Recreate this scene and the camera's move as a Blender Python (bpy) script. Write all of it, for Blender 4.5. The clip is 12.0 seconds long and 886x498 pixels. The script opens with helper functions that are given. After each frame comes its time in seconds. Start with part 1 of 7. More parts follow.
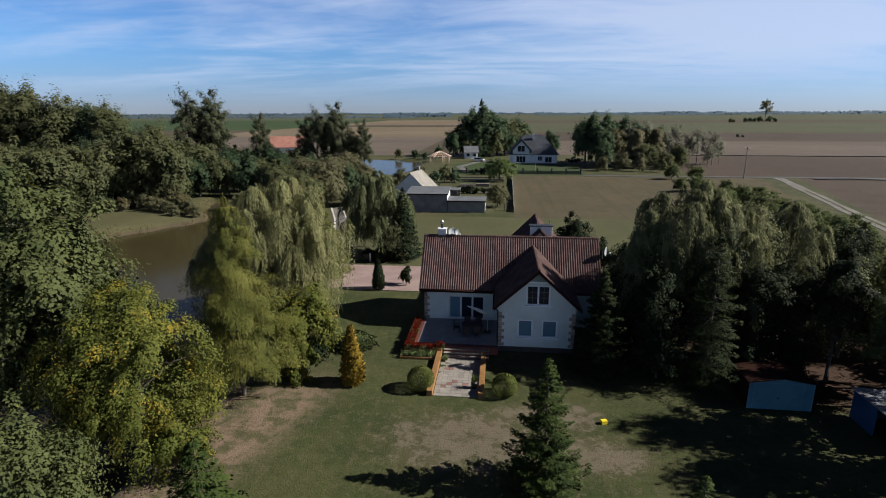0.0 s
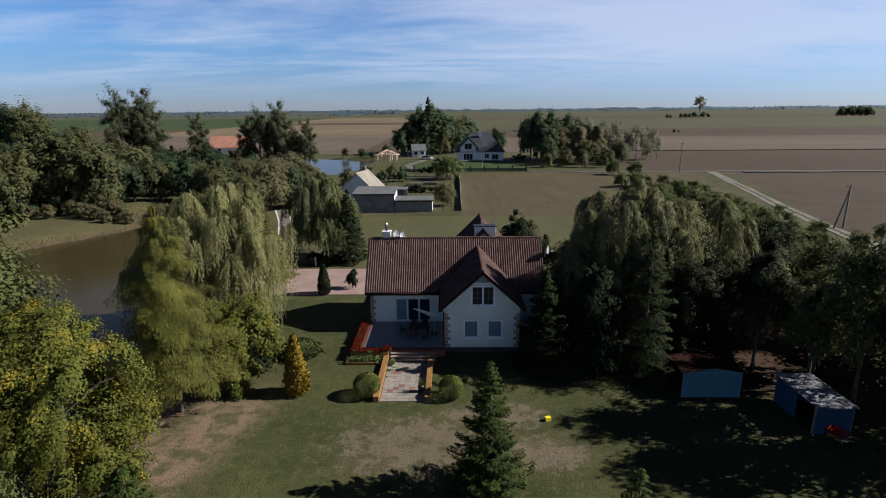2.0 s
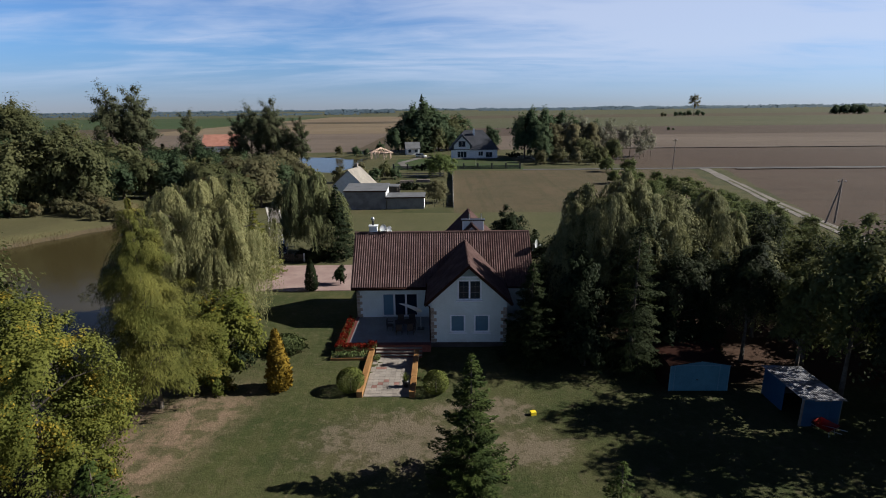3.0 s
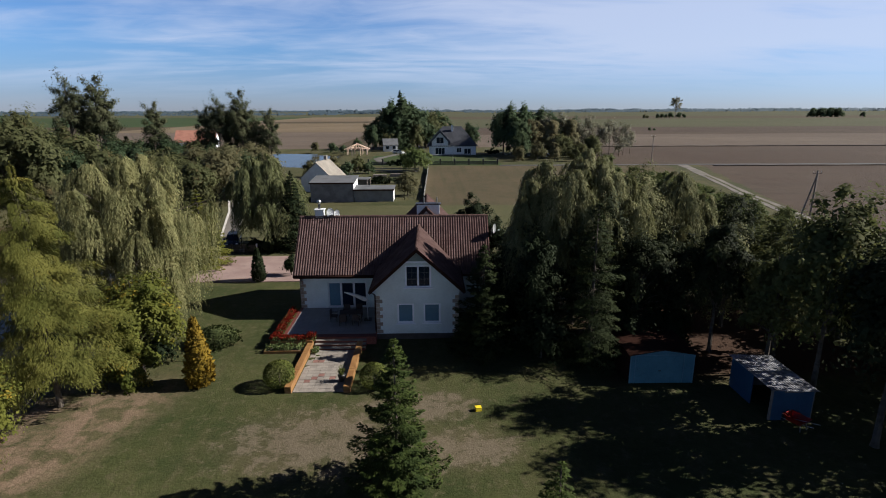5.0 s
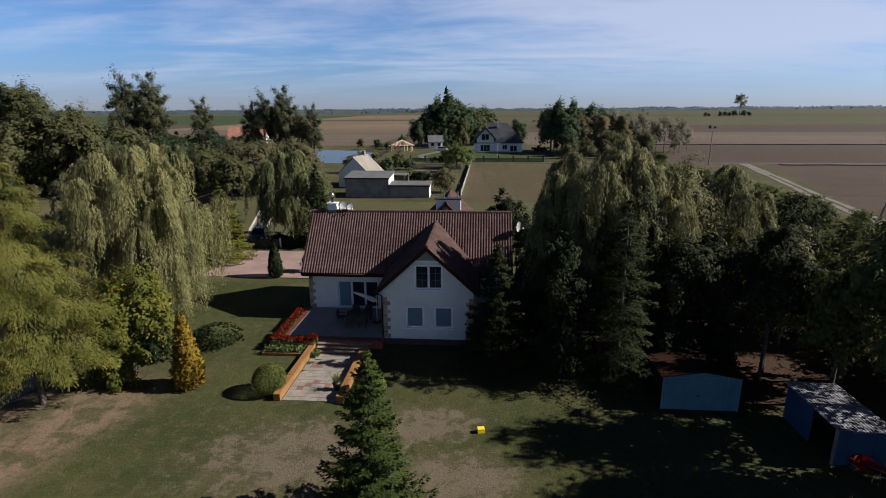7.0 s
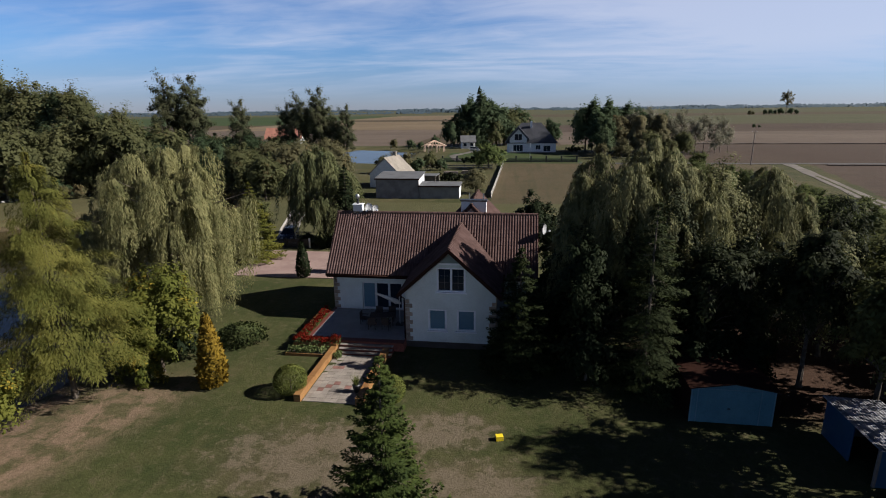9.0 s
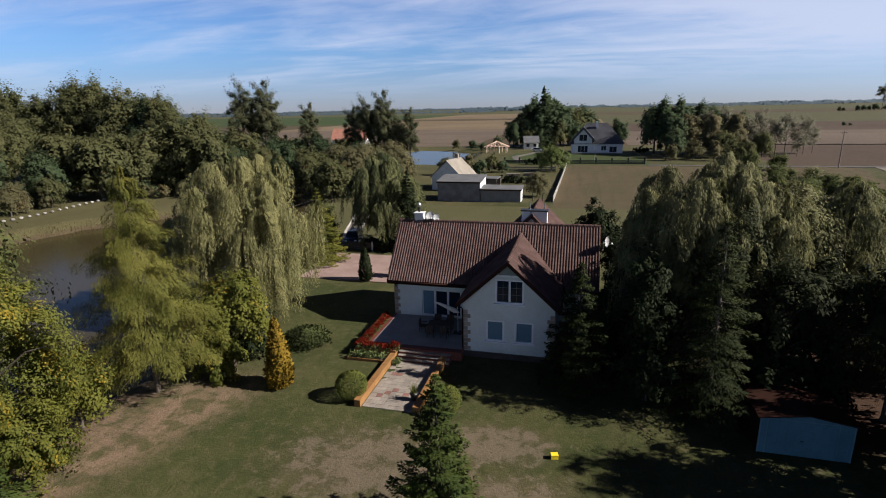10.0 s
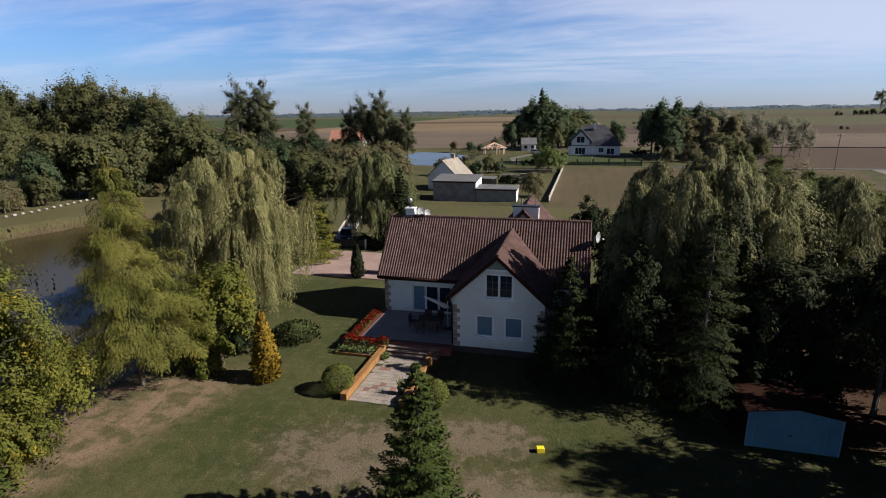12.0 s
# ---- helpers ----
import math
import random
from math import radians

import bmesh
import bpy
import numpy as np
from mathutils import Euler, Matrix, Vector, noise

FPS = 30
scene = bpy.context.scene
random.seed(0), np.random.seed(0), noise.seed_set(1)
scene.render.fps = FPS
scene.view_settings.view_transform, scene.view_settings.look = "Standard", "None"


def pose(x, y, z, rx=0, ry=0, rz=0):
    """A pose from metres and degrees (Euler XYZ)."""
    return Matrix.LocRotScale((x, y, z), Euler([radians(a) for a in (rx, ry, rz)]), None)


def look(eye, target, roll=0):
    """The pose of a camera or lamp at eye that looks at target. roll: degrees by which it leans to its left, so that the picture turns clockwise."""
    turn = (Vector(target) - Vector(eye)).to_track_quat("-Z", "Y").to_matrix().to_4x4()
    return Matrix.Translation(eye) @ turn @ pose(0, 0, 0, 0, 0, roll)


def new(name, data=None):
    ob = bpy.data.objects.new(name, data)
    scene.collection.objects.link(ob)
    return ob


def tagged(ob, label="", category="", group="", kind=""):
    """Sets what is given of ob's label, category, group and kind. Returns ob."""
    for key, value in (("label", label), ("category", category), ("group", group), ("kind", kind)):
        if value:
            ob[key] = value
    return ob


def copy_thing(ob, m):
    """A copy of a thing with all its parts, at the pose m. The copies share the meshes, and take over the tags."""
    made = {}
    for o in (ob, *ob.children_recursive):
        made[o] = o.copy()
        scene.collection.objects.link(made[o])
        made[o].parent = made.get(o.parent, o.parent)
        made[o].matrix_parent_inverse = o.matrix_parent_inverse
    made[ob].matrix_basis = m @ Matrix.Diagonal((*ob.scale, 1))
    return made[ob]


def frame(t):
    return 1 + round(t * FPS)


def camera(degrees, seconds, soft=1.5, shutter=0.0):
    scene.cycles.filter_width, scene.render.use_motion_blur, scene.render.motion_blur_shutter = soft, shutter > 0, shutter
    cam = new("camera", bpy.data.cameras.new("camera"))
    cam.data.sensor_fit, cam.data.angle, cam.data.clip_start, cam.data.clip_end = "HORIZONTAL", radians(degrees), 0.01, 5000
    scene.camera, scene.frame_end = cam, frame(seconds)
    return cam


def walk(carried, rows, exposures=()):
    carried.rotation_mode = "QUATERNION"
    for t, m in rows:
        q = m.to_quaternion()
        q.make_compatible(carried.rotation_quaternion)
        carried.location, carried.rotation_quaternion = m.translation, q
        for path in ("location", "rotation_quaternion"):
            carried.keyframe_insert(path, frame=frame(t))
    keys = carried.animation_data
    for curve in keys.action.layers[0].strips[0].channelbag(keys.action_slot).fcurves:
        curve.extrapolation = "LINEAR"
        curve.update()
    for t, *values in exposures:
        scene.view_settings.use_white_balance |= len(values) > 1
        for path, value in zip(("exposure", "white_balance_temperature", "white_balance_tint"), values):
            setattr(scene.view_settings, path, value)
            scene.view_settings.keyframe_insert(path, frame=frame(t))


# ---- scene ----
# The camera and its flight
cam = camera(79.9, 12.0, 1.0)
PATH = [
    (0, (0.655, -0.592, 19.288), (0.446, 1.333, 18.784), -0.2),
    (0.1, (0.7, -0.575, 19.345), (0.582, 1.356, 18.839), -0.25),
    (0.2, (0.74, -0.555, 19.405), (0.65, 1.376, 18.893), -0.28),
    (0.3, (0.77, -0.54, 19.465), (0.711, 1.389, 18.941), -0.3),
    (0.4, (0.793, -0.525, 19.522), (0.74, 1.404, 18.995), -0.3),
    (0.5, (0.808, -0.51, 19.574), (0.761, 1.419, 19.046), -0.3),
    (1, (0.843, -0.488, 19.753), (0.801, 1.441, 19.226), -0.5),
    (1.5, (1.041, -0.487, 19.801), (1.003, 1.444, 19.278), -0.4),
    (2, (1.3, -0.327, 19.693), (1.272, 1.605, 19.178), -0.5),
    (2.5, (1.642, -0.159, 19.516), (1.619, 1.772, 18.996), -0.6),
    (3, (2.127, 0.09, 19.12), (2.113, 2.021, 18.602), -0.6),
    (5, (4.99, 3.048, 16.836), (5.031, 4.981, 16.324), -0.2),
    (5.1, (5.164, 3.326, 16.781), (5.203, 5.259, 16.271), -0.19),
    (5.2, (5.338, 3.611, 16.736), (5.39, 5.546, 16.231), -0.17),
    (5.3, (5.511, 3.895, 16.697), (5.559, 5.832, 16.2), -0.15),
    (5.4, (5.681, 4.17, 16.662), (5.678, 6.106, 16.158), -0.15),
    (5.5, (5.846, 4.427, 16.628), (5.794, 6.362, 16.123), -0.2),
    (5.7, (6.156, 4.869, 16.558), (6.048, 6.799, 16.044), -0.43),
    (6, (6.564, 5.397, 16.448), (6.436, 7.321, 15.917), -0.6),
    (6.5, (7.086, 6.072, 16.215), (6.957, 7.999, 15.697), -0.3),
    (7, (7.453, 6.494, 15.93), (7.308, 8.421, 15.414), -0.3),
    (8.8, (8.077, 7.006, 15.953), (7.898, 8.928, 15.429), -0.5),
    (9, (8.099, 6.985, 15.988), (7.829, 8.899, 15.473), -0.7),
    (9.1, (8.1, 6.973, 16.063), (7.773, 8.878, 15.55), -0.75),
    (9.2, (8.1, 6.962, 16.16), (7.719, 8.857, 15.646), -0.78),
    (9.3, (8.1, 6.95, 16.25), (7.665, 8.832, 15.735), -0.84),
    (9.4, (8.1, 6.937, 16.34), (7.622, 8.809, 15.824), -0.86),
    (9.5, (8.102, 6.926, 16.435), (7.619, 8.797, 15.918), -0.9),
    (10, (8.196, 6.901, 16.9), (7.703, 8.769, 16.383), -1.2),
    (10.5, (8.33, 6.837, 17.007), (7.841, 8.707, 16.49), -1.2),
    (11, (8.57, 6.926, 16.888), (8.082, 8.795, 16.371), -1.2),
    (11.5, (8.732, 7.061, 16.576), (8.243, 8.932, 16.066), -1.2),
    (12, (8.773, 7.144, 16.257), (8.284, 9.016, 15.75), -0.9),
]
# The camera meters anew as it turns: stops, kelvin, tint
EXPOSURE = [(0.0, 0.88, 5950, 8), (0.5, 0.84, 6000, 9), (3.0, 0.84, 6050, 9), (5.0, 0.87, 6100, 10), (6.2, 0.80, 6180, 12), (9.0, 0.78, 6220, 12), (9.5, 0.95, 6360, 13), (12.0, 0.96, 6380, 13)]
walk(cam, [(t, look(eye, target, roll)) for t, eye, target, roll in PATH], EXPOSURE)

# Sun and sky
SUN_EL, SUN_AZ = 34.6, 87.5
sun = new("sun", bpy.data.lights.new("sun", "SUN"))
sun.data.energy, sun.data.angle, sun.data.color = 4.6, radians(0.55), (1.0, 0.93, 0.82)
sun_way = Vector((math.sin(radians(SUN_AZ)) * math.cos(radians(SUN_EL)), math.cos(radians(SUN_AZ)) * math.cos(radians(SUN_EL)), math.sin(radians(SUN_EL))))
sun.matrix_world = look(tuple(sun_way * 100), (0, 0, 0))


def node(nt, kind, values=None, links=None):
    """A node of that kind; values and links go to its inputs, by name or number."""
    nd = nt.nodes.new(kind)
    for key, value in (values or {}).items():
        nd.inputs[key].default_value = value
    for key, socket in (links or {}).items():
        nt.links.new(socket, nd.inputs[key])
    return nd


def calc(nt, op, a, b=0.0, clamp=False):
    nd = nt.nodes.new("ShaderNodeMath")
    nd.operation, nd.use_clamp = op, clamp
    for i, v in enumerate((a, b)):
        if isinstance(v, (int, float)):
            nd.inputs[i].default_value = v
        else:
            nt.links.new(v, nd.inputs[i])
    return nd.outputs[0]


def span(nt, v, lo, hi, smooth=True):
    """0 below lo, 1 above hi, smooth between."""
    nd = nt.nodes.new("ShaderNodeMapRange")
    nd.interpolation_type = "SMOOTHSTEP" if smooth else "LINEAR"
    nt.links.new(v, nd.inputs["Value"])
    nd.inputs["From Min"].default_value, nd.inputs["From Max"].default_value = lo, hi
    return nd.outputs["Result"]


def blend(nt, fac, a, b, kind="MIX"):
    nd = nt.nodes.new("ShaderNodeMix")
    nd.data_type, nd.blend_type = "RGBA", kind
    for i, v in ((0, fac), (6, a), (7, b)):
        if isinstance(v, (int, float)):
            nd.inputs[i].default_value = v
        elif isinstance(v, tuple):
            nd.inputs[i].default_value = (*v[:3], 1)
        else:
            nt.links.new(v, nd.inputs[i])
    return nd.outputs[2]


def noise_of(nt, vec, scale, detail=3.0, rough=0.55, warp=0.0):
    return node(nt, "ShaderNodeTexNoise", {"Scale": scale, "Detail": detail, "Roughness": rough, "Distortion": warp}, {"Vector": vec}).outputs["Fac"]


world = bpy.data.worlds.new("sky")
scene.world = world
world.use_nodes = True
wt = world.node_tree
wt.nodes.clear()
sky = wt.nodes.new("ShaderNodeTexSky")
sky.sky_type, sky.sun_disc = "NISHITA", False
sky.sun_elevation, sky.sun_rotation = radians(SUN_EL), radians(SUN_AZ)
sky.altitude, sky.air_density, sky.dust_density, sky.ozone_density = 100, 1.0, 0.15, 3.0
way = wt.nodes.new("ShaderNodeTexCoord").outputs["Generated"]
sep = node(wt, "ShaderNodeSeparateXYZ", None, {0: way})
up = calc(wt, "MAXIMUM", sep.outputs[2], 0.0)
deep = calc(wt, "ADD", up, 0.10)
flat = node(wt, "ShaderNodeCombineXYZ", None, {0: calc(wt, "DIVIDE", sep.outputs[0], deep), 1: calc(wt, "DIVIDE", sep.outputs[1], deep)})
turned = node(wt, "ShaderNodeMapping", {"Rotation": (0, 0, radians(24)), "Scale": (0.62, 1.25, 1.0), "Location": (-1.7, 0.35, 0)}, {"Vector": flat.outputs[0]})
veil = noise_of(wt, turned.outputs[0], 0.62, 5.0, 0.5, 0.6)
wisps = noise_of(wt, turned.outputs[0], 2.2, 6.0, 0.58, 1.2)
cloud = calc(wt, "MULTIPLY", span(wt, calc(wt, "ADD", calc(wt, "MULTIPLY", sep.outputs[0], 0.18), calc(wt, "ADD", calc(wt, "MULTIPLY", veil, 0.8), calc(wt, "MULTIPLY", wisps, 0.2))), 0.30, 0.62), 0.74)
# Above the view clouds thin out and the sky darkens, to deepen shade.
cloud = calc(wt, "MULTIPLY", cloud, calc(wt, "MULTIPLY", span(wt, up, 0.0, 0.10), calc(wt, "SUBTRACT", 1.0, calc(wt, "MULTIPLY", span(wt, up, 0.20, 0.48), 0.97))))
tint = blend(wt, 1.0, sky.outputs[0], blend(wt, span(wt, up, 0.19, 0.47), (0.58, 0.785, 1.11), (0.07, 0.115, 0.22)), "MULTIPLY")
haze = blend(wt, span(wt, sep.outputs[0], -0.7, 0.4), (0.82, 0.72, 0.82), (0.99, 0.90, 1.03))
low = blend(wt, span(wt, up, 0.0, 0.12), haze, (1.0, 1.0, 1.0))
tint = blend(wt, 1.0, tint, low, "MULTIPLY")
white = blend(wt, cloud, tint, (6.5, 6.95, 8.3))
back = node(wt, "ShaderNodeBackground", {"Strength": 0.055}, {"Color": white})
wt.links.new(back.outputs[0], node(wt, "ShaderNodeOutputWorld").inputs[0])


# Materials
def blank(name):
    m = bpy.data.materials.new(name)
    m.use_nodes = True
    nt = m.node_tree
    nt.nodes.clear()
    b = nt.nodes.new("ShaderNodeBsdfPrincipled")
    out = nt.nodes.new("ShaderNodeOutputMaterial")
    nt.links.new(b.outputs[0], out.inputs[0])
    return m, nt, b, out


def relief(nt, b, height, strength, distance):
    bump = node(nt, "ShaderNodeBump", {"Strength": strength, "Distance": distance}, {"Height": height})
    nt.links.new(bump.outputs[0], b.inputs["Normal"])


def surface(name, c1, c2, rough=0.75, scale=1.2, fine=25.0, bump=0.25, metal=0.0, rnd="", spread=0.25, stain=0.18, gloss=0.5):
    """A worn surface: two colours in coarse patches, fine grain, stains, and shades that differ from piece to piece."""
    m, nt, b, _ = blank(name)
    at = nt.nodes.new("ShaderNodeNewGeometry").outputs["Position"]
    coarse, grain = noise_of(nt, at, scale, 4.0), noise_of(nt, at, fine, 3.0, 0.6)
    col = blend(nt, span(nt, coarse, 0.35, 0.65), c1, c2)
    dirt = span(nt, noise_of(nt, at, scale * 2.7, 5.0, 0.65, 0.6), 0.5, 0.75)
    col = blend(nt, calc(nt, "MULTIPLY", dirt, stain), col, tuple(0.35 * c for c in c1))
    shade = calc(nt, "ADD", calc(nt, "MULTIPLY", grain, 0.5), 0.75)
    if rnd:
        r = nt.nodes.new("ShaderNodeObjectInfo").outputs["Random"] if rnd == "piece" else nt.nodes.new("ShaderNodeNewGeometry").outputs["Random Per Island"]
        shade = calc(nt, "MULTIPLY", shade, calc(nt, "ADD", calc(nt, "MULTIPLY", r, 2 * spread), 1 - spread))
    grey = node(nt, "ShaderNodeCombineXYZ", None, {0: shade, 1: shade, 2: shade})
    nt.links.new(blend(nt, 1.0, col, grey.outputs[0], "MULTIPLY"), b.inputs["Base Color"])
    nt.links.new(calc(nt, "ADD", calc(nt, "MULTIPLY", grain, 0.25), rough - 0.12, True), b.inputs["Roughness"])
    b.inputs["Metallic"].default_value = metal
    b.inputs["Specular IOR Level"].default_value = gloss
    if bump:
        relief(nt, b, calc(nt, "ADD", grain, coarse), bump, 0.03)
    return m


def leafy(name, c1, c2, c3=None, through_light=0.22, part3=0.12, patch=0.5):
    """Leaves: shades differ from leaf to leaf and from bough to bough, light shines through a little."""
    m, nt, b, out = blank(name)
    geo = nt.nodes.new("ShaderNodeNewGeometry")
    r = geo.outputs["Random Per Island"]
    bough = noise_of(nt, geo.outputs["Position"], patch, 3.0, 0.6)
    mixed = calc(nt, "ADD", calc(nt, "MULTIPLY", r, 0.3), calc(nt, "MULTIPLY", span(nt, bough, 0.3, 0.7), 0.7))
    col = blend(nt, mixed, c1, c2)
    if c3:
        turn = noise_of(nt, geo.outputs["Position"], patch * 1.7, 2.0)
        few = span(nt, calc(nt, "ADD", calc(nt, "MULTIPLY", r, 0.22), turn), 0.85 - part3, 0.97 - part3)
        col = blend(nt, few, col, c3)
    nt.links.new(col, b.inputs["Base Color"])
    b.inputs["Roughness"].default_value = 0.75
    b.inputs["Specular IOR Level"].default_value = 0.12
    t = node(nt, "ShaderNodeBsdfTranslucent", None, {"Color": col})
    mix = node(nt, "ShaderNodeMixShader", {0: through_light}, {1: b.outputs[0], 2: t.outputs[0]})
    nt.links.new(mix.outputs[0], out.inputs[0])
    return m


M = {}
M["bark"] = surface("bark", (0.060, 0.045, 0.033), (0.102, 0.084, 0.066), 0.9, 3.0, 30.0, 0.8)
M["plaster"] = surface("cream plaster", (0.610, 0.665, 0.635), (0.675, 0.735, 0.715), 0.85, 0.6, 18.0, 0.15, stain=0.10)
M["foot_band"] = surface("dark band at the wall foot", (0.054, 0.045, 0.039), (0.078, 0.066, 0.060), 0.8)
M["tile"] = surface("brown roof tile", (0.082, 0.052, 0.047), (0.106, 0.070, 0.064), 0.8, 0.9, 22.0, 0.08, rnd="piece", spread=0.16, gloss=0.0)
M["tile_joined"] = surface("brown roof tile, joined", (0.082, 0.052, 0.047), (0.106, 0.070, 0.064), 0.8, 0.9, 22.0, 0.08, rnd="island", spread=0.16, gloss=0.0)
M["fascia"] = surface("dark brown board", (0.035, 0.018, 0.014), (0.040, 0.020, 0.015), 0.75, 2.0, 40.0, 0.0, gloss=0.0)
M["white"] = surface("white paint", (0.62, 0.63, 0.64), (0.70, 0.71, 0.71), 0.5, 2.0, 30.0, 0.08, stain=0.06)
M["frame"] = surface("white window plastic", (0.80, 0.82, 0.85), (0.86, 0.88, 0.90), 0.4, 2.0, 30.0, 0.03, stain=0.03)
M["bars"] = surface("grey glazing bar", (0.10, 0.11, 0.12), (0.13, 0.14, 0.15), 0.5, 2.0, 30.0, 0.0)
M["stone"] = surface("beige corner stone", (0.265, 0.208, 0.162), (0.359, 0.304, 0.246), 0.85, 3.0, 30.0, 0.5, rnd="piece", spread=0.2)
M["boarding"] = surface("grey-green painted board", (0.20, 0.25, 0.23), (0.25, 0.30, 0.28), 0.7, 2.0, 30.0, 0.2)
M["wood"] = surface("orange stained wood", (0.204, 0.097, 0.031), (0.265, 0.138, 0.046), 0.6, 1.5, 20.0, 0.3, rnd="piece", spread=0.08)
M["brick"] = surface("dark red brick", (0.160, 0.048, 0.032), (0.224, 0.072, 0.048), 0.85, 3.0, 30.0, 0.4, rnd="piece", spread=0.2)
M["edging"] = surface("dark red glazed edge tile", (0.085, 0.020, 0.015), (0.115, 0.030, 0.022), 0.6, 2.0, 24.0, 0.2)
M["slab"] = surface("pale concrete slab", (0.195, 0.168, 0.143), (0.240, 0.210, 0.180), 0.85, 1.4, 24.0, 0.35, rnd="piece", spread=0.12, stain=0.3)
M["redslab"] = surface("red concrete slab", (0.153, 0.072, 0.058), (0.194, 0.100, 0.081), 0.85, 1.4, 24.0, 0.35, rnd="piece", spread=0.1)
M["terrace"] = surface("grey terrace tile", (0.185, 0.190, 0.196), (0.225, 0.232, 0.236), 0.5, 0.8, 20.0, 0.15, rnd="piece", spread=0.06)
M["paver"] = surface("pink paver", (0.216, 0.144, 0.126), (0.264, 0.186, 0.162), 0.85, 0.5, 12.0, 0.4)
M["concrete"] = surface("grey concrete", (0.158, 0.153, 0.143), (0.211, 0.206, 0.190), 0.85, 0.8, 14.0, 0.3)
M["concrete_pale"] = surface("pale cast concrete", (0.40, 0.37, 0.33), (0.52, 0.49, 0.45), 0.85, 0.8, 14.0, 0.3)
M["darkwall"] = surface("weathered grey block wall", (0.13, 0.125, 0.125), (0.19, 0.185, 0.18), 0.9, 0.8, 12.0, 0.4)
M["felt"] = surface("grey roofing felt", (0.081, 0.083, 0.086), (0.109, 0.111, 0.117), 0.8, 0.6, 10.0, 0.2)
M["tan_roof"] = surface("sandy corrugated sheet roof", (0.20, 0.175, 0.145), (0.26, 0.23, 0.19), 0.8, 0.5, 8.0, 0.2)
M["slate"] = surface("dark grey roof tile", (0.035, 0.037, 0.045), (0.055, 0.057, 0.068), 0.55, 0.5, 8.0, 0.3)
# Garage and shed metal: the shade's blue and darkness are in the colour.
M["metal_white"] = surface("pale sheet metal, shade in its blue-grey", (0.072, 0.190, 0.252), (0.090, 0.225, 0.292), 0.5, 0.8, 20.0, 0.1, stain=0.25)
M["metal_pale"] = surface("pale sheet metal strip, shade in its blue", (0.13, 0.25, 0.31), (0.16, 0.29, 0.35), 0.5, 0.8, 20.0, 0.05, stain=0.2)
M["metal_dark"] = surface("dull sheet metal, shade in its blue", (0.021, 0.068, 0.136), (0.027, 0.084, 0.159), 0.5, 0.8, 20.0, 0.1, stain=0.25)
# Patches carry grime and the dapple of leaf shadow as colour.
M["dappled_sheet"] = surface("weathered roofing sheet with leaf dapple", (0.105, 0.105, 0.115), (0.345, 0.340, 0.360), 0.6, 1.3, 12.0, 0.3, stain=0.85)
M["black"] = surface("black metal", (0.012, 0.012, 0.013), (0.02, 0.02, 0.022), 0.45, 2.0, 30.0, 0.1)
M["carpaint"] = surface("dark blue car paint", (0.012, 0.016, 0.028), (0.016, 0.02, 0.034), 0.25, 2.0, 30.0, 0.0)
M["rubber"] = surface("rubber", (0.012, 0.012, 0.012), (0.02, 0.02, 0.02), 0.8)
M["yellow"] = surface("yellow plastic", (0.78, 0.56, 0.02), (0.82, 0.62, 0.03), 0.4, 2.0, 30.0, 0.05, stain=0.03)
M["red"] = surface("red plastic", (0.275, 0.015, 0.010), (0.310, 0.025, 0.015), 0.4, 2.0, 30.0, 0.05)
M["redroof"] = surface("red clay roof", (0.27, 0.115, 0.080), (0.33, 0.150, 0.105), 0.8, 0.5, 6.0, 0.3)
M["pinkwood"] = surface("fresh pale timber", (0.58, 0.40, 0.30), (0.68, 0.50, 0.38), 0.7, 1.0, 14.0, 0.2)
M["gravel"] = surface("pale gravel track", (0.083, 0.074, 0.065), (0.114, 0.104, 0.092), 0.95, 0.25, 6.0, 0.5)
M["track_earth"] = surface("pale dusty track", (0.105, 0.090, 0.074), (0.150, 0.130, 0.110), 0.95, 0.25, 6.0, 0.5)
M["asphalt"] = surface("worn asphalt", (0.049, 0.046, 0.046), (0.068, 0.064, 0.061), 0.9, 0.2, 6.0, 0.3)
M["rock"] = surface("pale field stone", (0.215, 0.206, 0.188), (0.290, 0.275, 0.250), 0.9, 2.0, 14.0, 0.5, rnd="piece", spread=0.2)
M["metal"] = surface("bare steel", (0.4, 0.4, 0.4), (0.5, 0.5, 0.5), 0.4, 2.0, 30.0, 0.1, metal=0.9)
M["fabric"] = surface("pale canvas", (0.55, 0.54, 0.5), (0.66, 0.65, 0.6), 0.9, 2.0, 60.0, 0.3)
M["rattan"] = surface("dark brown wicker", (0.03, 0.02, 0.015), (0.05, 0.035, 0.028), 0.7, 4.0, 60.0, 0.5)
M["pole"] = surface("weathered pole wood", (0.16, 0.13, 0.11), (0.24, 0.2, 0.17), 0.9, 2.0, 20.0, 0.4)

# Leaves
M["leaf_grey"] = leafy("grey-green leaf", (0.054, 0.068, 0.024), (0.120, 0.130, 0.046), (0.21, 0.17, 0.024), 0.36, part3=0.02)
M["leaf_yellowing"] = leafy("yellowing leaf", (0.078, 0.096, 0.020), (0.180, 0.184, 0.038), (0.31, 0.235, 0.034), 0.46, part3=0.14, patch=0.3)
M["leaf_willow"] = leafy("willow leaf", (0.108, 0.114, 0.046), (0.305, 0.286, 0.130), None, 0.36, patch=0.85)
M["leaf_willow_dark"] = leafy("birch leaf", (0.054, 0.066, 0.028), (0.185, 0.190, 0.086), None, 0.3)
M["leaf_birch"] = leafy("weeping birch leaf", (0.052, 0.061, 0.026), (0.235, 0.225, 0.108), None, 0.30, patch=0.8)
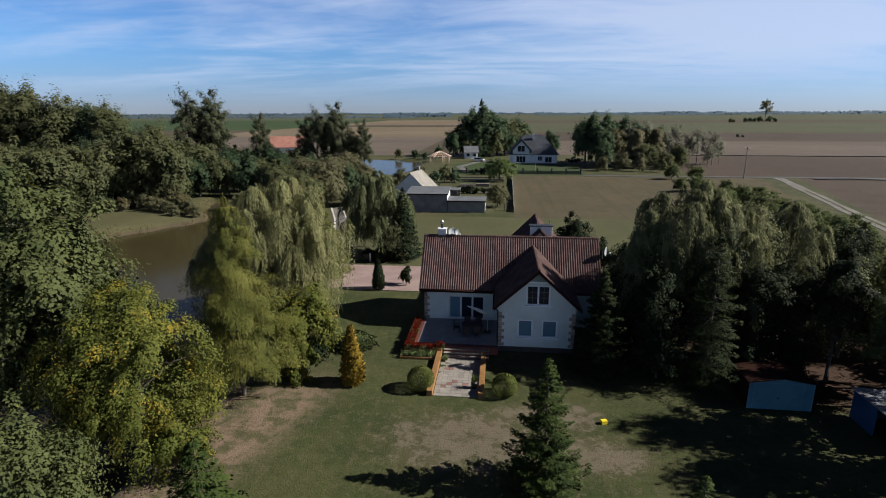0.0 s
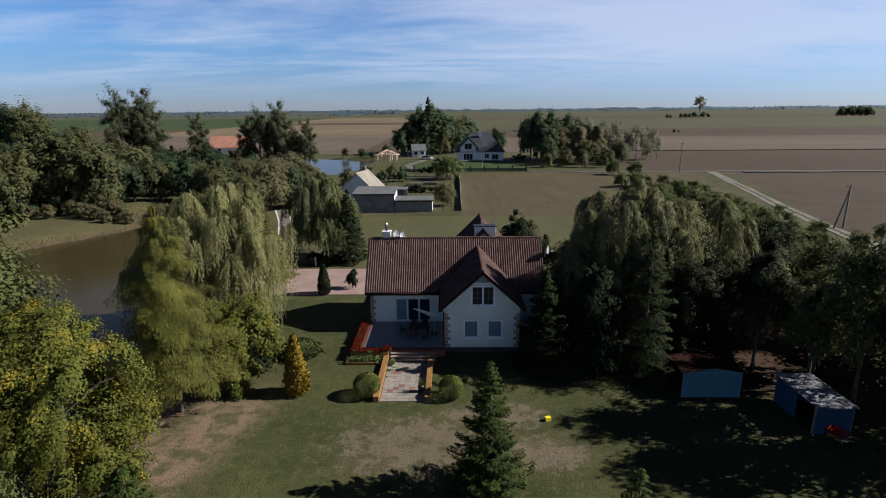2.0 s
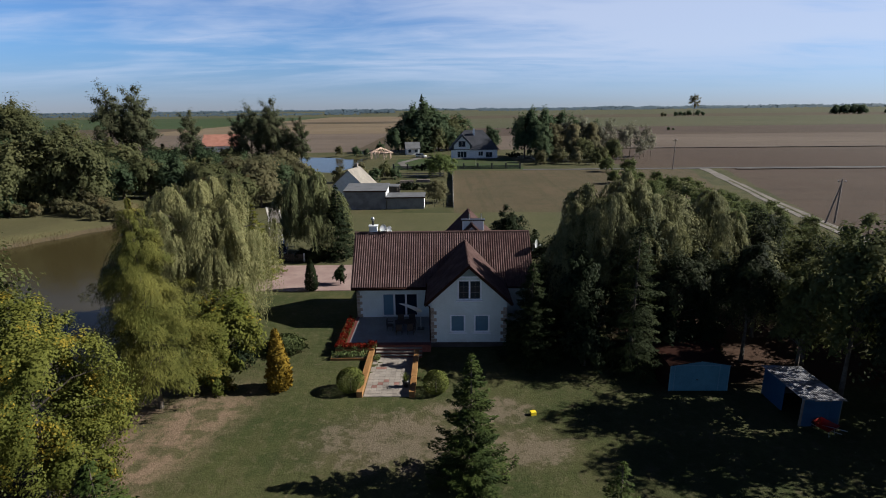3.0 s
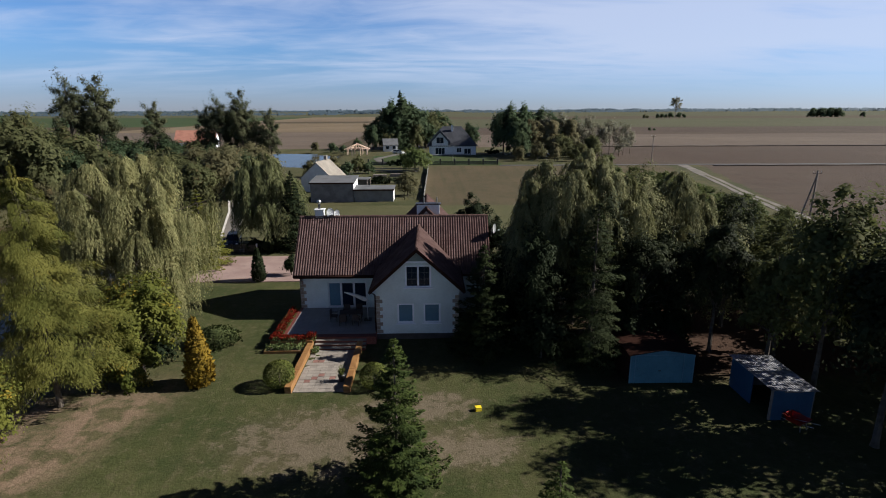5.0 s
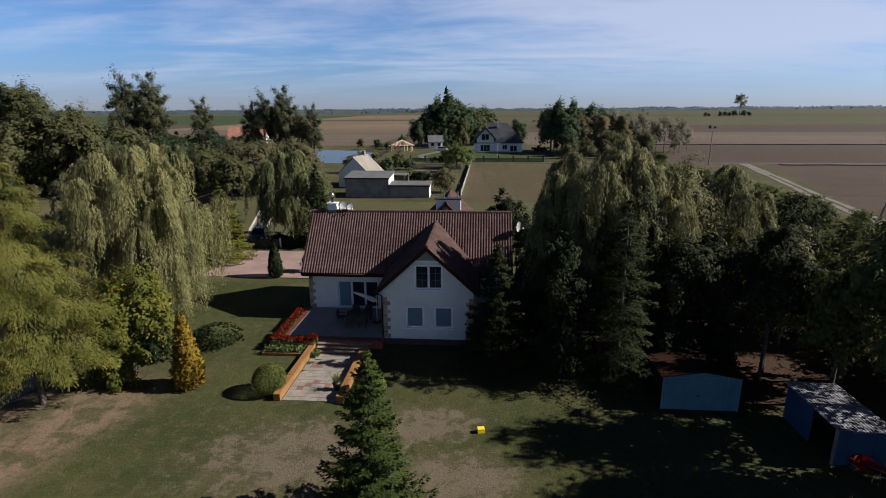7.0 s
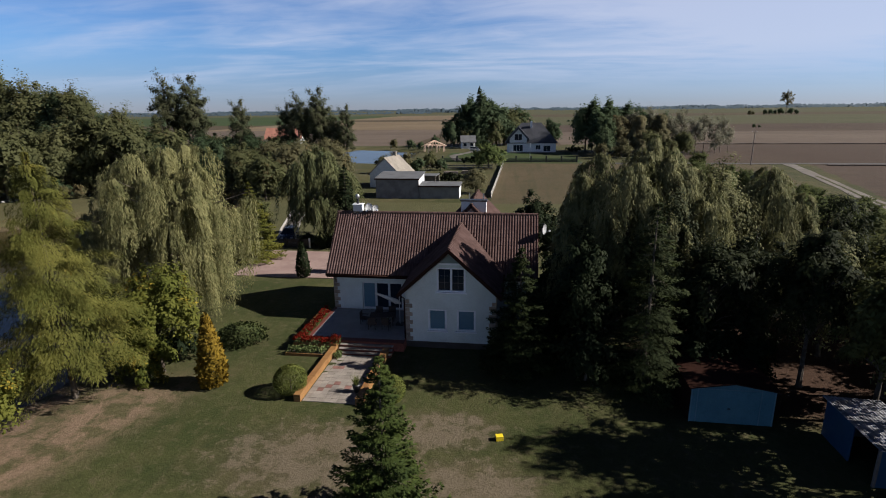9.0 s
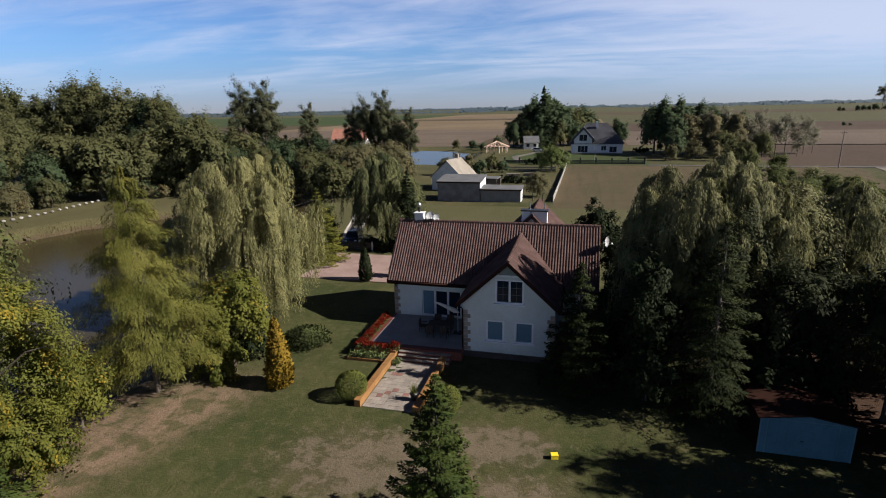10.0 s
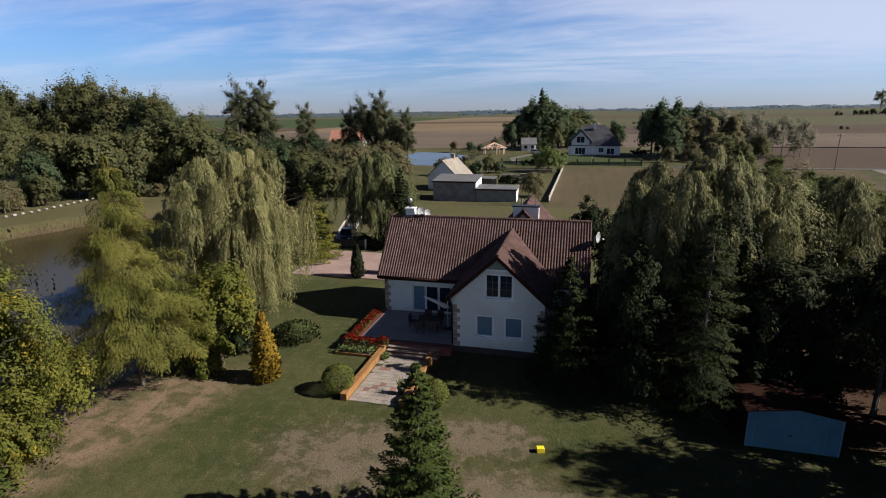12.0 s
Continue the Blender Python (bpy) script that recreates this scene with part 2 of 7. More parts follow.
# Birch leaf for the dim stand; its shade is put into the colour.
M["leaf_stand"] = leafy("birch leaf with shade in its colour", (0.011, 0.016, 0.007), (0.040, 0.048, 0.020), None, 0.28, patch=0.35)
M["leaf_olive"] = leafy("olive bush leaf", (0.056, 0.070, 0.024), (0.135, 0.136, 0.052), (0.165, 0.138, 0.052), 0.42, 0.05, patch=0.3)
M["leaf_hedge"] = leafy("field hedge leaf", (0.066, 0.086, 0.030), (0.125, 0.140, 0.050), (0.150, 0.128, 0.05), 0.46, 0.04, patch=0.2)
M["leaf_larch"] = leafy("larch needles", (0.078, 0.088, 0.019), (0.176, 0.166, 0.040), (0.22, 0.17, 0.034), 0.36, part3=0.06)
# Needles are darkened to carry the deep shade of the stand.
M["leaf_spruce"] = leafy("spruce needles", (0.012, 0.020, 0.006), (0.038, 0.048, 0.013), None, 0.2)
M["leaf_youngspruce"] = leafy("young spruce needles", (0.016, 0.029, 0.006), (0.056, 0.074, 0.015), None, 0.12)
M["leaf_yellowspruce"] = leafy("yellow-green spruce needles", (0.060, 0.072, 0.013), (0.165, 0.155, 0.030), None, 0.3)
M["leaf_gold"] = leafy("golden thuja scale", (0.105, 0.070, 0.010), (0.250, 0.165, 0.020), None, 0.15, patch=2.5)
M["leaf_juniper"] = leafy("juniper needles", (0.026, 0.038, 0.014), (0.066, 0.078, 0.026), None, 0.15, patch=1.6)
M["leaf_box"] = leafy("box leaf", (0.050, 0.066, 0.014), (0.130, 0.140, 0.034), None, 0.15, patch=2.0)
# Dark leaf, near black because deep shade is put into its colour.
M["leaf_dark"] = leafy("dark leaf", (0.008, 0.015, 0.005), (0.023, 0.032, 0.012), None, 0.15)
M["leaf_wood"] = leafy("wood leaf", (0.086, 0.098, 0.044), (0.140, 0.140, 0.062), (0.185, 0.140, 0.070), 0.52, 0.05, 0.12)
M["leaf_alder"] = leafy("alder leaf", (0.060, 0.072, 0.036), (0.108, 0.108, 0.058), None, 0.42, patch=0.2)
# Distance haze is mixed into this pale grey-olive.
M["leaf_hazy"] = leafy("thin grey-olive leaf", (0.150, 0.150, 0.105), (0.215, 0.205, 0.150), None, 0.45, patch=0.15)
M["leaf_fruit"] = leafy("fruit tree leaf", (0.085, 0.115, 0.036), (0.135, 0.165, 0.055), None, 0.42, patch=0.3)
M["leaf_brown"] = leafy("browning leaf", (0.105, 0.106, 0.054), (0.158, 0.142, 0.074), (0.185, 0.142, 0.070), 0.50, 0.12, 0.12)
M["leaf_fardark"] = leafy("dark far leaf", (0.050, 0.078, 0.040), (0.088, 0.116, 0.058), None, 0.46, patch=0.15)
M["leaf_golden"] = leafy("golden-brown leaf", (0.120, 0.115, 0.062), (0.220, 0.192, 0.104), (0.260, 0.200, 0.105), 0.45, 0.08, 0.12)
# The bluish tone is haze over the horizon woods, put into the leaf.
M["leaf_far"] = leafy("far wood leaf, haze blue in its colour", (0.059, 0.084, 0.107), (0.081, 0.112, 0.139), None, 0.1, patch=0.01)
M["petal"] = leafy("red begonia petal", (0.104, 0.005, 0.002), (0.153, 0.015, 0.005), None, 0.2, patch=3.0)
M["reed"] = leafy("dry bank grass", (0.088, 0.066, 0.030), (0.176, 0.138, 0.072), None, 0.2, patch=0.4)
M["herb"] = leafy("herb leaf", (0.054, 0.084, 0.024), (0.144, 0.168, 0.066), None, 0.2, patch=2.0)

# Glass, water
m, nt, b, _ = blank("window glass")
b.inputs["Base Color"].default_value, b.inputs["Roughness"].default_value = (0.012, 0.022, 0.036, 1), 0.05
b.inputs["Specular IOR Level"].default_value = 0.3
M["glass"] = m
m, nt, b, _ = blank("blue roller blind behind glass")
at = nt.nodes.new("ShaderNodeNewGeometry").outputs["Position"]
nt.links.new(blend(nt, noise_of(nt, at, 3.0, 3.0), (0.10, 0.19, 0.25), (0.14, 0.24, 0.31)), b.inputs["Base Color"])
b.inputs["Roughness"].default_value = 0.15
M["blind"] = m
m, nt, b, _ = blank("pond water")
at = nt.nodes.new("ShaderNodeNewGeometry").outputs["Position"]
nt.links.new(blend(nt, noise_of(nt, at, 0.05, 3.0), (0.030, 0.024, 0.010), (0.050, 0.040, 0.017)), b.inputs["Base Color"])
b.inputs["Roughness"].default_value = 0.15
b.inputs["IOR"].default_value = 1.33
b.inputs["Specular IOR Level"].default_value = 0.14
relief(nt, b, noise_of(nt, at, 1.6, 3.0), 0.12, 0.05)
M["water"] = m


def soil(name, c1, c2, c3, scale=0.08, streak=None, bump=0.6):
    """Open ground seen from afar: broad patches, drill lines and crumbs."""
    m, nt, b, _ = blank(name)
    at = nt.nodes.new("ShaderNodeNewGeometry").outputs["Position"]
    col = blend(nt, span(nt, noise_of(nt, at, scale, 5.0, 0.6, 0.5), 0.32, 0.68), c1, c2)
    col = blend(nt, calc(nt, "MULTIPLY", span(nt, noise_of(nt, at, scale * 6, 5.0, 0.65), 0.48, 0.72), 0.6), col, c3)
    if streak:
        lines = node(nt, "ShaderNodeMapping", {"Scale": streak}, {"Vector": at})
        col = blend(nt, calc(nt, "MULTIPLY", span(nt, noise_of(nt, lines.outputs[0], 1.0, 3.0), 0.45, 0.7), 0.5), col, c3)
    fine = noise_of(nt, at, 5.0, 4.0, 0.7)
    g = calc(nt, "ADD", calc(nt, "MULTIPLY", fine, 0.7), 0.65)
    grey = node(nt, "ShaderNodeCombineXYZ", None, {0: g, 1: g, 2: g})
    nt.links.new(blend(nt, 1.0, col, grey.outputs[0], "MULTIPLY"), b.inputs["Base Color"])
    b.inputs["Roughness"].default_value = 0.95
    b.inputs["Specular IOR Level"].default_value = 0.15
    relief(nt, b, fine, bump, 0.15)
    return m


M["tan"] = soil("pale harvested strip", (0.098, 0.074, 0.056), (0.120, 0.092, 0.070), (0.080, 0.062, 0.045), 0.01, (0.004, 0.06, 1))
M["meadow"] = soil("rough meadow", (0.042, 0.046, 0.017), (0.074, 0.067, 0.030), (0.099, 0.079, 0.045), 0.06)
M["olive"] = soil("harvested field", (0.068, 0.055, 0.030), (0.088, 0.066, 0.038), (0.047, 0.044, 0.020), 0.035, (0.6, 0.02, 1))
M["plough"] = soil("ploughed field", (0.058, 0.039, 0.028), (0.070, 0.050, 0.036), (0.050, 0.037, 0.026), 0.02, (0.004, 0.2, 1))
M["stubble"] = soil("stubble field", (0.133, 0.096, 0.058), (0.158, 0.120, 0.077), (0.102, 0.077, 0.044), 0.008, (0.004, 0.05, 1))
M["fallow"] = soil("brown fallow field", (0.061, 0.045, 0.027), (0.077, 0.056, 0.034), (0.045, 0.039, 0.019), 0.01, (0.006, 0.06, 1))
M["crop"] = soil("green winter crop", (0.029, 0.049, 0.015), (0.038, 0.058, 0.019), (0.045, 0.046, 0.019), 0.01, (0.005, 0.05, 1))
M["palegreen"] = soil("pale green field", (0.055, 0.059, 0.026), (0.069, 0.068, 0.033), (0.077, 0.067, 0.039), 0.008, (0.004, 0.06, 1))

# The garden: lawn, dry patches, trodden earth by the pond, needle litter under the trees, sandy banks
m, nt, b, _ = blank("garden ground")
at = nt.nodes.new("ShaderNodeNewGeometry").outputs["Position"]
xyz = node(nt, "ShaderNodeSeparateXYZ", None, {0: at})
gx, gy, gz = xyz.outputs[0], xyz.outputs[1], xyz.outputs[2]
n1, n2, n3 = noise_of(nt, at, 0.16, 5.0, 0.62), noise_of(nt, at, 0.7, 6.0, 0.68, 0.4), noise_of(nt, at, 7.0, 5.0, 0.75)
mow = node(nt, "ShaderNodeMapping", {"Scale": (0.9, 0.16, 1)}, {"Vector": at})
n4 = noise_of(nt, mow.outputs[0], 1.0, 3.0)
grass = blend(nt, span(nt, n1, 0.36, 0.64), (0.034, 0.043, 0.013), (0.057, 0.060, 0.021))
grass = blend(nt, calc(nt, "MULTIPLY", span(nt, n4, 0.45, 0.7), 0.35), grass, (0.065, 0.058, 0.025))
n5 = noise_of(nt, at, 1.7, 7.0, 0.72, 0.5)
grass = blend(nt, calc(nt, "MULTIPLY", span(nt, n5, 0.50, 0.66), 0.6), grass, (0.092, 0.076, 0.042))
grass = blend(nt, calc(nt, "MULTIPLY", calc(nt, "SUBTRACT", 1.0, span(nt, n5, 0.34, 0.47)), 0.5), grass, (0.024, 0.032, 0.010))
back_lawn = span(nt, gy, 52, 60)
grass = blend(nt, calc(nt, "MULTIPLY", back_lawn, 0.8), grass, blend(nt, n1, (0.062, 0.062, 0.026), (0.088, 0.082, 0.040)))
far_bank = calc(nt, "SUBTRACT", 1.0, span(nt, gx, -60, -54))
grass = blend(nt, calc(nt, "MULTIPLY", far_bank, 0.8), grass, blend(nt, n2, (0.056, 0.056, 0.022), (0.104, 0.088, 0.044)))


def near(cx, cy, rx, ry):
    """1 at a place, falling to 0 at its rim."""
    dx, dy = calc(nt, "DIVIDE", calc(nt, "SUBTRACT", gx, cx), rx), calc(nt, "DIVIDE", calc(nt, "SUBTRACT", gy, cy), ry)
    d = calc(nt, "ADD", calc(nt, "MULTIPLY", dx, dx), calc(nt, "MULTIPLY", dy, dy))
    return calc(nt, "SUBTRACT", 1.0, d, True)


worn = calc(nt, "MAXIMUM", near(-1.0, 27.5, 7.0, 4.2), calc(nt, "MAXIMUM", near(6.0, 26.6, 5.0, 2.8), near(4.0, 30.5, 5.0, 2.5)))
dry = span(nt, calc(nt, "ADD", calc(nt, "MULTIPLY", worn, 0.36), calc(nt, "ADD", calc(nt, "MULTIPLY", n2, 0.6), calc(nt, "MULTIPLY", n1, 0.3))), 0.48, 0.86)
col = blend(nt, calc(nt, "MULTIPLY", dry, 0.75), grass, (0.091, 0.070, 0.043))
sand = span(nt, calc(nt, "ADD", calc(nt, "MULTIPLY", worn, 0.2), calc(nt, "ADD", calc(nt, "MULTIPLY", n2, 0.5), calc(nt, "MULTIPLY", n5, 0.5))), 0.60, 0.70)
col = blend(nt, calc(nt, "MULTIPLY", calc(nt, "MULTIPLY", sand, span(nt, worn, 0.02, 0.25)), 0.5), col, (0.160, 0.128, 0.094))
edge = calc(nt, "ADD", gx, calc(nt, "ADD", calc(nt, "MULTIPLY", n2, -7.0), calc(nt, "MULTIPLY", calc(nt, "SUBTRACT", gy, 30.0), -0.33)))
earth = calc(nt, "MULTIPLY", calc(nt, "SUBTRACT", 1.0, span(nt, calc(nt, "ADD", edge, calc(nt, "MULTIPLY", span(nt, n2, 0.4, 0.65), 1.8)), -15.6, -12.4)), calc(nt, "SUBTRACT", 1.0, span(nt, gy, 30, 37)))
earth = calc(nt, "MULTIPLY", earth, calc(nt, "ADD", calc(nt, "MULTIPLY", span(nt, n2, 0.40, 0.58), 0.72), 0.2))
col = blend(nt, earth, col, blend(nt, calc(nt, "ADD", calc(nt, "MULTIPLY", n3, 0.4), calc(nt, "MULTIPLY", n1, 0.6)), (0.110, 0.072, 0.046), (0.242, 0.170, 0.120)))
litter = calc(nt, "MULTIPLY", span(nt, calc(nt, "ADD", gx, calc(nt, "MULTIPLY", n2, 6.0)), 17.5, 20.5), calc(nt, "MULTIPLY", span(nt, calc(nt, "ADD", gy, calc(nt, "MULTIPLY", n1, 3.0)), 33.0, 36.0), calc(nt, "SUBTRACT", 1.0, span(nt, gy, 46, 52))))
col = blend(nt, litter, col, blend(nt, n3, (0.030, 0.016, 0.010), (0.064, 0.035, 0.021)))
bank = calc(nt, "SUBTRACT", 1.0, span(nt, calc(nt, "ADD", gz, calc(nt, "MULTIPLY", n2, 0.25)), -0.12, 0.12))
col = blend(nt, bank, col, blend(nt, n3, (0.051, 0.039, 0.023), (0.097, 0.076, 0.046)))
g = calc(nt, "ADD", calc(nt, "MULTIPLY", n3, 0.9), 0.55)
grey = node(nt, "ShaderNodeCombineXYZ", None, {0: g, 1: g, 2: g})
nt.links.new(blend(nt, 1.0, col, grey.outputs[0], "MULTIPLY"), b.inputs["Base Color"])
b.inputs["Roughness"].default_value = 0.95
b.inputs["Specular IOR Level"].default_value = 0.15
relief(nt, b, calc(nt, "ADD", n3, n2), 0.7, 0.08)
M["garden"] = m


# ---- building blocks ----
def link_mesh(name, me, material, parent=None, label=""):
    ob = new(name, me)
    if material is not None:
        me.materials.append(material)
    ob.parent = parent
    if label:
        ob["label"] = label
    return ob


def part(name, bm, material, parent=None, label="", smooth=False):
    """One bmesh as one mesh object under a thing or a part."""
    bmesh.ops.recalc_face_normals(bm, faces=bm.faces)
    me = bpy.data.meshes.new(name)
    bm.to_mesh(me)
    bm.free()
    if smooth:
        for p in me.polygons:
            p.use_smooth = True
    return link_mesh(name, me, material, parent, label)


def thing(name, x=0.0, y=0.0, z=0.0, rz=0.0, label="", category="", group="", kind=""):
    ob = new(name)
    ob.empty_display_size = 0.2
    ob.matrix_world = pose(x, y, z, 0, 0, rz)
    return tagged(ob, label, category, group, kind)


def box(x0, x1, y0, y1, z0, z1, bevel=0.0, bm=None, m=None):
    """A box between those sides, with softened edges, into bm."""
    own = bmesh.new()
    bmesh.ops.create_cube(own, size=1.0)
    for v in own.verts:
        v.co = Vector(((x0 + x1) / 2 + v.co.x * (x1 - x0), (y0 + y1) / 2 + v.co.y * (y1 - y0), (z0 + z1) / 2 + v.co.z * (z1 - z0)))
    if bevel:
        bmesh.ops.bevel(own, geom=own.edges[:], offset=bevel, segments=1, affect="EDGES")
    if m is not None:
        own.transform(m)
    if bm is None:
        return own
    tmp = bpy.data.meshes.new("tmp")
    own.to_mesh(tmp)
    bm.from_mesh(tmp)
    bpy.data.meshes.remove(tmp)
    own.free()
    return bm


def prism(outline, axis, a, b, bm=None):
    """A solid from an outline in the other two axes, drawn out along axis from a to b."""
    bm = bm or bmesh.new()

    def put(u, v, w):
        return bm.verts.new({"x": (w, u, v), "y": (u, w, v), "z": (u, v, w)}[axis])

    lo, hi = [put(u, v, a) for u, v in outline], [put(u, v, b) for u, v in outline]
    bm.faces.new(lo), bm.faces.new(hi)
    for i in range(len(lo)):
        j = (i + 1) % len(lo)
        bm.faces.new((lo[i], lo[j], hi[j], hi[i]))
    return bm


def tube(points, radii, sides=7, bm=None, cap=True):
    """A tapered tube along points."""
    bm = bm or bmesh.new()
    rings = []
    for i, p in enumerate(points):
        p = Vector(p)
        d = Vector(points[min(i + 1, len(points) - 1)]) - Vector(points[max(i - 1, 0)])
        q = d.to_track_quat("Z", "Y")
        rings.append([bm.verts.new(p + q @ Vector((radii[i] * math.cos(a), radii[i] * math.sin(a), 0))) for a in [2 * math.pi * k / sides for k in range(sides)]])
    for lo, hi in zip(rings, rings[1:]):
        for k in range(sides):
            bm.faces.new((lo[k], lo[(k + 1) % sides], hi[(k + 1) % sides], hi[k]))
    if cap:
        bm.faces.new(rings[0]), bm.faces.new(rings[-1])
    return bm


def corrugated(a, b, c, d, waves, deep, thick):
    """One wavy sheet over four corners; the waves run from side a-d to side b-c."""
    bm = bmesh.new()
    a, b, c, d = (Vector(v) for v in (a, b, c, d))
    n = (b - a).cross(d - a).normalized()
    n = n if n.z > 0 else -n
    rows = []
    for i in range(2 * waves + 1):
        f = i / (2 * waves)
        up = n * (deep if i % 2 else 0.0)
        lo, hi = a.lerp(b, f), d.lerp(c, f)
        rows.append([bm.verts.new(v) for v in (lo + up, hi + up, hi + up - n * thick, lo + up - n * thick)])
    for p, q in zip(rows, rows[1:]):
        for k in range(4):
            bm.faces.new((p[k], q[k], q[(k + 1) % 4], p[(k + 1) % 4]))
    bm.faces.new(rows[0]), bm.faces.new(rows[-1])
    return bm


def quads_mesh(name, v, out=None, soft=0.6):
    """A mesh of separate leaves; v has the shape (leaves, corners, 3). out: which way each leaf's bough faces, to which its shading leans."""
    n, c = v.shape[:2]
    v = np.array(v, dtype=np.float32)
    if out is not None:
        flat = np.cross(v[:, 1] - v[:, 0], v[:, 2] - v[:, 0])
        wrong = np.sum(flat * out, axis=1) < 0
        v[wrong] = v[wrong][:, ::-1]
        flat = np.cross(v[:, 1] - v[:, 0], v[:, 2] - v[:, 0])
        lean = unit(unit(flat) * (1 - soft) + unit(out) * soft)
    me = bpy.data.meshes.new(name)
    me.vertices.add(c * n)
    me.vertices.foreach_set("co", np.ascontiguousarray(v).ravel())
    me.loops.add(c * n)
    me.loops.foreach_set("vertex_index", np.arange(c * n, dtype=np.int32))
    me.polygons.add(n)
    me.polygons.foreach_set("loop_start", np.arange(0, c * n, c, dtype=np.int32))
    me.polygons.foreach_set("loop_total", np.full(n, c, dtype=np.int32))
    me.update(calc_edges=True)
    if out is not None:
        bend = me.attributes.new("custom_normal", "FLOAT_VECTOR", "POINT")
        bend.data.foreach_set("vector", np.repeat(lean, c, axis=0).astype(np.float32).ravel())
        me.update()
    return me


def unit(a):
    return a / np.maximum(np.linalg.norm(a, axis=-1, keepdims=True), 1e-6)


def leaves(at, way, side, length, width, plain=False):
    """Folded leaf shapes at places, along way, spread to side; plain: three-cornered ones."""
    way = unit(way)
    side = unit(side - way * np.sum(side * way, axis=1, keepdims=True))
    up = np.cross(way, side)
    ln, wd = np.reshape(length, (-1, 1)), np.reshape(width, (-1, 1))
    mid = at + way * ln * 0.45 + up * wd * 0.22
    if plain:
        return np.stack([at - side * wd * 0.5, at + side * wd * 0.5, at + way * ln], axis=1)
    return np.stack([at, mid + side * wd * 0.5 - up * wd * 0.3, at + way * ln, mid - side * wd * 0.5 - up * wd * 0.3], axis=1)


def around(rng, n, up_bias=0.0):
    d = rng.normal(size=(n, 3))
    d[:, 2] += up_bias
    return unit(d)


# ---- plants ----
def trunk_and_limbs(height, girth, tips, rng, fork=0.35, lean=0.0):
    """A tapered trunk with limbs that reach out to tips."""
    top = Vector((lean, 0, height))
    spine = [Vector((lean * f * f + 0.12 * girth * math.sin(5 * f + girth), 0.2 * girth * math.sin(4 * f), height * f)) for f in (0, 0.03, 0.2, 0.4, 0.6, 0.8, 1.0)]
    radii = [girth * s for s in (1.35, 1.0, 0.86, 0.7, 0.5, 0.3, 0.08)]
    bm = tube(spine, radii, 8)
    for tip in tips:
        tip = Vector([float(c) for c in tip])
        f = min(0.95, max(fork, (tip.z / height) * 0.72 * float(rng.uniform(0.75, 1.0))))
        root = Vector((lean * f * f, 0, height * f))
        bend = root.lerp(tip, 0.5) + Vector((0, 0, 0.12 * (tip - root).length))
        r = girth * 0.42 * (1 - 0.7 * f)
        tube([root, bend, tip], [r, r * 0.6, r * 0.15], 5, bm, cap=False)
    return bm


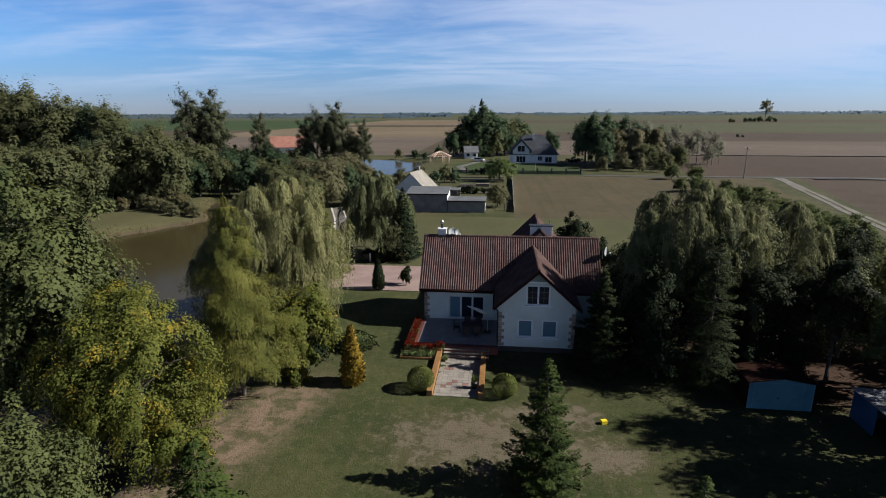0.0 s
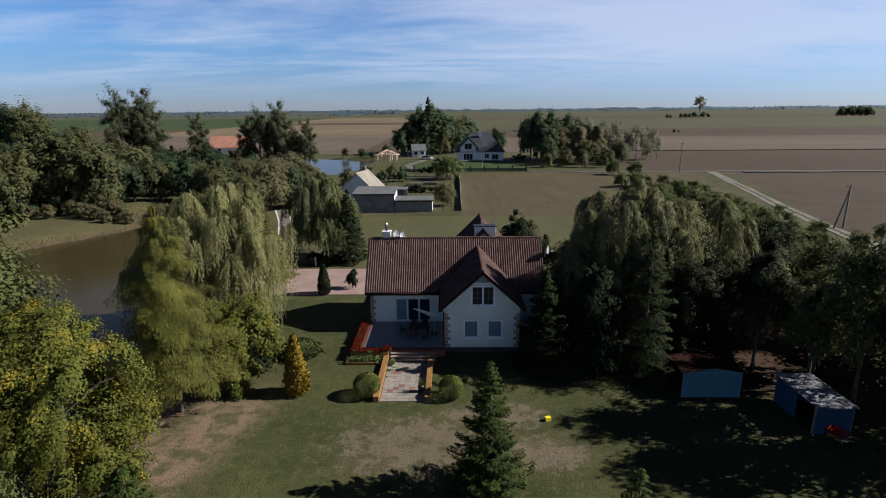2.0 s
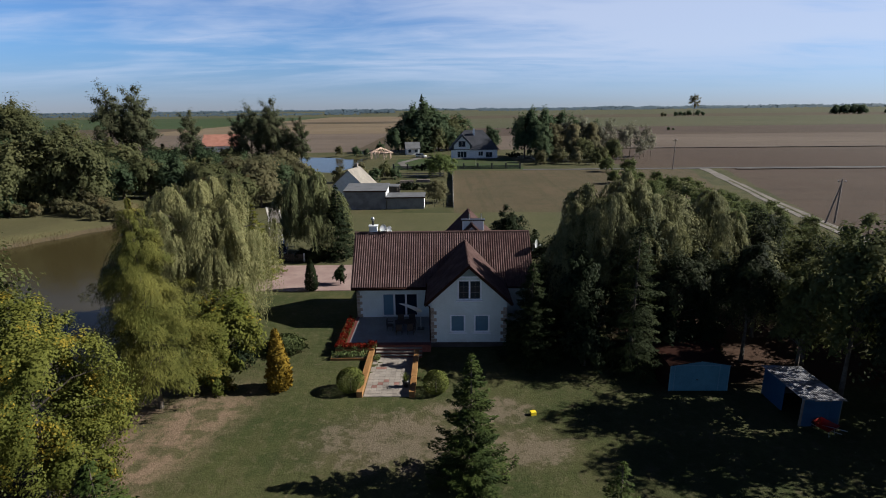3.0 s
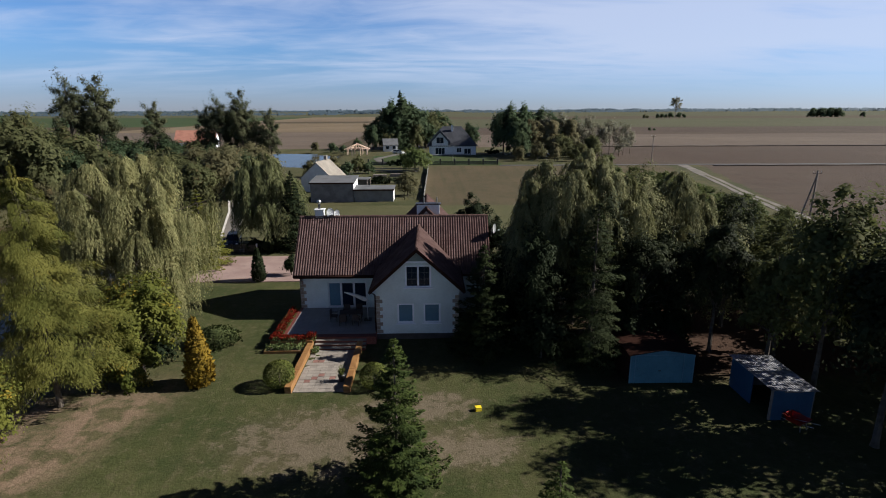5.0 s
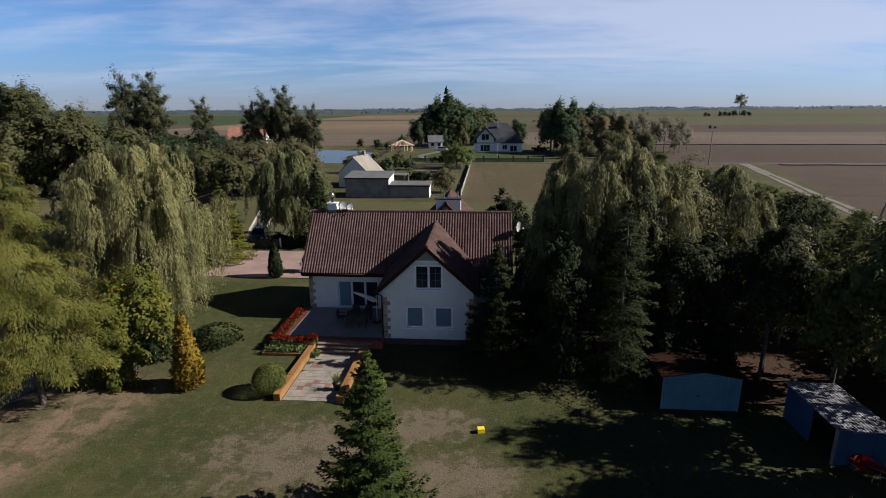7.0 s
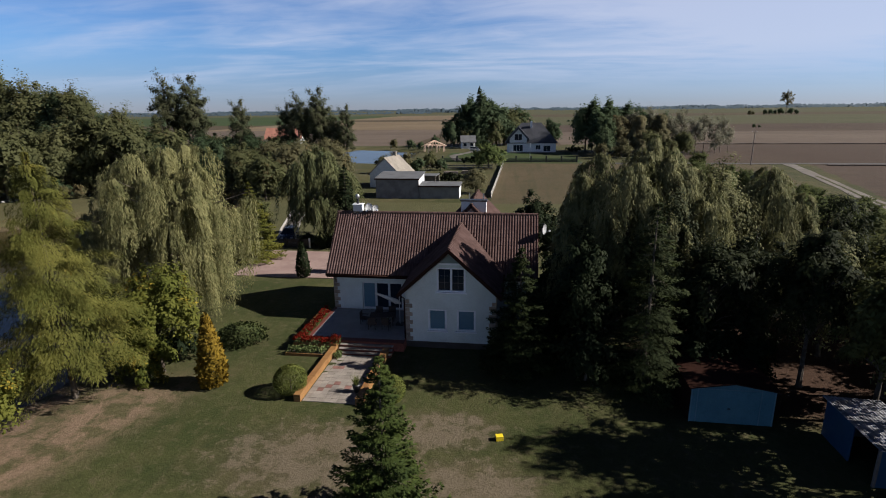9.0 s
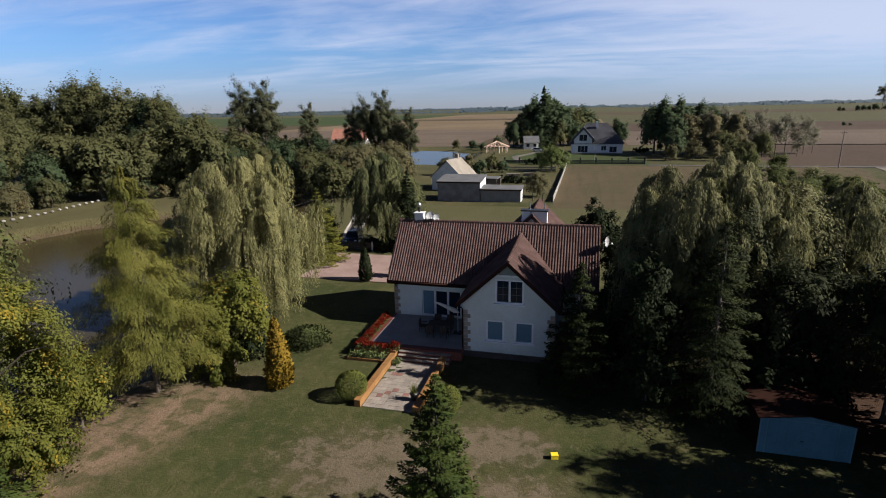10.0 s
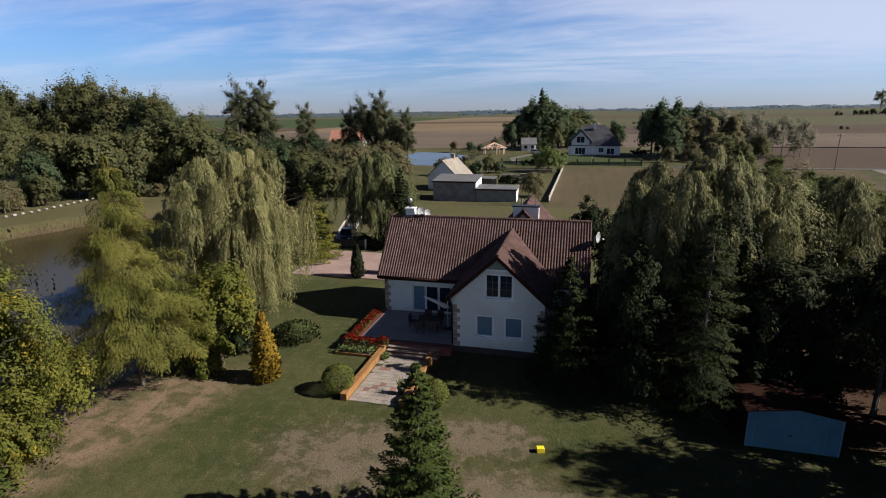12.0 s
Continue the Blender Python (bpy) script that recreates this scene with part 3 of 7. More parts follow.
def broadleaf(seed, height, rx, ry, base, clumps, per, leaf, material, girth=0.18, open_top=0.0, sag=0.35, bough=0.3, slim=(0.45, 0.75), plain=False, soft=0.45, lift=0.3):
    """Trunk and crown meshes of a broad-leaved tree: ragged boughs of leaves that hang outwards, with gaps between."""
    rng = np.random.RandomState(seed)
    mid, half = (height + base) / 2, (height - base) / 2
    limbs = 11
    heads, far_out = around(rng, limbs, 0.25), rng.uniform(0.68, 1.15, limbs)
    mine = rng.randint(0, limbs, clumps)
    d = unit(heads[mine] + 0.45 * rng.normal(size=(clumps, 3)))
    d[: clumps // 4] = around(rng, clumps // 4, 0.1)
    # low boughs spread as wide as the middle ones, so that the crown reaches down
    flat_r = np.maximum(np.hypot(d[:, 0], d[:, 1]), 0.05)
    wide = np.where(d[:, 2] < 0, np.minimum(0.85 / flat_r, 3.0), 1.0)
    wide = np.maximum(wide, 1.0)
    d[:, :2] *= wide[:, None]
    reach = rng.uniform(0.2, 1.0, clumps) ** 0.5 * far_out[mine]
    c = d * reach[:, None] * np.array([rx, ry, half]) * rng.uniform(0.72, 0.95, (clumps, 1))
    c[:, :2] *= (1.0 - open_top * np.clip(c[:, 2:3] / half, 0, 1))
    c[:, 2] += mid
    size = rng.uniform(0.45, 1.3, clumps) * bough * min(rx, ry, half * 1.3)
    tips = c[np.argsort(-reach)[: min(26, clumps)]]
    who = np.repeat(np.arange(clumps), per)
    n = len(who)
    lie = unit(d + np.array([0, 0, -sag]) + 0.3 * rng.normal(size=(clumps, 3)))[who]
    along = np.clip(rng.normal(size=n), -1.6, 1.6) * 0.72
    if plain:
        along *= 0.72
    off = unit(rng.normal(size=(n, 3))) * (rng.uniform(0.05, 1.0, n) ** 0.6)[:, None] * 0.72
    at = c[who] + (lie * along[:, None] + off) * size[who][:, None]
    at[:, 2] -= sag * np.clip(along, 0, 2) ** 2 * size[who] * 0.5
    at[:, 2] = np.maximum(at[:, 2], 0.05 + 0.1 * rng.uniform(0, 1, n))
    # leaves lie like shingles over their bough, so that each bough has a sunny and a shady side
    face = unit(unit(off + lie * along[:, None] * 0.6) * 0.75 + d[who] * 0.45 + np.array([0, 0, 0.35]) + rng.normal(size=(n, 3)) * 0.32)
    way = rng.normal(size=(n, 3)) * 0.8 + lie * 0.5 + np.array([0, 0, -sag - 0.2])
    way = unit(way - face * np.sum(way * face, axis=1, keepdims=True))
    side = np.cross(face, way)
    ln = leaf * rng.uniform(0.65, 1.45, n)
    facing = unit(off + lie * along[:, None] * 0.6) * 0.9 + d[who] * 0.7 + np.array([0, 0, lift])
    crown = quads_mesh("crown", leaves(at, way, side, ln, ln * rng.uniform(*slim, n), plain), facing, soft)
    crown.materials.append(material)
    bm = trunk_and_limbs(height * 0.86, girth, tips, rng)
    me = bpy.data.meshes.new("trunk")
    bm.to_mesh(me)
    bm.free()
    me.materials.append(M["bark"])
    return me, crown


def willow(seed, height, rx, ry, low, heads, strands, beads, material, leaf=0.36, girth=0.28, drop=0.42, dome=0.30, wind=0.0, curtain=0.0):
    """A weeping tree: arched limbs, each with its own umbrella of hanging twigs."""
    rng = np.random.RandomState(seed)
    d = around(rng, heads, 0.55)
    d[:, 2] = np.abs(d[:, 2])
    reach = rng.uniform(0.25, 1.0, heads) ** 0.5
    reach[0], d[0] = 1.0, (0, 0, 1)
    big = dome * min(rx, ry) * rng.uniform(0.5, 1.35, heads)
    c = d * reach[:, None] * np.array([rx, ry, height * 0.55])
    c[:, :2] *= (1 - 0.75 * big / np.hypot(rx, ry) * 1.4)[:, None]
    lift = np.clip(c[:, 2] / (height * 0.55), 0, 1)  # a broad, level top
    c[:, 2] = height * (0.45 + 0.55 * (1 - (1 - lift) ** 1.5)) * rng.uniform(0.94, 1.0, heads)
    c[:, 0] += wind * np.clip(c[:, 2] / height - 0.5, 0, 1) * height
    who = np.repeat(np.arange(heads), strands)
    n = len(who)
    tassels = 7  # the twigs of a limb hang in a few tassels, with gaps between
    mine = rng.randint(0, tassels, n)
    pick = lambda lo, hi: rng.uniform(lo, hi, (heads, tassels))[who, mine]
    a = pick(0, 2 * math.pi) + rng.normal(size=n) * 0.24
    rr = big[who] * np.clip(pick(0.05, 1.0) ** 0.5 + rng.normal(size=n) * 0.13, 0.02, 1.15)
    ray = np.stack([np.cos(a), np.sin(a), 0 * a], axis=1)
    p0 = c[who] + ray * rr[:, None]
    p0[:, 2] -= 0.85 * rr ** 2 / big[who] + np.abs(rng.normal(size=n)) * 0.12
    ln = height * drop * rng.uniform(0.7, 1.0, n) * pick(0.3, 1.0) * (0.5 + 0.5 * rr / big[who])
    ln = np.minimum(ln, np.maximum(p0[:, 2] - low, 0.5))
    lock = mine + tassels * who
    long = (np.modf(np.abs(np.sin(lock * 91.7)) * 57.3)[0] < curtain) & (np.hypot(c[who, 0] / rx, c[who, 1] / ry) > 0.42)
    ln = np.where(long, np.maximum(ln, (p0[:, 2] - low) * rng.uniform(0.72, 1.0, n)), ln)
    sway = 0.42 * np.stack([np.sin(lock * 12.9), np.cos(lock * 7.7)], axis=1)
    f = np.clip(np.tile(np.linspace(0, 1, beads), (n, 1)) + rng.uniform(-0.5, 0.5, (n, beads)) / beads, 0, 1)
    at = p0[:, None, :] + ray[:, None, :] * (0.42 * (1 - np.exp(-3.0 * f)))[:, :, None]
    at[:, :, :2] += sway[:, None, :] * f[:, :, None]
    at[:, :, 2] -= ln[:, None] * f ** 1.3
    at = at.reshape(-1, 3) + rng.normal(size=(n * beads, 3)) * 0.05
    k = len(at)
    way = unit(np.array([0, 0, -1.0]) + np.repeat(ray, beads, axis=0) * 0.25 + rng.normal(size=(k, 3)) * 0.32)
    side = unit(np.stack([-np.repeat(ray, beads, axis=0)[:, 1], np.repeat(ray, beads, axis=0)[:, 0], np.zeros(k)], axis=1) + rng.normal(size=(k, 3)) * 0.6)
    size = leaf * rng.uniform(0.7, 1.35, k)
    facing = np.repeat(ray, beads, axis=0) * 0.8 + unit(at - np.array([0, 0, height * 0.45])) * 0.7 + np.array([0, 0, 0.35])
    crown = quads_mesh("crown", leaves(at, way, side, size, size * rng.uniform(0.2, 0.34, k), True), facing, 0.38)
    crown.materials.append(material)
    bm = trunk_and_limbs(height * 0.8, girth, c, rng, 0.22)
    me = bpy.data.meshes.new("trunk")
    bm.to_mesh(me)
    bm.free()
    me.materials.append(M["bark"])
    return me, crown


def conifer(seed, height, radius, base, whorls, arms, beads, material, leaf=0.26, droop=0.25, curl=0.18, girth=0.13, hang=0.3, power=0.9, ragged=0.2, slim=(0.3, 0.5), belly=0.0, fan=0.34, leader=0.5):
    """A spruce or larch: whorls of boughs, each a fan of needle sprays."""
    rng = np.random.RandomState(seed)
    at, way, side, size, facing = [], [], [], [], []
    for w in range(whorls):
        f = w / (whorls - 1)
        z = base + (height - base) * f ** 0.95 * 0.985
        r = radius * (1 - f) ** power * (0.85 if f < 0.06 else 1.0) * (1 - belly * max(0.0, 1 - f / 0.3)) + 0.10
        for a in range(max(4, int(arms * (1 - 0.45 * f)))):
            ang = rng.uniform(0, 2 * math.pi)
            ln = r * rng.uniform(1 - ragged, 1 + ragged)
            out = np.array([math.cos(ang), math.sin(ang), 0.0])
            across = np.array([-out[1], out[0], 0.0])
            n = max(5, int(beads * (0.3 + 0.7 * ln / radius)))
            t = rng.uniform(0.12, 1.0, n) ** 0.75
            spread = rng.uniform(-1, 1, n) * fan * ln * (1.05 - t) ** 0.6 * np.clip(t * 2.5, 0.3, 1)
            p = out * (t * ln)[:, None] + across * spread[:, None]
            p[:, 2] = z - droop * ln * t ** 1.4 + curl * ln * t ** 4 - np.abs(spread) * 0.18 - rng.uniform(0, 1, n) * hang * 0.35
            at.append(p)
            way.append(out * 0.8 + across * np.sign(spread)[:, None] * 0.55 + np.stack([np.zeros(n), np.zeros(n), -hang * rng.uniform(0.2, 1.4, n)], axis=1) + rng.normal(size=(n, 3)) * 0.2)
            side.append(across + rng.normal(size=(n, 3)) * 0.45)
            size.append(leaf * rng.uniform(0.65, 1.3, n) * (0.75 + 0.25 * (1 - f)))
            facing.append(out * (0.35 + 0.6 * t)[:, None] + across * (spread / (fan * ln + 0.01))[:, None] * 0.5 + np.array([0, 0, 0.55]))
    tip = np.stack([rng.normal(size=40) * 0.03, rng.normal(size=40) * 0.03, height - rng.uniform(0, leader, 40)], axis=1)
    at.append(tip), way.append(rng.normal(size=(40, 3)) * 0.35 + np.array([0, 0, 0.8])), side.append(rng.normal(size=(40, 3))), size.append(np.full(40, leaf * 0.6))
    facing.append(rng.normal(size=(40, 3)) + np.array([0, 0, 0.5]))
    at, way, side, size, facing = (np.concatenate(q) for q in (at, way, side, size, facing))
    crown = quads_mesh("crown", leaves(at, way, side, size, size * rng.uniform(*slim, len(size))), facing, 0.5)
    crown.materials.append(material)
    bm = tube([(0, 0, -0.1), (0, 0, height * 0.5), (0, 0, height * 0.97)], [girth, girth * 0.6, 0.02], 8)
    for w in range(0, whorls, 2):
        f = w / (whorls - 1)
        z, r = base + (height - base) * f * 0.96, radius * (1 - f) * 0.75 + 0.05
        for a in range(4):
            ang = rng.uniform(0, 2 * math.pi)
            tube([(0, 0, z), (r * math.cos(ang), r * math.sin(ang), z - droop * r)], [0.03 * (1.2 - f), 0.008], 4, bm, cap=False)
    me = bpy.data.meshes.new("trunk")
    bm.to_mesh(me)
    bm.free()
    me.materials.append(M["bark"])
    return me, crown


def shrub_mesh(seed, profile, n, leaf, upright, rough=0.06, lumps=0.0):
    """Leaves over a clipped or dense form; profile(f) gives radius and height for f from 0 (foot) to 1 (top)."""
    rng = np.random.RandomState(seed)
    f = rng.uniform(0, 1, n)
    a = rng.uniform(0, 2 * math.pi, n)
    rz = np.array([profile(q) for q in f])
    lump = 1 + lumps * np.sin(3 * a + 9 * f) * np.cos(7 * f + 2 * a)
    r = rz[:, 0] * lump * (1 + rng.normal(size=n) * rough) * rng.uniform(0.82, 1.0, n)
    at = np.stack([r * np.cos(a), r * np.sin(a), rz[:, 1] + rng.normal(size=n) * rough * 0.4], axis=1)
    out = np.stack([np.cos(a), np.sin(a), 0.25 + 0 * a], axis=1)
    way = unit(out * (1 - upright) + np.array([0, 0, 1.0]) * upright + rng.normal(size=(n, 3)) * 0.45)
    side = np.cross(way, out + rng.normal(size=(n, 3)) * 0.4)
    ln = leaf * rng.uniform(0.6, 1.4, n)
    return quads_mesh("crown", leaves(at, way, side, ln, ln * rng.uniform(0.45, 0.8, n)), out + np.array([0, 0, 1.0]) * (2 * f - 0.9)[:, None], 0.6)


def plant(name, meshes, x, y, z, label, category, group="", rz=0.0, scale=1.0, tall=1.0, kind=""):
    ob = thing(name, x, y, z, rz, label, category, group, kind)
    ob.scale = (scale, scale, scale * tall)
    for nm, me in zip(("trunk", "crown"), meshes):
        link_mesh(nm, me, None, ob)
    return ob


# ---- the land ----
POND = [(-19.5, 20), (-20, 30), (-19.6, 34), (-22, 40), (-27, 48), (-30, 60), (-36, 76), (-40, 92), (-52, 112), (-64, 112), (-61, 102), (-54, 92), (-56.5, 87), (-62, 79.5), (-68.5, 71), (-71, 60), (-72, 30), (-60, 5), (-30, 0)]
FAR_POND = [(-33, 165), (-28, 185), (-31, 214), (-58, 222), (-66, 195), (-56, 168)]


def shore(px, py, ring):
    """Distance inside (plus) or outside (minus) a closed shoreline."""
    best, inside = np.full(px.shape, 1e9), np.zeros(px.shape, bool)
    for (ax, ay), (bx, by) in zip(ring, ring[1:] + ring[:1]):
        ex, ey = bx - ax, by - ay
        s = np.clip(((px - ax) * ex + (py - ay) * ey) / (ex * ex + ey * ey), 0, 1)
        best = np.minimum(best, np.hypot(px - ax - s * ex, py - ay - s * ey))
        inside ^= ((ay > py) != (by > py)) & (px < (bx - ax) * (py - ay) / ((by - ay) or 1e-9) + ax)
    return np.where(inside, best, -best)


def ease(v, lo, hi):
    s = np.clip((v - lo) / (hi - lo), 0, 1)
    return s * s * (3 - 2 * s)


def ground_z(px, py):
    px, py = np.asarray(px, float), np.asarray(py, float)
    wob = 0.8 * np.sin(px * 0.9 + 0.7 * py) + 0.6 * np.sin(1.3 * py - 0.5 * px)
    z = 0.32 * ease(px, 3, 17) * (1 - ease(py, 60, 90))
    for ring in (POND, FAR_POND):
        z = z - 1.7 * ease(shore(px, py, ring) + 0.35 * wob, -1.6, 2.4)
    z = z + 0.05 * np.sin(px * 0.35) * np.sin(py * 0.3)
    return z + 0.7 * ease(shore(px, py, POND), -18, -3) * ease(-px, 56, 66) * (1 - ease(py, 100, 125))


xs = sorted(set(list(np.arange(-92, 34, 1.0)) + list(np.arange(34, 56, 4.0)) + list(np.arange(56, 94, 1.0)) + [27.0, 3.6] + [-6000, -3500, -2000, -1200, -800, -500, -350, -250, -200, -160, -130, -110, 100, 120, 150, 200, 270, 350, 500, 800, 1200, 2000, 3500, 6000]))
ys = sorted(set([-400, -150, -60, -20] + list(np.arange(0, 118, 1.0)) + list(np.arange(118, 220, 3.0)) + [97.5, 99.5, 164, 168, 240, 246, 262, 300, 335, 365, 390, 416, 450, 505, 560, 620, 680, 780, 910, 1020, 1200, 1500, 1900, 2500, 3300, 4200, 4980]))
gx_, gy_ = np.meshgrid(np.array(xs, float), np.array(ys, float))
gz_ = ground_z(gx_, gy_)
nx, ny = len(xs), len(ys)
me = bpy.data.meshes.new("ground")
verts = np.stack([gx_.ravel(), gy_.ravel(), gz_.ravel()], axis=1)
ii, jj = np.meshgrid(np.arange(nx - 1), np.arange(ny - 1))
k0 = (jj * nx + ii).ravel()
quad = np.stack([k0, k0 + 1, k0 + nx + 1, k0 + nx], axis=1)
me.from_pydata(verts.tolist(), [], quad.tolist())
ground = link_mesh("ground", me, None)
tagged(ground, "garden lawn, pond banks and open farm fields to the horizon", "ground", kind="structure")
LAND = ["garden", "meadow", "olive", "plough", "stubble", "fallow", "crop", "palegreen", "tan"]
for key in LAND:
    me.materials.append(M[key])
mx, my = verts[quad].mean(axis=1)[:, 0], verts[quad].mean(axis=1)[:, 1]


def field(x, y):
    """Which land lies at a place."""
    if -92 < x < 34 and y < 97.5:
        return 0
    beside = 62.5 + 0.28 * max(0.0, y - 76)  # the line of the field track
    if y < 97.5:
        return 3 if x > beside else 1
    if y < 168:
        if 3.6 < x < beside - 10 and 97.5 < y < 164:
            return 2
        return 3 if x > beside else 1
    if -16 < x < 27 and y < 206:
        return 6
    if x > 27:
        if y < 246:
            return 3 if x > 60 else 1
        if y < 505:
            return 8 if y < 365 else 3
        return 7 if y < 910 else (5 if y < 1200 else 7)
    if x < -250:
        return 6 if 560 < y < 1200 else (5 if y < 900 else 7)
    if y < 240:
        return 1
    if y < 416:
        return 8 if x < -40 else 5
    return 4 if y < 680 else (5 if y < 780 else (4 if y < 1200 else 7))


me.polygons.foreach_set("material_index", [field(x, y) for x, y in zip(mx.tolist(), my.tolist())])
me.polygons.foreach_set("use_smooth", [True] * len(me.polygons))


def water_sheet(name, ring, z, label):
    bm = bmesh.new()
    cx, cy = sum(p[0] for p in ring) / len(ring), sum(p[1] for p in ring) / len(ring)
    bm.faces.new([bm.verts.new((cx + (x - cx) * 1.06, cy + (y - cy) * 1.06, z)) for x, y in ring])
    bmesh.ops.triangulate(bm, faces=bm.faces[:])
    tagged(part(name, bm, M["water"]), label, "pond", kind="structure")


water_sheet("water", POND, -0.62, "still brown garden pond")
water_sheet("water_far", FAR_POND, -0.6, "pale far pond reflecting the sky")


def strip(name, line, width, thick, material, label, category="road"):
    """A road or track along a line, a few centimetres proud of the land."""
    pts = []
    for (ax, ay), (bx, by) in zip(line, line[1:]):
        n = max(2, int(math.hypot(bx - ax, by - ay) / 4))
        pts += [(ax + (bx - ax) * k / n, ay + (by - ay) * k / n) for k in range(n)]
    pts.append(line[-1])
    bm = bmesh.new()
    rows = []
    for i, (x, y) in enumerate(pts):
        dx, dy = pts[min(i + 1, len(pts) - 1)][0] - pts[max(i - 1, 0)][0], pts[min(i + 1, len(pts) - 1)][1] - pts[max(i - 1, 0)][1]
        s = math.hypot(dx, dy)
        w = width / 2 * (1 + 0.12 * math.sin(i * 1.7))
        ox, oy = -dy / s * w, dx / s * w
        z = float(ground_z(x, y))
        rows.append([bm.verts.new(p) for p in ((x + ox, y + oy, z - 0.1), (x + ox, y + oy, z + thick), (x - ox, y - oy, z + thick), (x - ox, y - oy, z - 0.1))])
    for lo, hi in zip(rows, rows[1:]):
        for k in range(3):
            bm.faces.new((lo[k], lo[k + 1], hi[k + 1], hi[k]))
    return tagged(part(name, bm, M[material]), label, category, kind="structure")


strip("road", [(26, 166), (60, 165.5), (90, 165.8), (160, 164), (420, 168)], 2.6, 0.08, "asphalt", "narrow grey country lane between the fields")
TRACK = [(82, 166), (79.5, 154), (75.8, 138.6), (71.5, 120.2), (68, 106), (65, 91), (62, 76), (59, 55)]
strip("track", TRACK, 2.7, 0.06, "track_earth", "pale rutted gravel field track", "track")
strip("verge", TRACK[2:], 0.5, 0.085, "meadow", "grass strip between the wheel ruts", "verge")
strip("field_margin", [(78, 246), (160, 244.5), (420, 243)], 1.1, 0.35, "bark", "dark weedy margin between two fields", "field margin")
strip("field_margin", [(90, 161.4), (160, 160.4), (420, 164)], 1.0, 0.3, "bark", "dark grassy ditch beside the lane", "field margin")
DRIVE = [(-19.6, 66), (-23, 75), (-28.5, 93), (-33, 105)]
strip("drive", DRIVE, 2.0, 0.05, "track_earth", "sandy drive beyond the gate", "drive")
for off in (-1.15, 1.15):
    strip("drive_kerb", [(x + off, y) for x, y in DRIVE], 0.32, 0.07, "concrete_pale", "pale concrete edge of the drive", "kerb")
strip("far_path", [(-10, 172), (-14, 190), (-8, 210), (2, 216)], 2.5, 0.08, "gravel", "light path to the far house", "path")
bm = prism([(-20, 54.2), (-6.4, 54.2), (-6.4, 63.8), (-20, 63.8)], "z", -0.1, 0.06)
tagged(part("forecourt", bm, M["paver"]), "pink paved forecourt beside the house", "pavement", kind="structure")

# ---- the house ----
house = thing("house", 0, 0, 0, 0, "cream rendered house with brown tiled roof and gabled wing", "house")
RZ, RY, EZ, EY = 7.86, 48.3, 3.73, 44.6
SLOPE = (RZ - EZ) / (RY - EY)
FZ = 0.65


def holed_wall(name, x0, x1, z0, top, holes, y0, y1, label=""):
    """A wall across x with openings cut through; top(x) is its upper line, holes are (x0, x1, z0, z1)."""
    cuts_x = sorted({x0, x1, *[h[0] for h in holes], *[h[1] for h in holes], *([3.85] if top(3.85) != top(x0) else [])})
    bm = bmesh.new()
    for a, b in zip(cuts_x, cuts_x[1:]):
        mine = sorted([h for h in holes if h[0] < (a + b) / 2 < h[1]], key=lambda h: h[2])
        z = z0
        for h in mine:
            if h[2] > z:
                prism([(a, z), (b, z), (b, h[2]), (a, h[2])], "y", y0, y1, bm)
            z = h[3]
        prism([(a, z), (b, z), (b, top(b)), (a, top(a))], "y", y0, y1, bm)
    return part(name, bm, M["plaster"], house, label)


GABLE_X, GABLE_Z = 3.85, 7.2
GS = 0.92


def gable_top(x):
    return GABLE_Z - 0.42 - GS * abs(x - GABLE_X)


WINDOWS = [(2.96, 4.90, 4.08, 5.76), (2.34, 3.60, 1.28, 2.80), (4.30, 5.58, 1.28, 2.80)]
holed_wall("wall_gable", 0.78, 6.95, -0.2, gable_top, WINDOWS, 40.2, 40.55)
DOOR = (-3.75, -0.55, FZ, 2.85)
holed_wall("wall_front", -6.05, 0.78, -0.2, lambda x: 3.55, [DOOR], 45.2, 45.55)
part("wall_wing_west", box(0.78, 1.1, 40.55, 45.2, -0.2, 3.95), M["plaster"], house)
part("wall_wing_east", box(6.63, 6.95, 40.55, 45.2, -0.2, 3.95), M["plaster"], house)
part("wall_front_east", box(6.95, 9.4, 45.2, 45.55, -0.2, 3.55), M["plaster"], house)
part("wall_back", box(-6.05, 9.4, 51.1, 51.4, -0.2, 3.55), M["plaster"], house)
for nm, x in (("wall_west", -6.05), ("wall_east", 9.1)):
    bm = prism([(45.2, -0.2), (51.4, -0.2), (51.4, 3.55), (RY, RZ - 0.45), (45.2, 3.55)], "x", x, x + 0.3)
    part(nm, bm, M["plaster"], house)
part("upper_floor", box(-5.7, 9.1, 45.6, 51.0, 3.0, 3.2), M["plaster"], house)


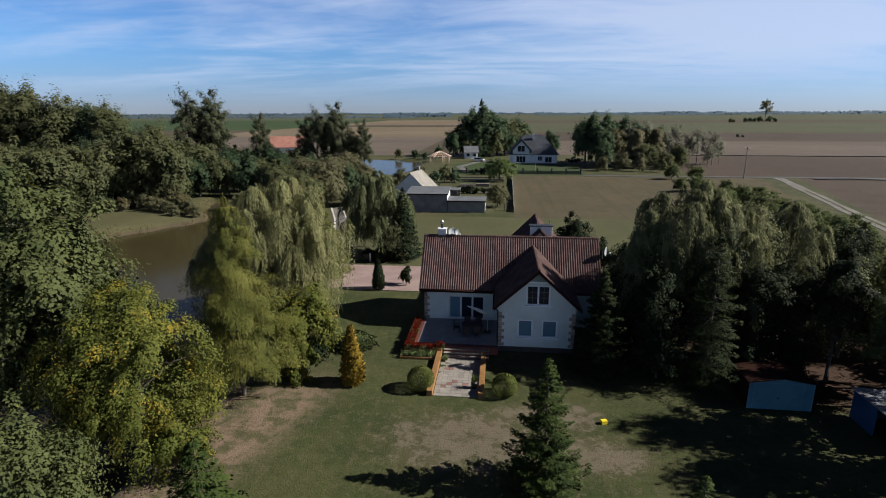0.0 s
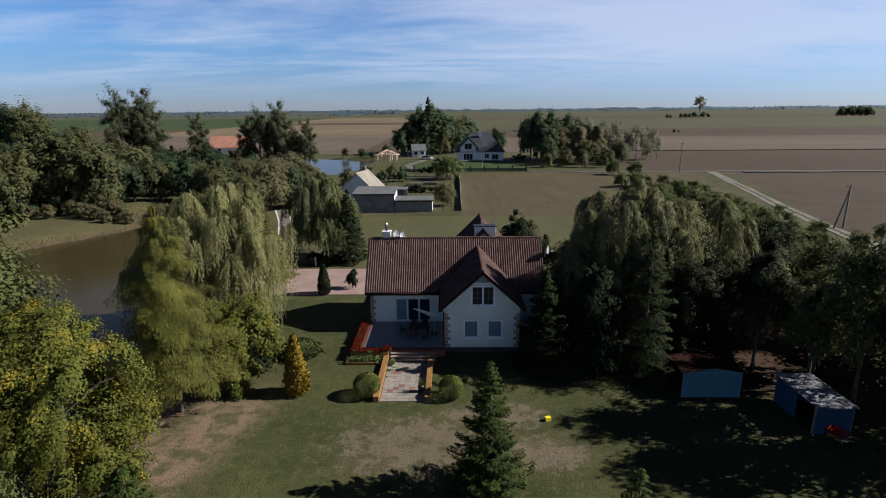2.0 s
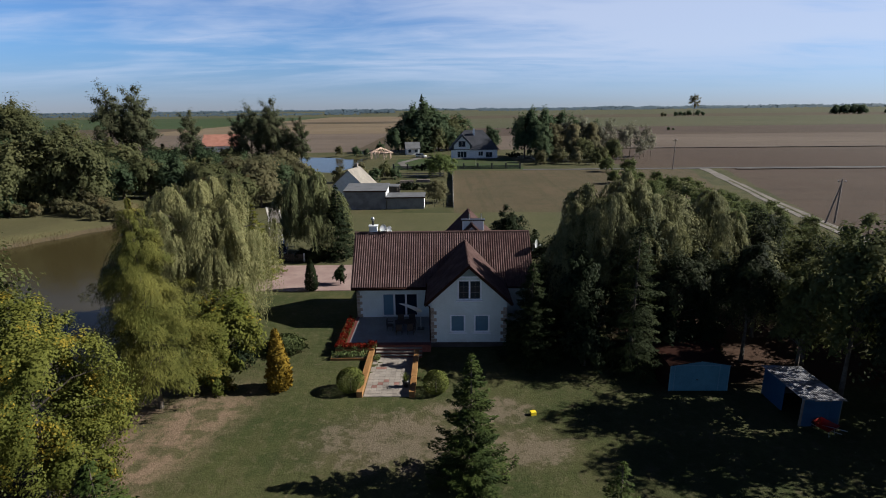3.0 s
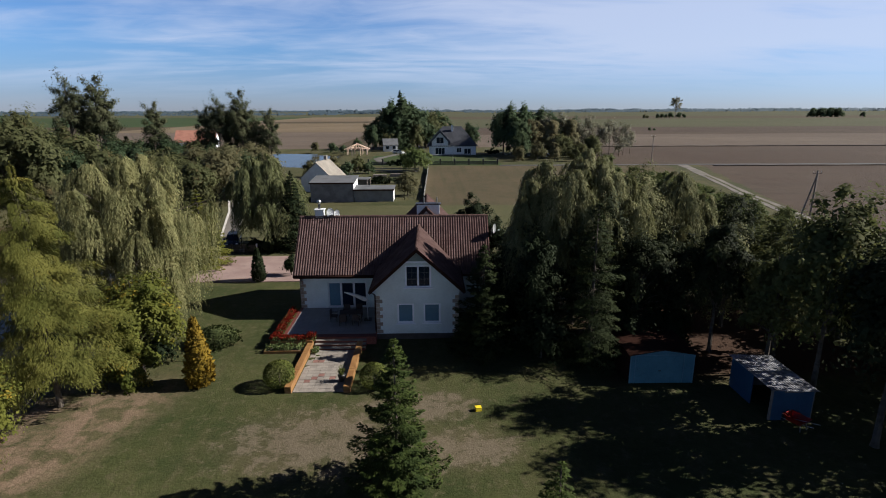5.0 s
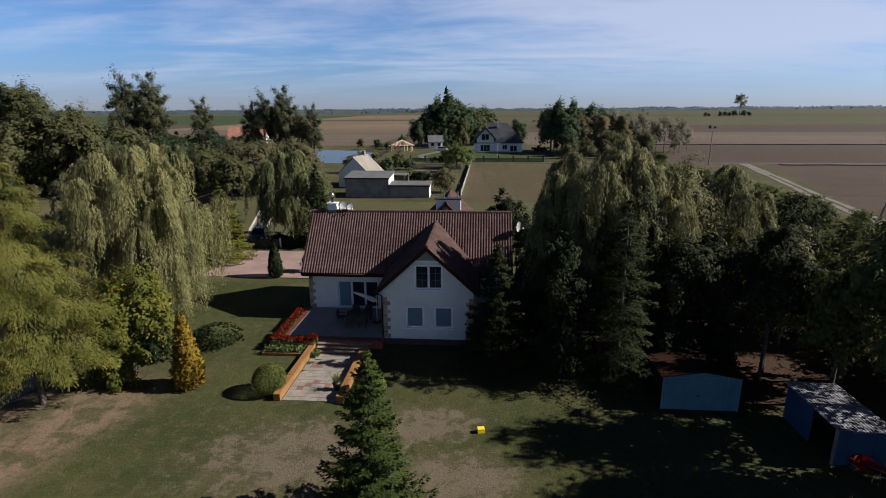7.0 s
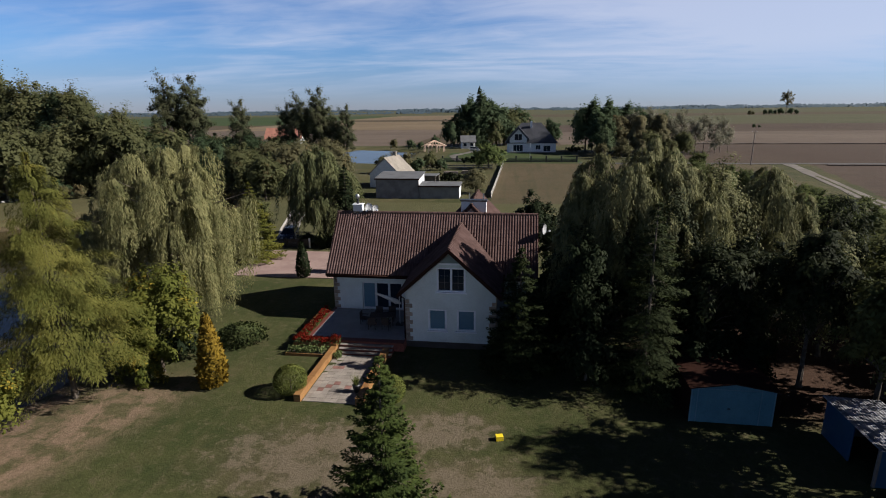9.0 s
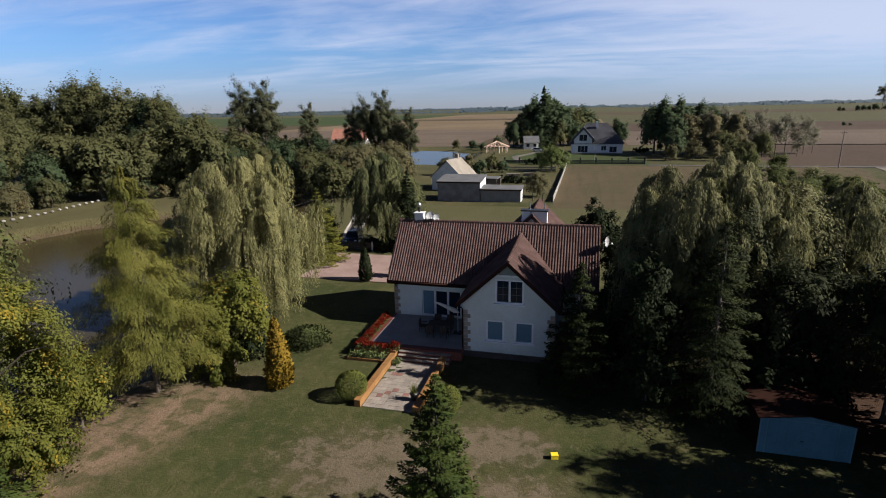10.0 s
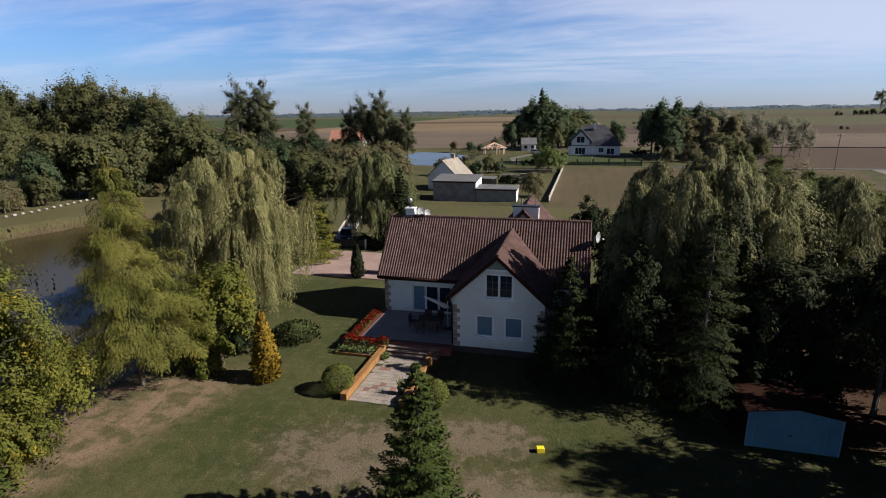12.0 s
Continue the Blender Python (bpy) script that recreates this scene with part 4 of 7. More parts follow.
def window(x0, x1, z0, z1, y, sashes, bars, pane_material, parent):
    """A window with frame, sashes, glazing bars, pane and sill."""
    win = part("window", box(x0, x1, y + 0.16, y + 0.22, z0, z1), M["frame"], parent)
    for nm, r in (("head", (x0, x1, z1 - 0.09, z1)), ("foot", (x0, x1, z0, z0 + 0.09)), ("jamb", (x0, x0 + 0.09, z0 + 0.09, z1 - 0.09)), ("jamb", (x1 - 0.09, x1, z0 + 0.09, z1 - 0.09))):
        part(nm, box(r[0], r[1], y - 0.015, y + 0.16, r[2], r[3], 0.008), M["frame"], win)
    w = (x1 - x0 - 0.12) / sashes
    for s in range(sashes):
        a, b = x0 + 0.06 + s * w, x0 + 0.06 + (s + 1) * w
        part("pane", box(a + 0.03, b - 0.03, y + 0.13, y + 0.145, z0 + 0.07, z1 - 0.07), pane_material, win)
        for q in (a, b - 0.07):
            part("stile", box(q, q + 0.07, y + 0.02, y + 0.12, z0 + 0.06, z1 - 0.06, 0.006), M["frame"], win)
        for k in range(bars):
            zz = z0 + 0.11 + (z1 - z0 - 0.22) * (k + 1) / (bars + 1)
            part("glazing_bar", box(a + 0.05, b - 0.05, y + 0.11, y + 0.128, zz - 0.01, zz + 0.01), M["bars"], win)
        if bars:
            part("glazing_bar", box((a + b) / 2 - 0.01, (a + b) / 2 + 0.01, y + 0.108, y + 0.126, z0 + 0.07, z1 - 0.07), M["bars"], win)
    part("sill", box(x0 - 0.1, x1 + 0.1, y - 0.14, y + 0.08, z0 - 0.09, z0 - 0.005, 0.012), M["frame"], win)
    return win


window(*WINDOWS[0], 40.2, 2, 2, M["glass"], house)
for w in WINDOWS[1:]:
    window(*w, 40.2, 1, 0, M["blind"], house)
part("gable_band", box(3.02, 4.68, 40.12, 40.2, 5.98, 6.10, 0.01), M["frame"], house, "white painted board over the window")
part("gable_boarding", prism([(3.09, 6.08), (4.61, 6.08), (GABLE_X, 6.76)], "y", 40.15, 40.2), M["boarding"], house, "grey-green boarding in the gable's tip")

# The terrace door: three tall lights
door = part("terrace_door", box(DOOR[0], DOOR[1], 45.42, 45.5, DOOR[2], DOOR[3]), M["black"], house, "glazed terrace door with white frame")
for i in range(3):
    a = DOOR[0] + i * (DOOR[1] - DOOR[0]) / 3
    b = a + (DOOR[1] - DOOR[0]) / 3
    part("pane", box(a + 0.09, b - 0.09, 45.36, 45.375, FZ + 0.12, DOOR[3] - 0.1), M["blind"] if i == 0 else M["glass"], door)
    for q in (a, b - 0.09):
        part("stile", box(q, q + 0.085, 45.33, 45.42, FZ, DOOR[3], 0.008), M["white"], door)
    part("rail", box(a + 0.09, b - 0.09, 45.34, 45.41, DOOR[3] - 0.1, DOOR[3], 0.008), M["white"], door)
    part("rail", box(a + 0.09, b - 0.09, 45.34, 45.41, FZ, FZ + 0.12, 0.008), M["white"], door)


# Roof: boarded slabs, then tiles in courses
def slab_roof(name, a, b, c, d, thick=0.16, material="fascia"):
    """A sloping slab from its four upper corners."""
    bm = bmesh.new()
    q = [Vector(v) for v in (a, b, c, d)]
    n = (q[1] - q[0]).cross(q[3] - q[0]).normalized()
    n = n if n.z > 0 else -n
    hi, lo = [bm.verts.new(v - n * 0.05) for v in q], [bm.verts.new(v - n * (0.05 + thick)) for v in q]
    bm.faces.new(hi), bm.faces.new(lo)
    for i in range(4):
        bm.faces.new((lo[i], lo[(i + 1) % 4], hi[(i + 1) % 4], hi[i]))
    return part(name, bm, M[material], roof)


roof = part("roof", box(-6.3, 9.75, RY - 0.09, RY + 0.09, RZ - 0.18, RZ - 0.02, 0.02), M["tile"], house, "brown pantile roof, half shaded by the wing")
XL, XR = -6.42, 9.82
slab_roof("deck", (XL, EY, EZ), (XR, EY, EZ), (XR, RY, RZ), (XL, RY, RZ))
slab_roof("deck", (XR, 2 * RY - EY, EZ), (XL, 2 * RY - EY, EZ), (XL, RY, RZ), (XR, RY, RZ))
GY0 = 39.55
gx0, gx1 = GABLE_X - 3.42, GABLE_X + 3.42
gez = GABLE_Z - GS * 3.42


def main_y(z):
    return RY - (RZ - z) / SLOPE


slab_roof("deck", (gx0, GY0, gez), (GABLE_X, GY0, GABLE_Z), (GABLE_X, main_y(GABLE_Z) + 0.1, GABLE_Z), (gx0, main_y(gez) + 0.1, gez))
slab_roof("deck", (gx1, GY0, gez), (GABLE_X, GY0, GABLE_Z), (GABLE_X, main_y(GABLE_Z) + 0.1, GABLE_Z), (gx1, main_y(gez) + 0.1, gez))
# The rear wing, seen over the ridge
BZ, BX = 8.42, 4.5
slab_roof("deck", (BX - 4.4, 49.0, BZ - 4.4), (BX, 49.0, BZ), (BX, 57, BZ), (BX - 4.4, 57, BZ - 4.4), material="tile")
slab_roof("deck", (BX + 4.4, 49.0, BZ - 4.4), (BX, 49.0, BZ), (BX, 57, BZ), (BX + 4.4, 57, BZ - 4.4), material="tile")
bm = prism([(BX - 3.9, -0.2), (BX + 3.9, -0.2), (BX + 3.9, BZ - 4.4), (BX, BZ - 0.4), (BX - 3.9, BZ - 4.4)], "y", 51.4, 56.6)
part("wall_rear_wing", bm, M["plaster"], house)

# ---- trees and shrubs ----
def gz(x, y):
    return float(ground_z(x, y)) - 0.03


# By the pond
plant("tree", broadleaf(11, 11.7, 4.6, 4.8, 0.1, 200, 480, 0.135, M["leaf_yellowing"], 0.2, 0.15, 0.7, 0.175, soft=0.5), -18.6, 23.4, gz(-18.6, 23.4), "yellowing broad-leaved tree on the pond bank", "tree", rz=30)
plant("tree", broadleaf(12, 21.0, 5.4, 5.4, 0.8, 190, 230, 0.245, M["leaf_grey"], 0.3, 0.2, 0.4, 0.22), -24.6, 25.0, gz(-24.6, 25.0) - 0.2, "tall grey-green broad-leaved tree over the pond", "tree")
plant("spruce", conifer(28, 5.4, 2.0, 0.1, 24, 10, 70, M["leaf_youngspruce"], 0.24, 0.25, 0.1, 0.1, 0.3, 0.8, 0.3), -12.6, 18.6, gz(-12.6, 18.6), "dark bushy spruce at the edge of the lawn", "spruce")
plant("tree", broadleaf(13, 8.5, 3.8, 3.8, 0.2, 110, 300, 0.17, M["leaf_grey"], 0.16, 0.2, 0.4, 0.24), -19.5, 16.0, gz(-19.5, 16.0), "grey-green broad-leaved tree on the pond bank", "tree")
plant("larch", conifer(21, 14.3, 4.3, 2.4, 20, 15, 700, M["leaf_larch"], 0.18, 0.10, -0.08, 0.17, 1.5, 0.75, 0.42, (0.15, 0.27), 0.25, 0.34), -16.9, 31.2, gz(-16.9, 31.2), "feathery larch turning yellow at the lawn edge", "tree")
plant("tree", broadleaf(14, 7.8, 2.6, 2.6, 0.1, 90, 220, 0.2, M["leaf_yellowing"], 0.13, 0.3, 0.5, 0.25), -13.9, 34.8, gz(-13.9, 34.8), "small yellowing tree beside the larch", "tree")
plant("weeping_willow", willow(31, 13.8, 8.0, 6.4, 0.4, 88, 105, 31, M["leaf_willow"], 0.21, 0.28, 0.5, 0.165, 0.12, 0.3), -20.4, 46.0, gz(-20.4, 46.0), "large silvery weeping willow by the pond", "willow")
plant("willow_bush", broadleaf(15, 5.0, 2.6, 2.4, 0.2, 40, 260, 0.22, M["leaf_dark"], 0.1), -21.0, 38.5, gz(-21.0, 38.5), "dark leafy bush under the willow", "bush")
plant("bush", broadleaf(17, 4.8, 2.2, 2.4, 0.0, 60, 240, 0.165, M["leaf_yellowing"], 0.08), -18.2, 27.0, gz(-18.2, 27.0), "yellow-green bush at the foot of the tree", "bush")
plant("bush", broadleaf(36, 4.6, 2.1, 2.1, 0.0, 60, 260, 0.15, M["leaf_yellowing"], 0.08), -16.4, 23.0, gz(-16.4, 23.0), "yellow-green bush at the foot of the tree", "bush")
plant("bush", broadleaf(20, 3.0, 1.9, 1.8, 0.0, 40, 200, 0.18, M["leaf_yellowing"], 0.06), -14.4, 33.6, gz(-14.4, 33.6), "low yellow-green bush under the small tree", "bush")
plant("bush", broadleaf(19, 2.6, 1.7, 1.5, 0.0, 24, 200, 0.18, M["leaf_dark"], 0.06), -14.0, 36.6, gz(-14.0, 36.6), "low dark bush under the yellowing tree", "bush")
# Behind the house
plant("yellow_spruce", conifer(22, 8.6, 3.1, 0.2, 24, 12, 230, M["leaf_yellowspruce"], 0.22, 0.28, 0.15, 0.1, 0.3), -20.3, 60.0, gz(-20.3, 60.0), "small yellow-green spruce by the forecourt", "spruce")
plant("weeping_willow", willow(32, 11.8, 5.8, 4.6, 1.8, 46, 66, 18, M["leaf_willow_dark"], 0.34, 0.24, 0.45, 0.24, 0.0, 0.25), -15.8, 69.5, gz(-15.8, 69.5), "weeping willow behind the drive fence", "willow")
for i, (x, y, h, r, key) in enumerate([(-25.5, 71.5, 3.6, 2.2, "leaf_olive"), (-28.5, 76.5, 4.2, 2.6, "leaf_olive"), (-26.0, 66.5, 3.0, 2.0, "leaf_dark"), (-31.0, 70.0, 3.4, 2.4, "leaf_dark"), (-14.6, 66.2, 2.0, 1.4, "leaf_dark"), (-16.6, 66.4, 1.7, 1.1, "leaf_dark")]):
    plant("bush", broadleaf(150 + i, h, r, r, 0.0, 50, 110, 0.24, M[key], 0.07), x, y, gz(x, y), "leafy garden bush beside the drive", "bush", "bushes beside the drive", rz=60 * i)
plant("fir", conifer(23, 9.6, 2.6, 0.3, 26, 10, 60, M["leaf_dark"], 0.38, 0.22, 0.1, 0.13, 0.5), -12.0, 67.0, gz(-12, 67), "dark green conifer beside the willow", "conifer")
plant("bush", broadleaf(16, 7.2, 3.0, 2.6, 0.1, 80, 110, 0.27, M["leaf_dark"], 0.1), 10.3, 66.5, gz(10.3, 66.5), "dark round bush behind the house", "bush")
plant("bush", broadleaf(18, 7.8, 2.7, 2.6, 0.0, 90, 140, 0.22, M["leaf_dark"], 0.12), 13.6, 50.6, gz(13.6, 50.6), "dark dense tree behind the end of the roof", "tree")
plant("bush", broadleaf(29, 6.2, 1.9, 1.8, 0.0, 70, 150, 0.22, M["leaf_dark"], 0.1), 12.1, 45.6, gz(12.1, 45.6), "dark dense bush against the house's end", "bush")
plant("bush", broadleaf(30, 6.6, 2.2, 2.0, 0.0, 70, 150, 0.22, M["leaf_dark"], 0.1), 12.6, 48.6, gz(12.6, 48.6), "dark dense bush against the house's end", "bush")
# Added bush, not a seen one: it darkens a gap showing bright lawn.
plant("bush", broadleaf(37, 6.4, 1.9, 1.9, 0.0, 60, 140, 0.22, M["leaf_dark"], 0.1), 11.7, 54.0, gz(11.7, 54.0), "added dense bush filling the dark gap behind the house", "bush")
# The dense stand on the house's east side
plant("weeping_birch", willow(33, 13.8, 6.2, 4.4, 0.8, 92, 84, 20, M["leaf_birch"], 0.23, 0.25, 0.40, 0.15), 15.9, 42.0, gz(15.9, 42.0), "tall weeping birch beside the house", "birch")
plant("spruce", conifer(24, 10.9, 2.8, 0.1, 30, 10, 190, M["leaf_spruce"], 0.19, 0.3, 0.15, 0.15, 0.4, 0.85, 0.38, (0.2, 0.36)), 15.5, 35.6, gz(15.5, 35.6), "dark green spruce in front of the birches", "spruce")
plant("spruce", conifer(25, 8.0, 2.3, 0.1, 30, 11, 170, M["leaf_spruce"], 0.2, 0.25, 0.18, 0.1, 0.35, 0.85, 0.3), 8.5, 37.4, gz(8.5, 37.4), "slim young spruce close to the gable", "spruce")
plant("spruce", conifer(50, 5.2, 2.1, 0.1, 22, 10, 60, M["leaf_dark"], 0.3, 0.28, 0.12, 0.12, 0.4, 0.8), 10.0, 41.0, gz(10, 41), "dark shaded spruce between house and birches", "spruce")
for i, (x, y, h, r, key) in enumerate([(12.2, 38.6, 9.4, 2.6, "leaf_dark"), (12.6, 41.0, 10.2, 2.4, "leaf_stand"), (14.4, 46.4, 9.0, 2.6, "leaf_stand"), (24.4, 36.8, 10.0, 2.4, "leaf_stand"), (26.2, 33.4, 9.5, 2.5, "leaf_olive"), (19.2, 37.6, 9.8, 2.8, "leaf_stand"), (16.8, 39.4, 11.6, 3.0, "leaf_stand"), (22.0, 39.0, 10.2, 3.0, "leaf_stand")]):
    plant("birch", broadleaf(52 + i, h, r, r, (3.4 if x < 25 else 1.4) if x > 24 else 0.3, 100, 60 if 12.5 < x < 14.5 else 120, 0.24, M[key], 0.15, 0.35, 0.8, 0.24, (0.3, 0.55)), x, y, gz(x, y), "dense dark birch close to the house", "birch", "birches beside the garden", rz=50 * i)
for i, (x, y, h, r) in enumerate([(21.2, 44.6, 13.2, 3.4), (25.5, 46.5, 11.6, 3.4), (30.5, 48, 10.4, 3.6), (35.5, 46, 8.6, 3.4), (27.5, 41, 9.0, 3.2), (33, 41.5, 8.4, 3.2), (39.5, 41, 7.4, 3.2), (24, 56, 10.2, 3.6), (19.5, 51, 11.4, 3.4)]):
    if i in (1, 8):
        tree = willow(140 + i, h, r * 1.05, r, 0.6, 44, 70, 16, M["leaf_birch"], 0.24, 0.16, 0.26, 0.2)
    else:
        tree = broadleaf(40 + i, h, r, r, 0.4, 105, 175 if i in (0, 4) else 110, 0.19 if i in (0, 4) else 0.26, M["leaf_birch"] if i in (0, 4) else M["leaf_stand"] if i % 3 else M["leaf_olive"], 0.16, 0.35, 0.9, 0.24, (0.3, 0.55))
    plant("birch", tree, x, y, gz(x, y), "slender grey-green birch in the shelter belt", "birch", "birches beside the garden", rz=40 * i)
for i, (x, y, h, r) in enumerate([(27.0, 30.2, 12.8, 3.5), (27.2, 25.8, 13.2, 3.6), (29.5, 20.0, 11.5, 3.8), (28.5, 13, 9.5, 3.4), (35.5, 34.5, 7.0, 3.4), (28.4, 36.0, 8.2, 3.0), (33.5, 25.5, 11.5, 4.0), (34.0, 20.5, 11.0, 4.0), (40.0, 27.5, 12.5, 4.4), (40.5, 20.0, 14.0, 4.6), (36.0, 14.5, 12.5, 4.2), (33.6, 30.6, 8.6, 3.4), (41.0, 34.0, 10.5, 4.2)]):
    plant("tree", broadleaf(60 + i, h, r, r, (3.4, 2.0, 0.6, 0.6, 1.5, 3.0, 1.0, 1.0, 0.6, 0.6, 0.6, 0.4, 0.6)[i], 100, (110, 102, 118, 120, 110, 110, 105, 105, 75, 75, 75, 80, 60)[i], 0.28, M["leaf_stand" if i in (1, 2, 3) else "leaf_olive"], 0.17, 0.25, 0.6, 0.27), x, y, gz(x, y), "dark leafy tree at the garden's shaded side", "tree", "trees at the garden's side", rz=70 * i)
for i, (x, y, h, r) in enumerate([(36.5, 37.5, 7, 3.2), (42, 46, 5.8, 3.2), (37, 51, 6.6, 3.4), (30, 53, 7.6, 3.4), (44, 37, 6.3, 3.4), (47, 53, 4.4, 3.2), (39, 32, 5, 3.0), (49, 44, 5, 3.4), (41, 58, 5, 3.4), (27, 62, 6.0, 3.4), (34, 62, 5.4, 3.4), (47, 61, 4.0, 3.2), (52, 50, 4.0, 3.2), (41, 66, 4.4, 3.2), (48, 69, 3.6, 3.0), (54, 58, 3.4, 3.0)]):
    plant("thicket_tree", broadleaf(110 + i, h, r, r, 0.0, 70, 75, 0.35, M["leaf_stand"] if i % 4 == 3 else M["leaf_olive"], 0.12, 0.1, 0.5, 0.28), x, y, gz(x, y), "bushy green tree in the thicket", "tree", "thicket beside the garden", rz=33 * i)
# Bushes added unseen, standing in for black shade at the stand's foot.
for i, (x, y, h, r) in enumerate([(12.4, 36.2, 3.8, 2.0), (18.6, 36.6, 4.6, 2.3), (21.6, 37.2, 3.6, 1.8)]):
    plant("bush", broadleaf(160 + i, h, r, r, 0.0, 50, 120, 0.22, M["leaf_dark"], 0.08), x, y, gz(x, y), "added dark bush in the black shade at the stand's edge", "bush", "undergrowth below the birches", rz=80 * i)
# On the lawn
plant("spruce", conifer(26, 7.4, 2.05, 0.1, 26, 12, 190, M["leaf_youngspruce"], 0.17, 0.14, 0.26, 0.09, 0.22, 0.88, 0.3, (0.3, 0.5), 0.0, 0.26, 0.9), 3.3, 23.9, gz(3.3, 23.9), "young green spruce standing alone on the lawn", "spruce")
plant("spruce", conifer(27, 4.1, 1.3, 0.1, 16, 8, 40, M["leaf_youngspruce"], 0.2, 0.15, 0.2, 0.07, 0.2), 9.7, 19.8, gz(9.7, 19.8), "small young spruce on the lawn", "spruce")


def cone_form(f):
    return 0.80 * (0.76 + 0.24 * min(1, f * 6)) * (1 - f ** 1.7) + 0.03, 4.35 * f + 0.08


def ball_form(f):
    a = math.pi * (f - 0.5)
    return 0.9 * math.cos(a) + 0.05, 0.85 + 0.83 * math.sin(a)


def pad_form(f):
    a = math.pi / 2 * f
    return 1.55 * math.cos(a) + 0.1, 0.1 + 0.95 * math.sin(a)


def stem(h, r):
    bm = tube([(0, 0, -0.1), (0, 0, h)], [r, r * 0.5], 6)
    me = bpy.data.meshes.new("trunk")
    bm.to_mesh(me)
    bm.free()
    me.materials.append(M["bark"])
    return me


def dressed(me, key):
    me.materials.append(M[key])
    return me


plant("golden_thuja", (stem(3.6, 0.08), dressed(shrub_mesh(71, cone_form, 5200, 0.2, 0.55, 0.09, 0.06), "leaf_gold")), -9.75, 33.6, gz(-9.75, 33.6), "golden yellow cone-shaped thuja on the lawn", "thuja")
plant("box_ball", (stem(0.9, 0.06), dressed(shrub_mesh(72, ball_form, 9500, 0.075, 0.15, 0.025), "leaf_box")), -4.65, 33.2, gz(-4.65, 33.2), "clipped green box ball beside the path", "shrub", "clipped balls flanking the path")
plant("box_ball", (stem(0.9, 0.06), dressed(shrub_mesh(73, ball_form, 9000, 0.075, 0.15, 0.03), "leaf_box")), 1.3, 33.0, gz(1.3, 33.0), "clipped green box ball beside the path", "shrub", "clipped balls flanking the path", scale=0.93)
plant("juniper", (stem(0.5, 0.06), dressed(shrub_mesh(74, pad_form, 5200, 0.17, 0.25, 0.12, 0.14), "leaf_juniper")), -11.4, 39.8, gz(-11.4, 39.8), "low spreading dark green juniper on the lawn", "juniper")


def slim_form(f):
    return 0.62 * (0.8 + 0.2 * min(1, f * 5)) * (1 - f ** 2.2) + 0.03, 3.3 * f + 0.05


plant("thuja", (stem(2.6, 0.06), dressed(shrub_mesh(75, slim_form, 3000, 0.18, 0.6, 0.07), "leaf_dark")), -12.6, 54.6, gz(-12.6, 54.6) + 0.05, "slim dark thuja at the forecourt edge", "thuja")

# ---- the far bank and the fields' trees ----
def far_crown(seed, h, r, base, clumps, per, leaf, key, girth=0.24, open_top=0.15, sag=0.3, bough=0.36):
    return broadleaf(seed, h, r, r, base, clumps, per, leaf, M[key], girth, open_top, sag, bough, (0.6, 0.95), True, 0.9, 0.8)


FAR = [far_crown(80, 13, 5.2, 0.2, 85, 82, 0.52, "leaf_wood"), far_crown(81, 15, 4.3, 0.4, 85, 80, 0.5, "leaf_wood", open_top=0.3),
       far_crown(82, 11, 5.0, 0.0, 82, 82, 0.52, "leaf_brown"), far_crown(83, 12, 4.8, 0.0, 82, 82, 0.52, "leaf_fardark"), conifer(84, 15, 3.6, 0.3, 40, 10, 60, M["leaf_fardark"], 0.45, 0.3, 0.05, 0.2, 0.7, 0.75, 0.3, (0.5, 0.8))]
GOLDEN = far_crown(91, 13, 4.2, 0.0, 70, 90, 0.52, "leaf_golden", open_top=0.35, sag=0.5)
AFAR = [far_crown(85, 13, 5.4, 0.0, 64, 80, 0.6, "leaf_wood"), far_crown(86, 15, 4.5, 0.0, 64, 80, 0.56, "leaf_wood", open_top=0.3),
        far_crown(87, 11, 5.2, 0.0, 64, 80, 0.56, "leaf_brown"), far_crown(88, 12, 4.9, 0.0, 64, 80, 0.56, "leaf_fardark"), FAR[4]]
LOW = [far_crown(92 + i, h, 5.4, 0.0, 46, 56, 0.9, key) for i, (h, key) in enumerate(((13, "leaf_wood"), (14, "leaf_wood"), (11, "leaf_brown"), (12, "leaf_fardark")))]
BIG = [far_crown(130 + i, h, r, 0.4, 160, 115, 0.46, key, 0.34, top, 0.1, 0.28) for i, (h, r, top, key) in enumerate(((23, 8.0, 0.35, "leaf_wood"), (25, 7.0, 0.5, "leaf_wood"), (21, 7.8, 0.35, "leaf_brown"), (22, 7.4, 0.35, "leaf_fardark")))]
HEDGE = [far_crown(136 + i, 9.5, 5.2, 0.0, 54, 46, 0.56, key, 0.2, 0.1, 0.3, 0.34) for i, key in enumerate(("leaf_hedge", "leaf_wood", "leaf_hedge"))]
SLENDER = [far_crown(89, 25.0, 5.6, 3.0, 95, 130, 0.38, "leaf_alder", 0.3, -0.1, 0.2, 0.32), far_crown(99, 26.5, 5.0, 3.0, 92, 130, 0.38, "leaf_alder", 0.3, 0.0, 0.2, 0.32)]
AIRY = [far_crown(141 + i, h, 4.0, 0.6, 60, 40, 0.34, "leaf_hazy", 0.1, 0.4, 0.3, 0.34) for i, h in enumerate((13, 12))]
FRUIT = far_crown(144, 8.0, 5.0, 0.0, 70, 90, 0.4, "leaf_fruit", 0.2, 0.1, 0.4, 0.3)
rng = np.random.RandomState(5)


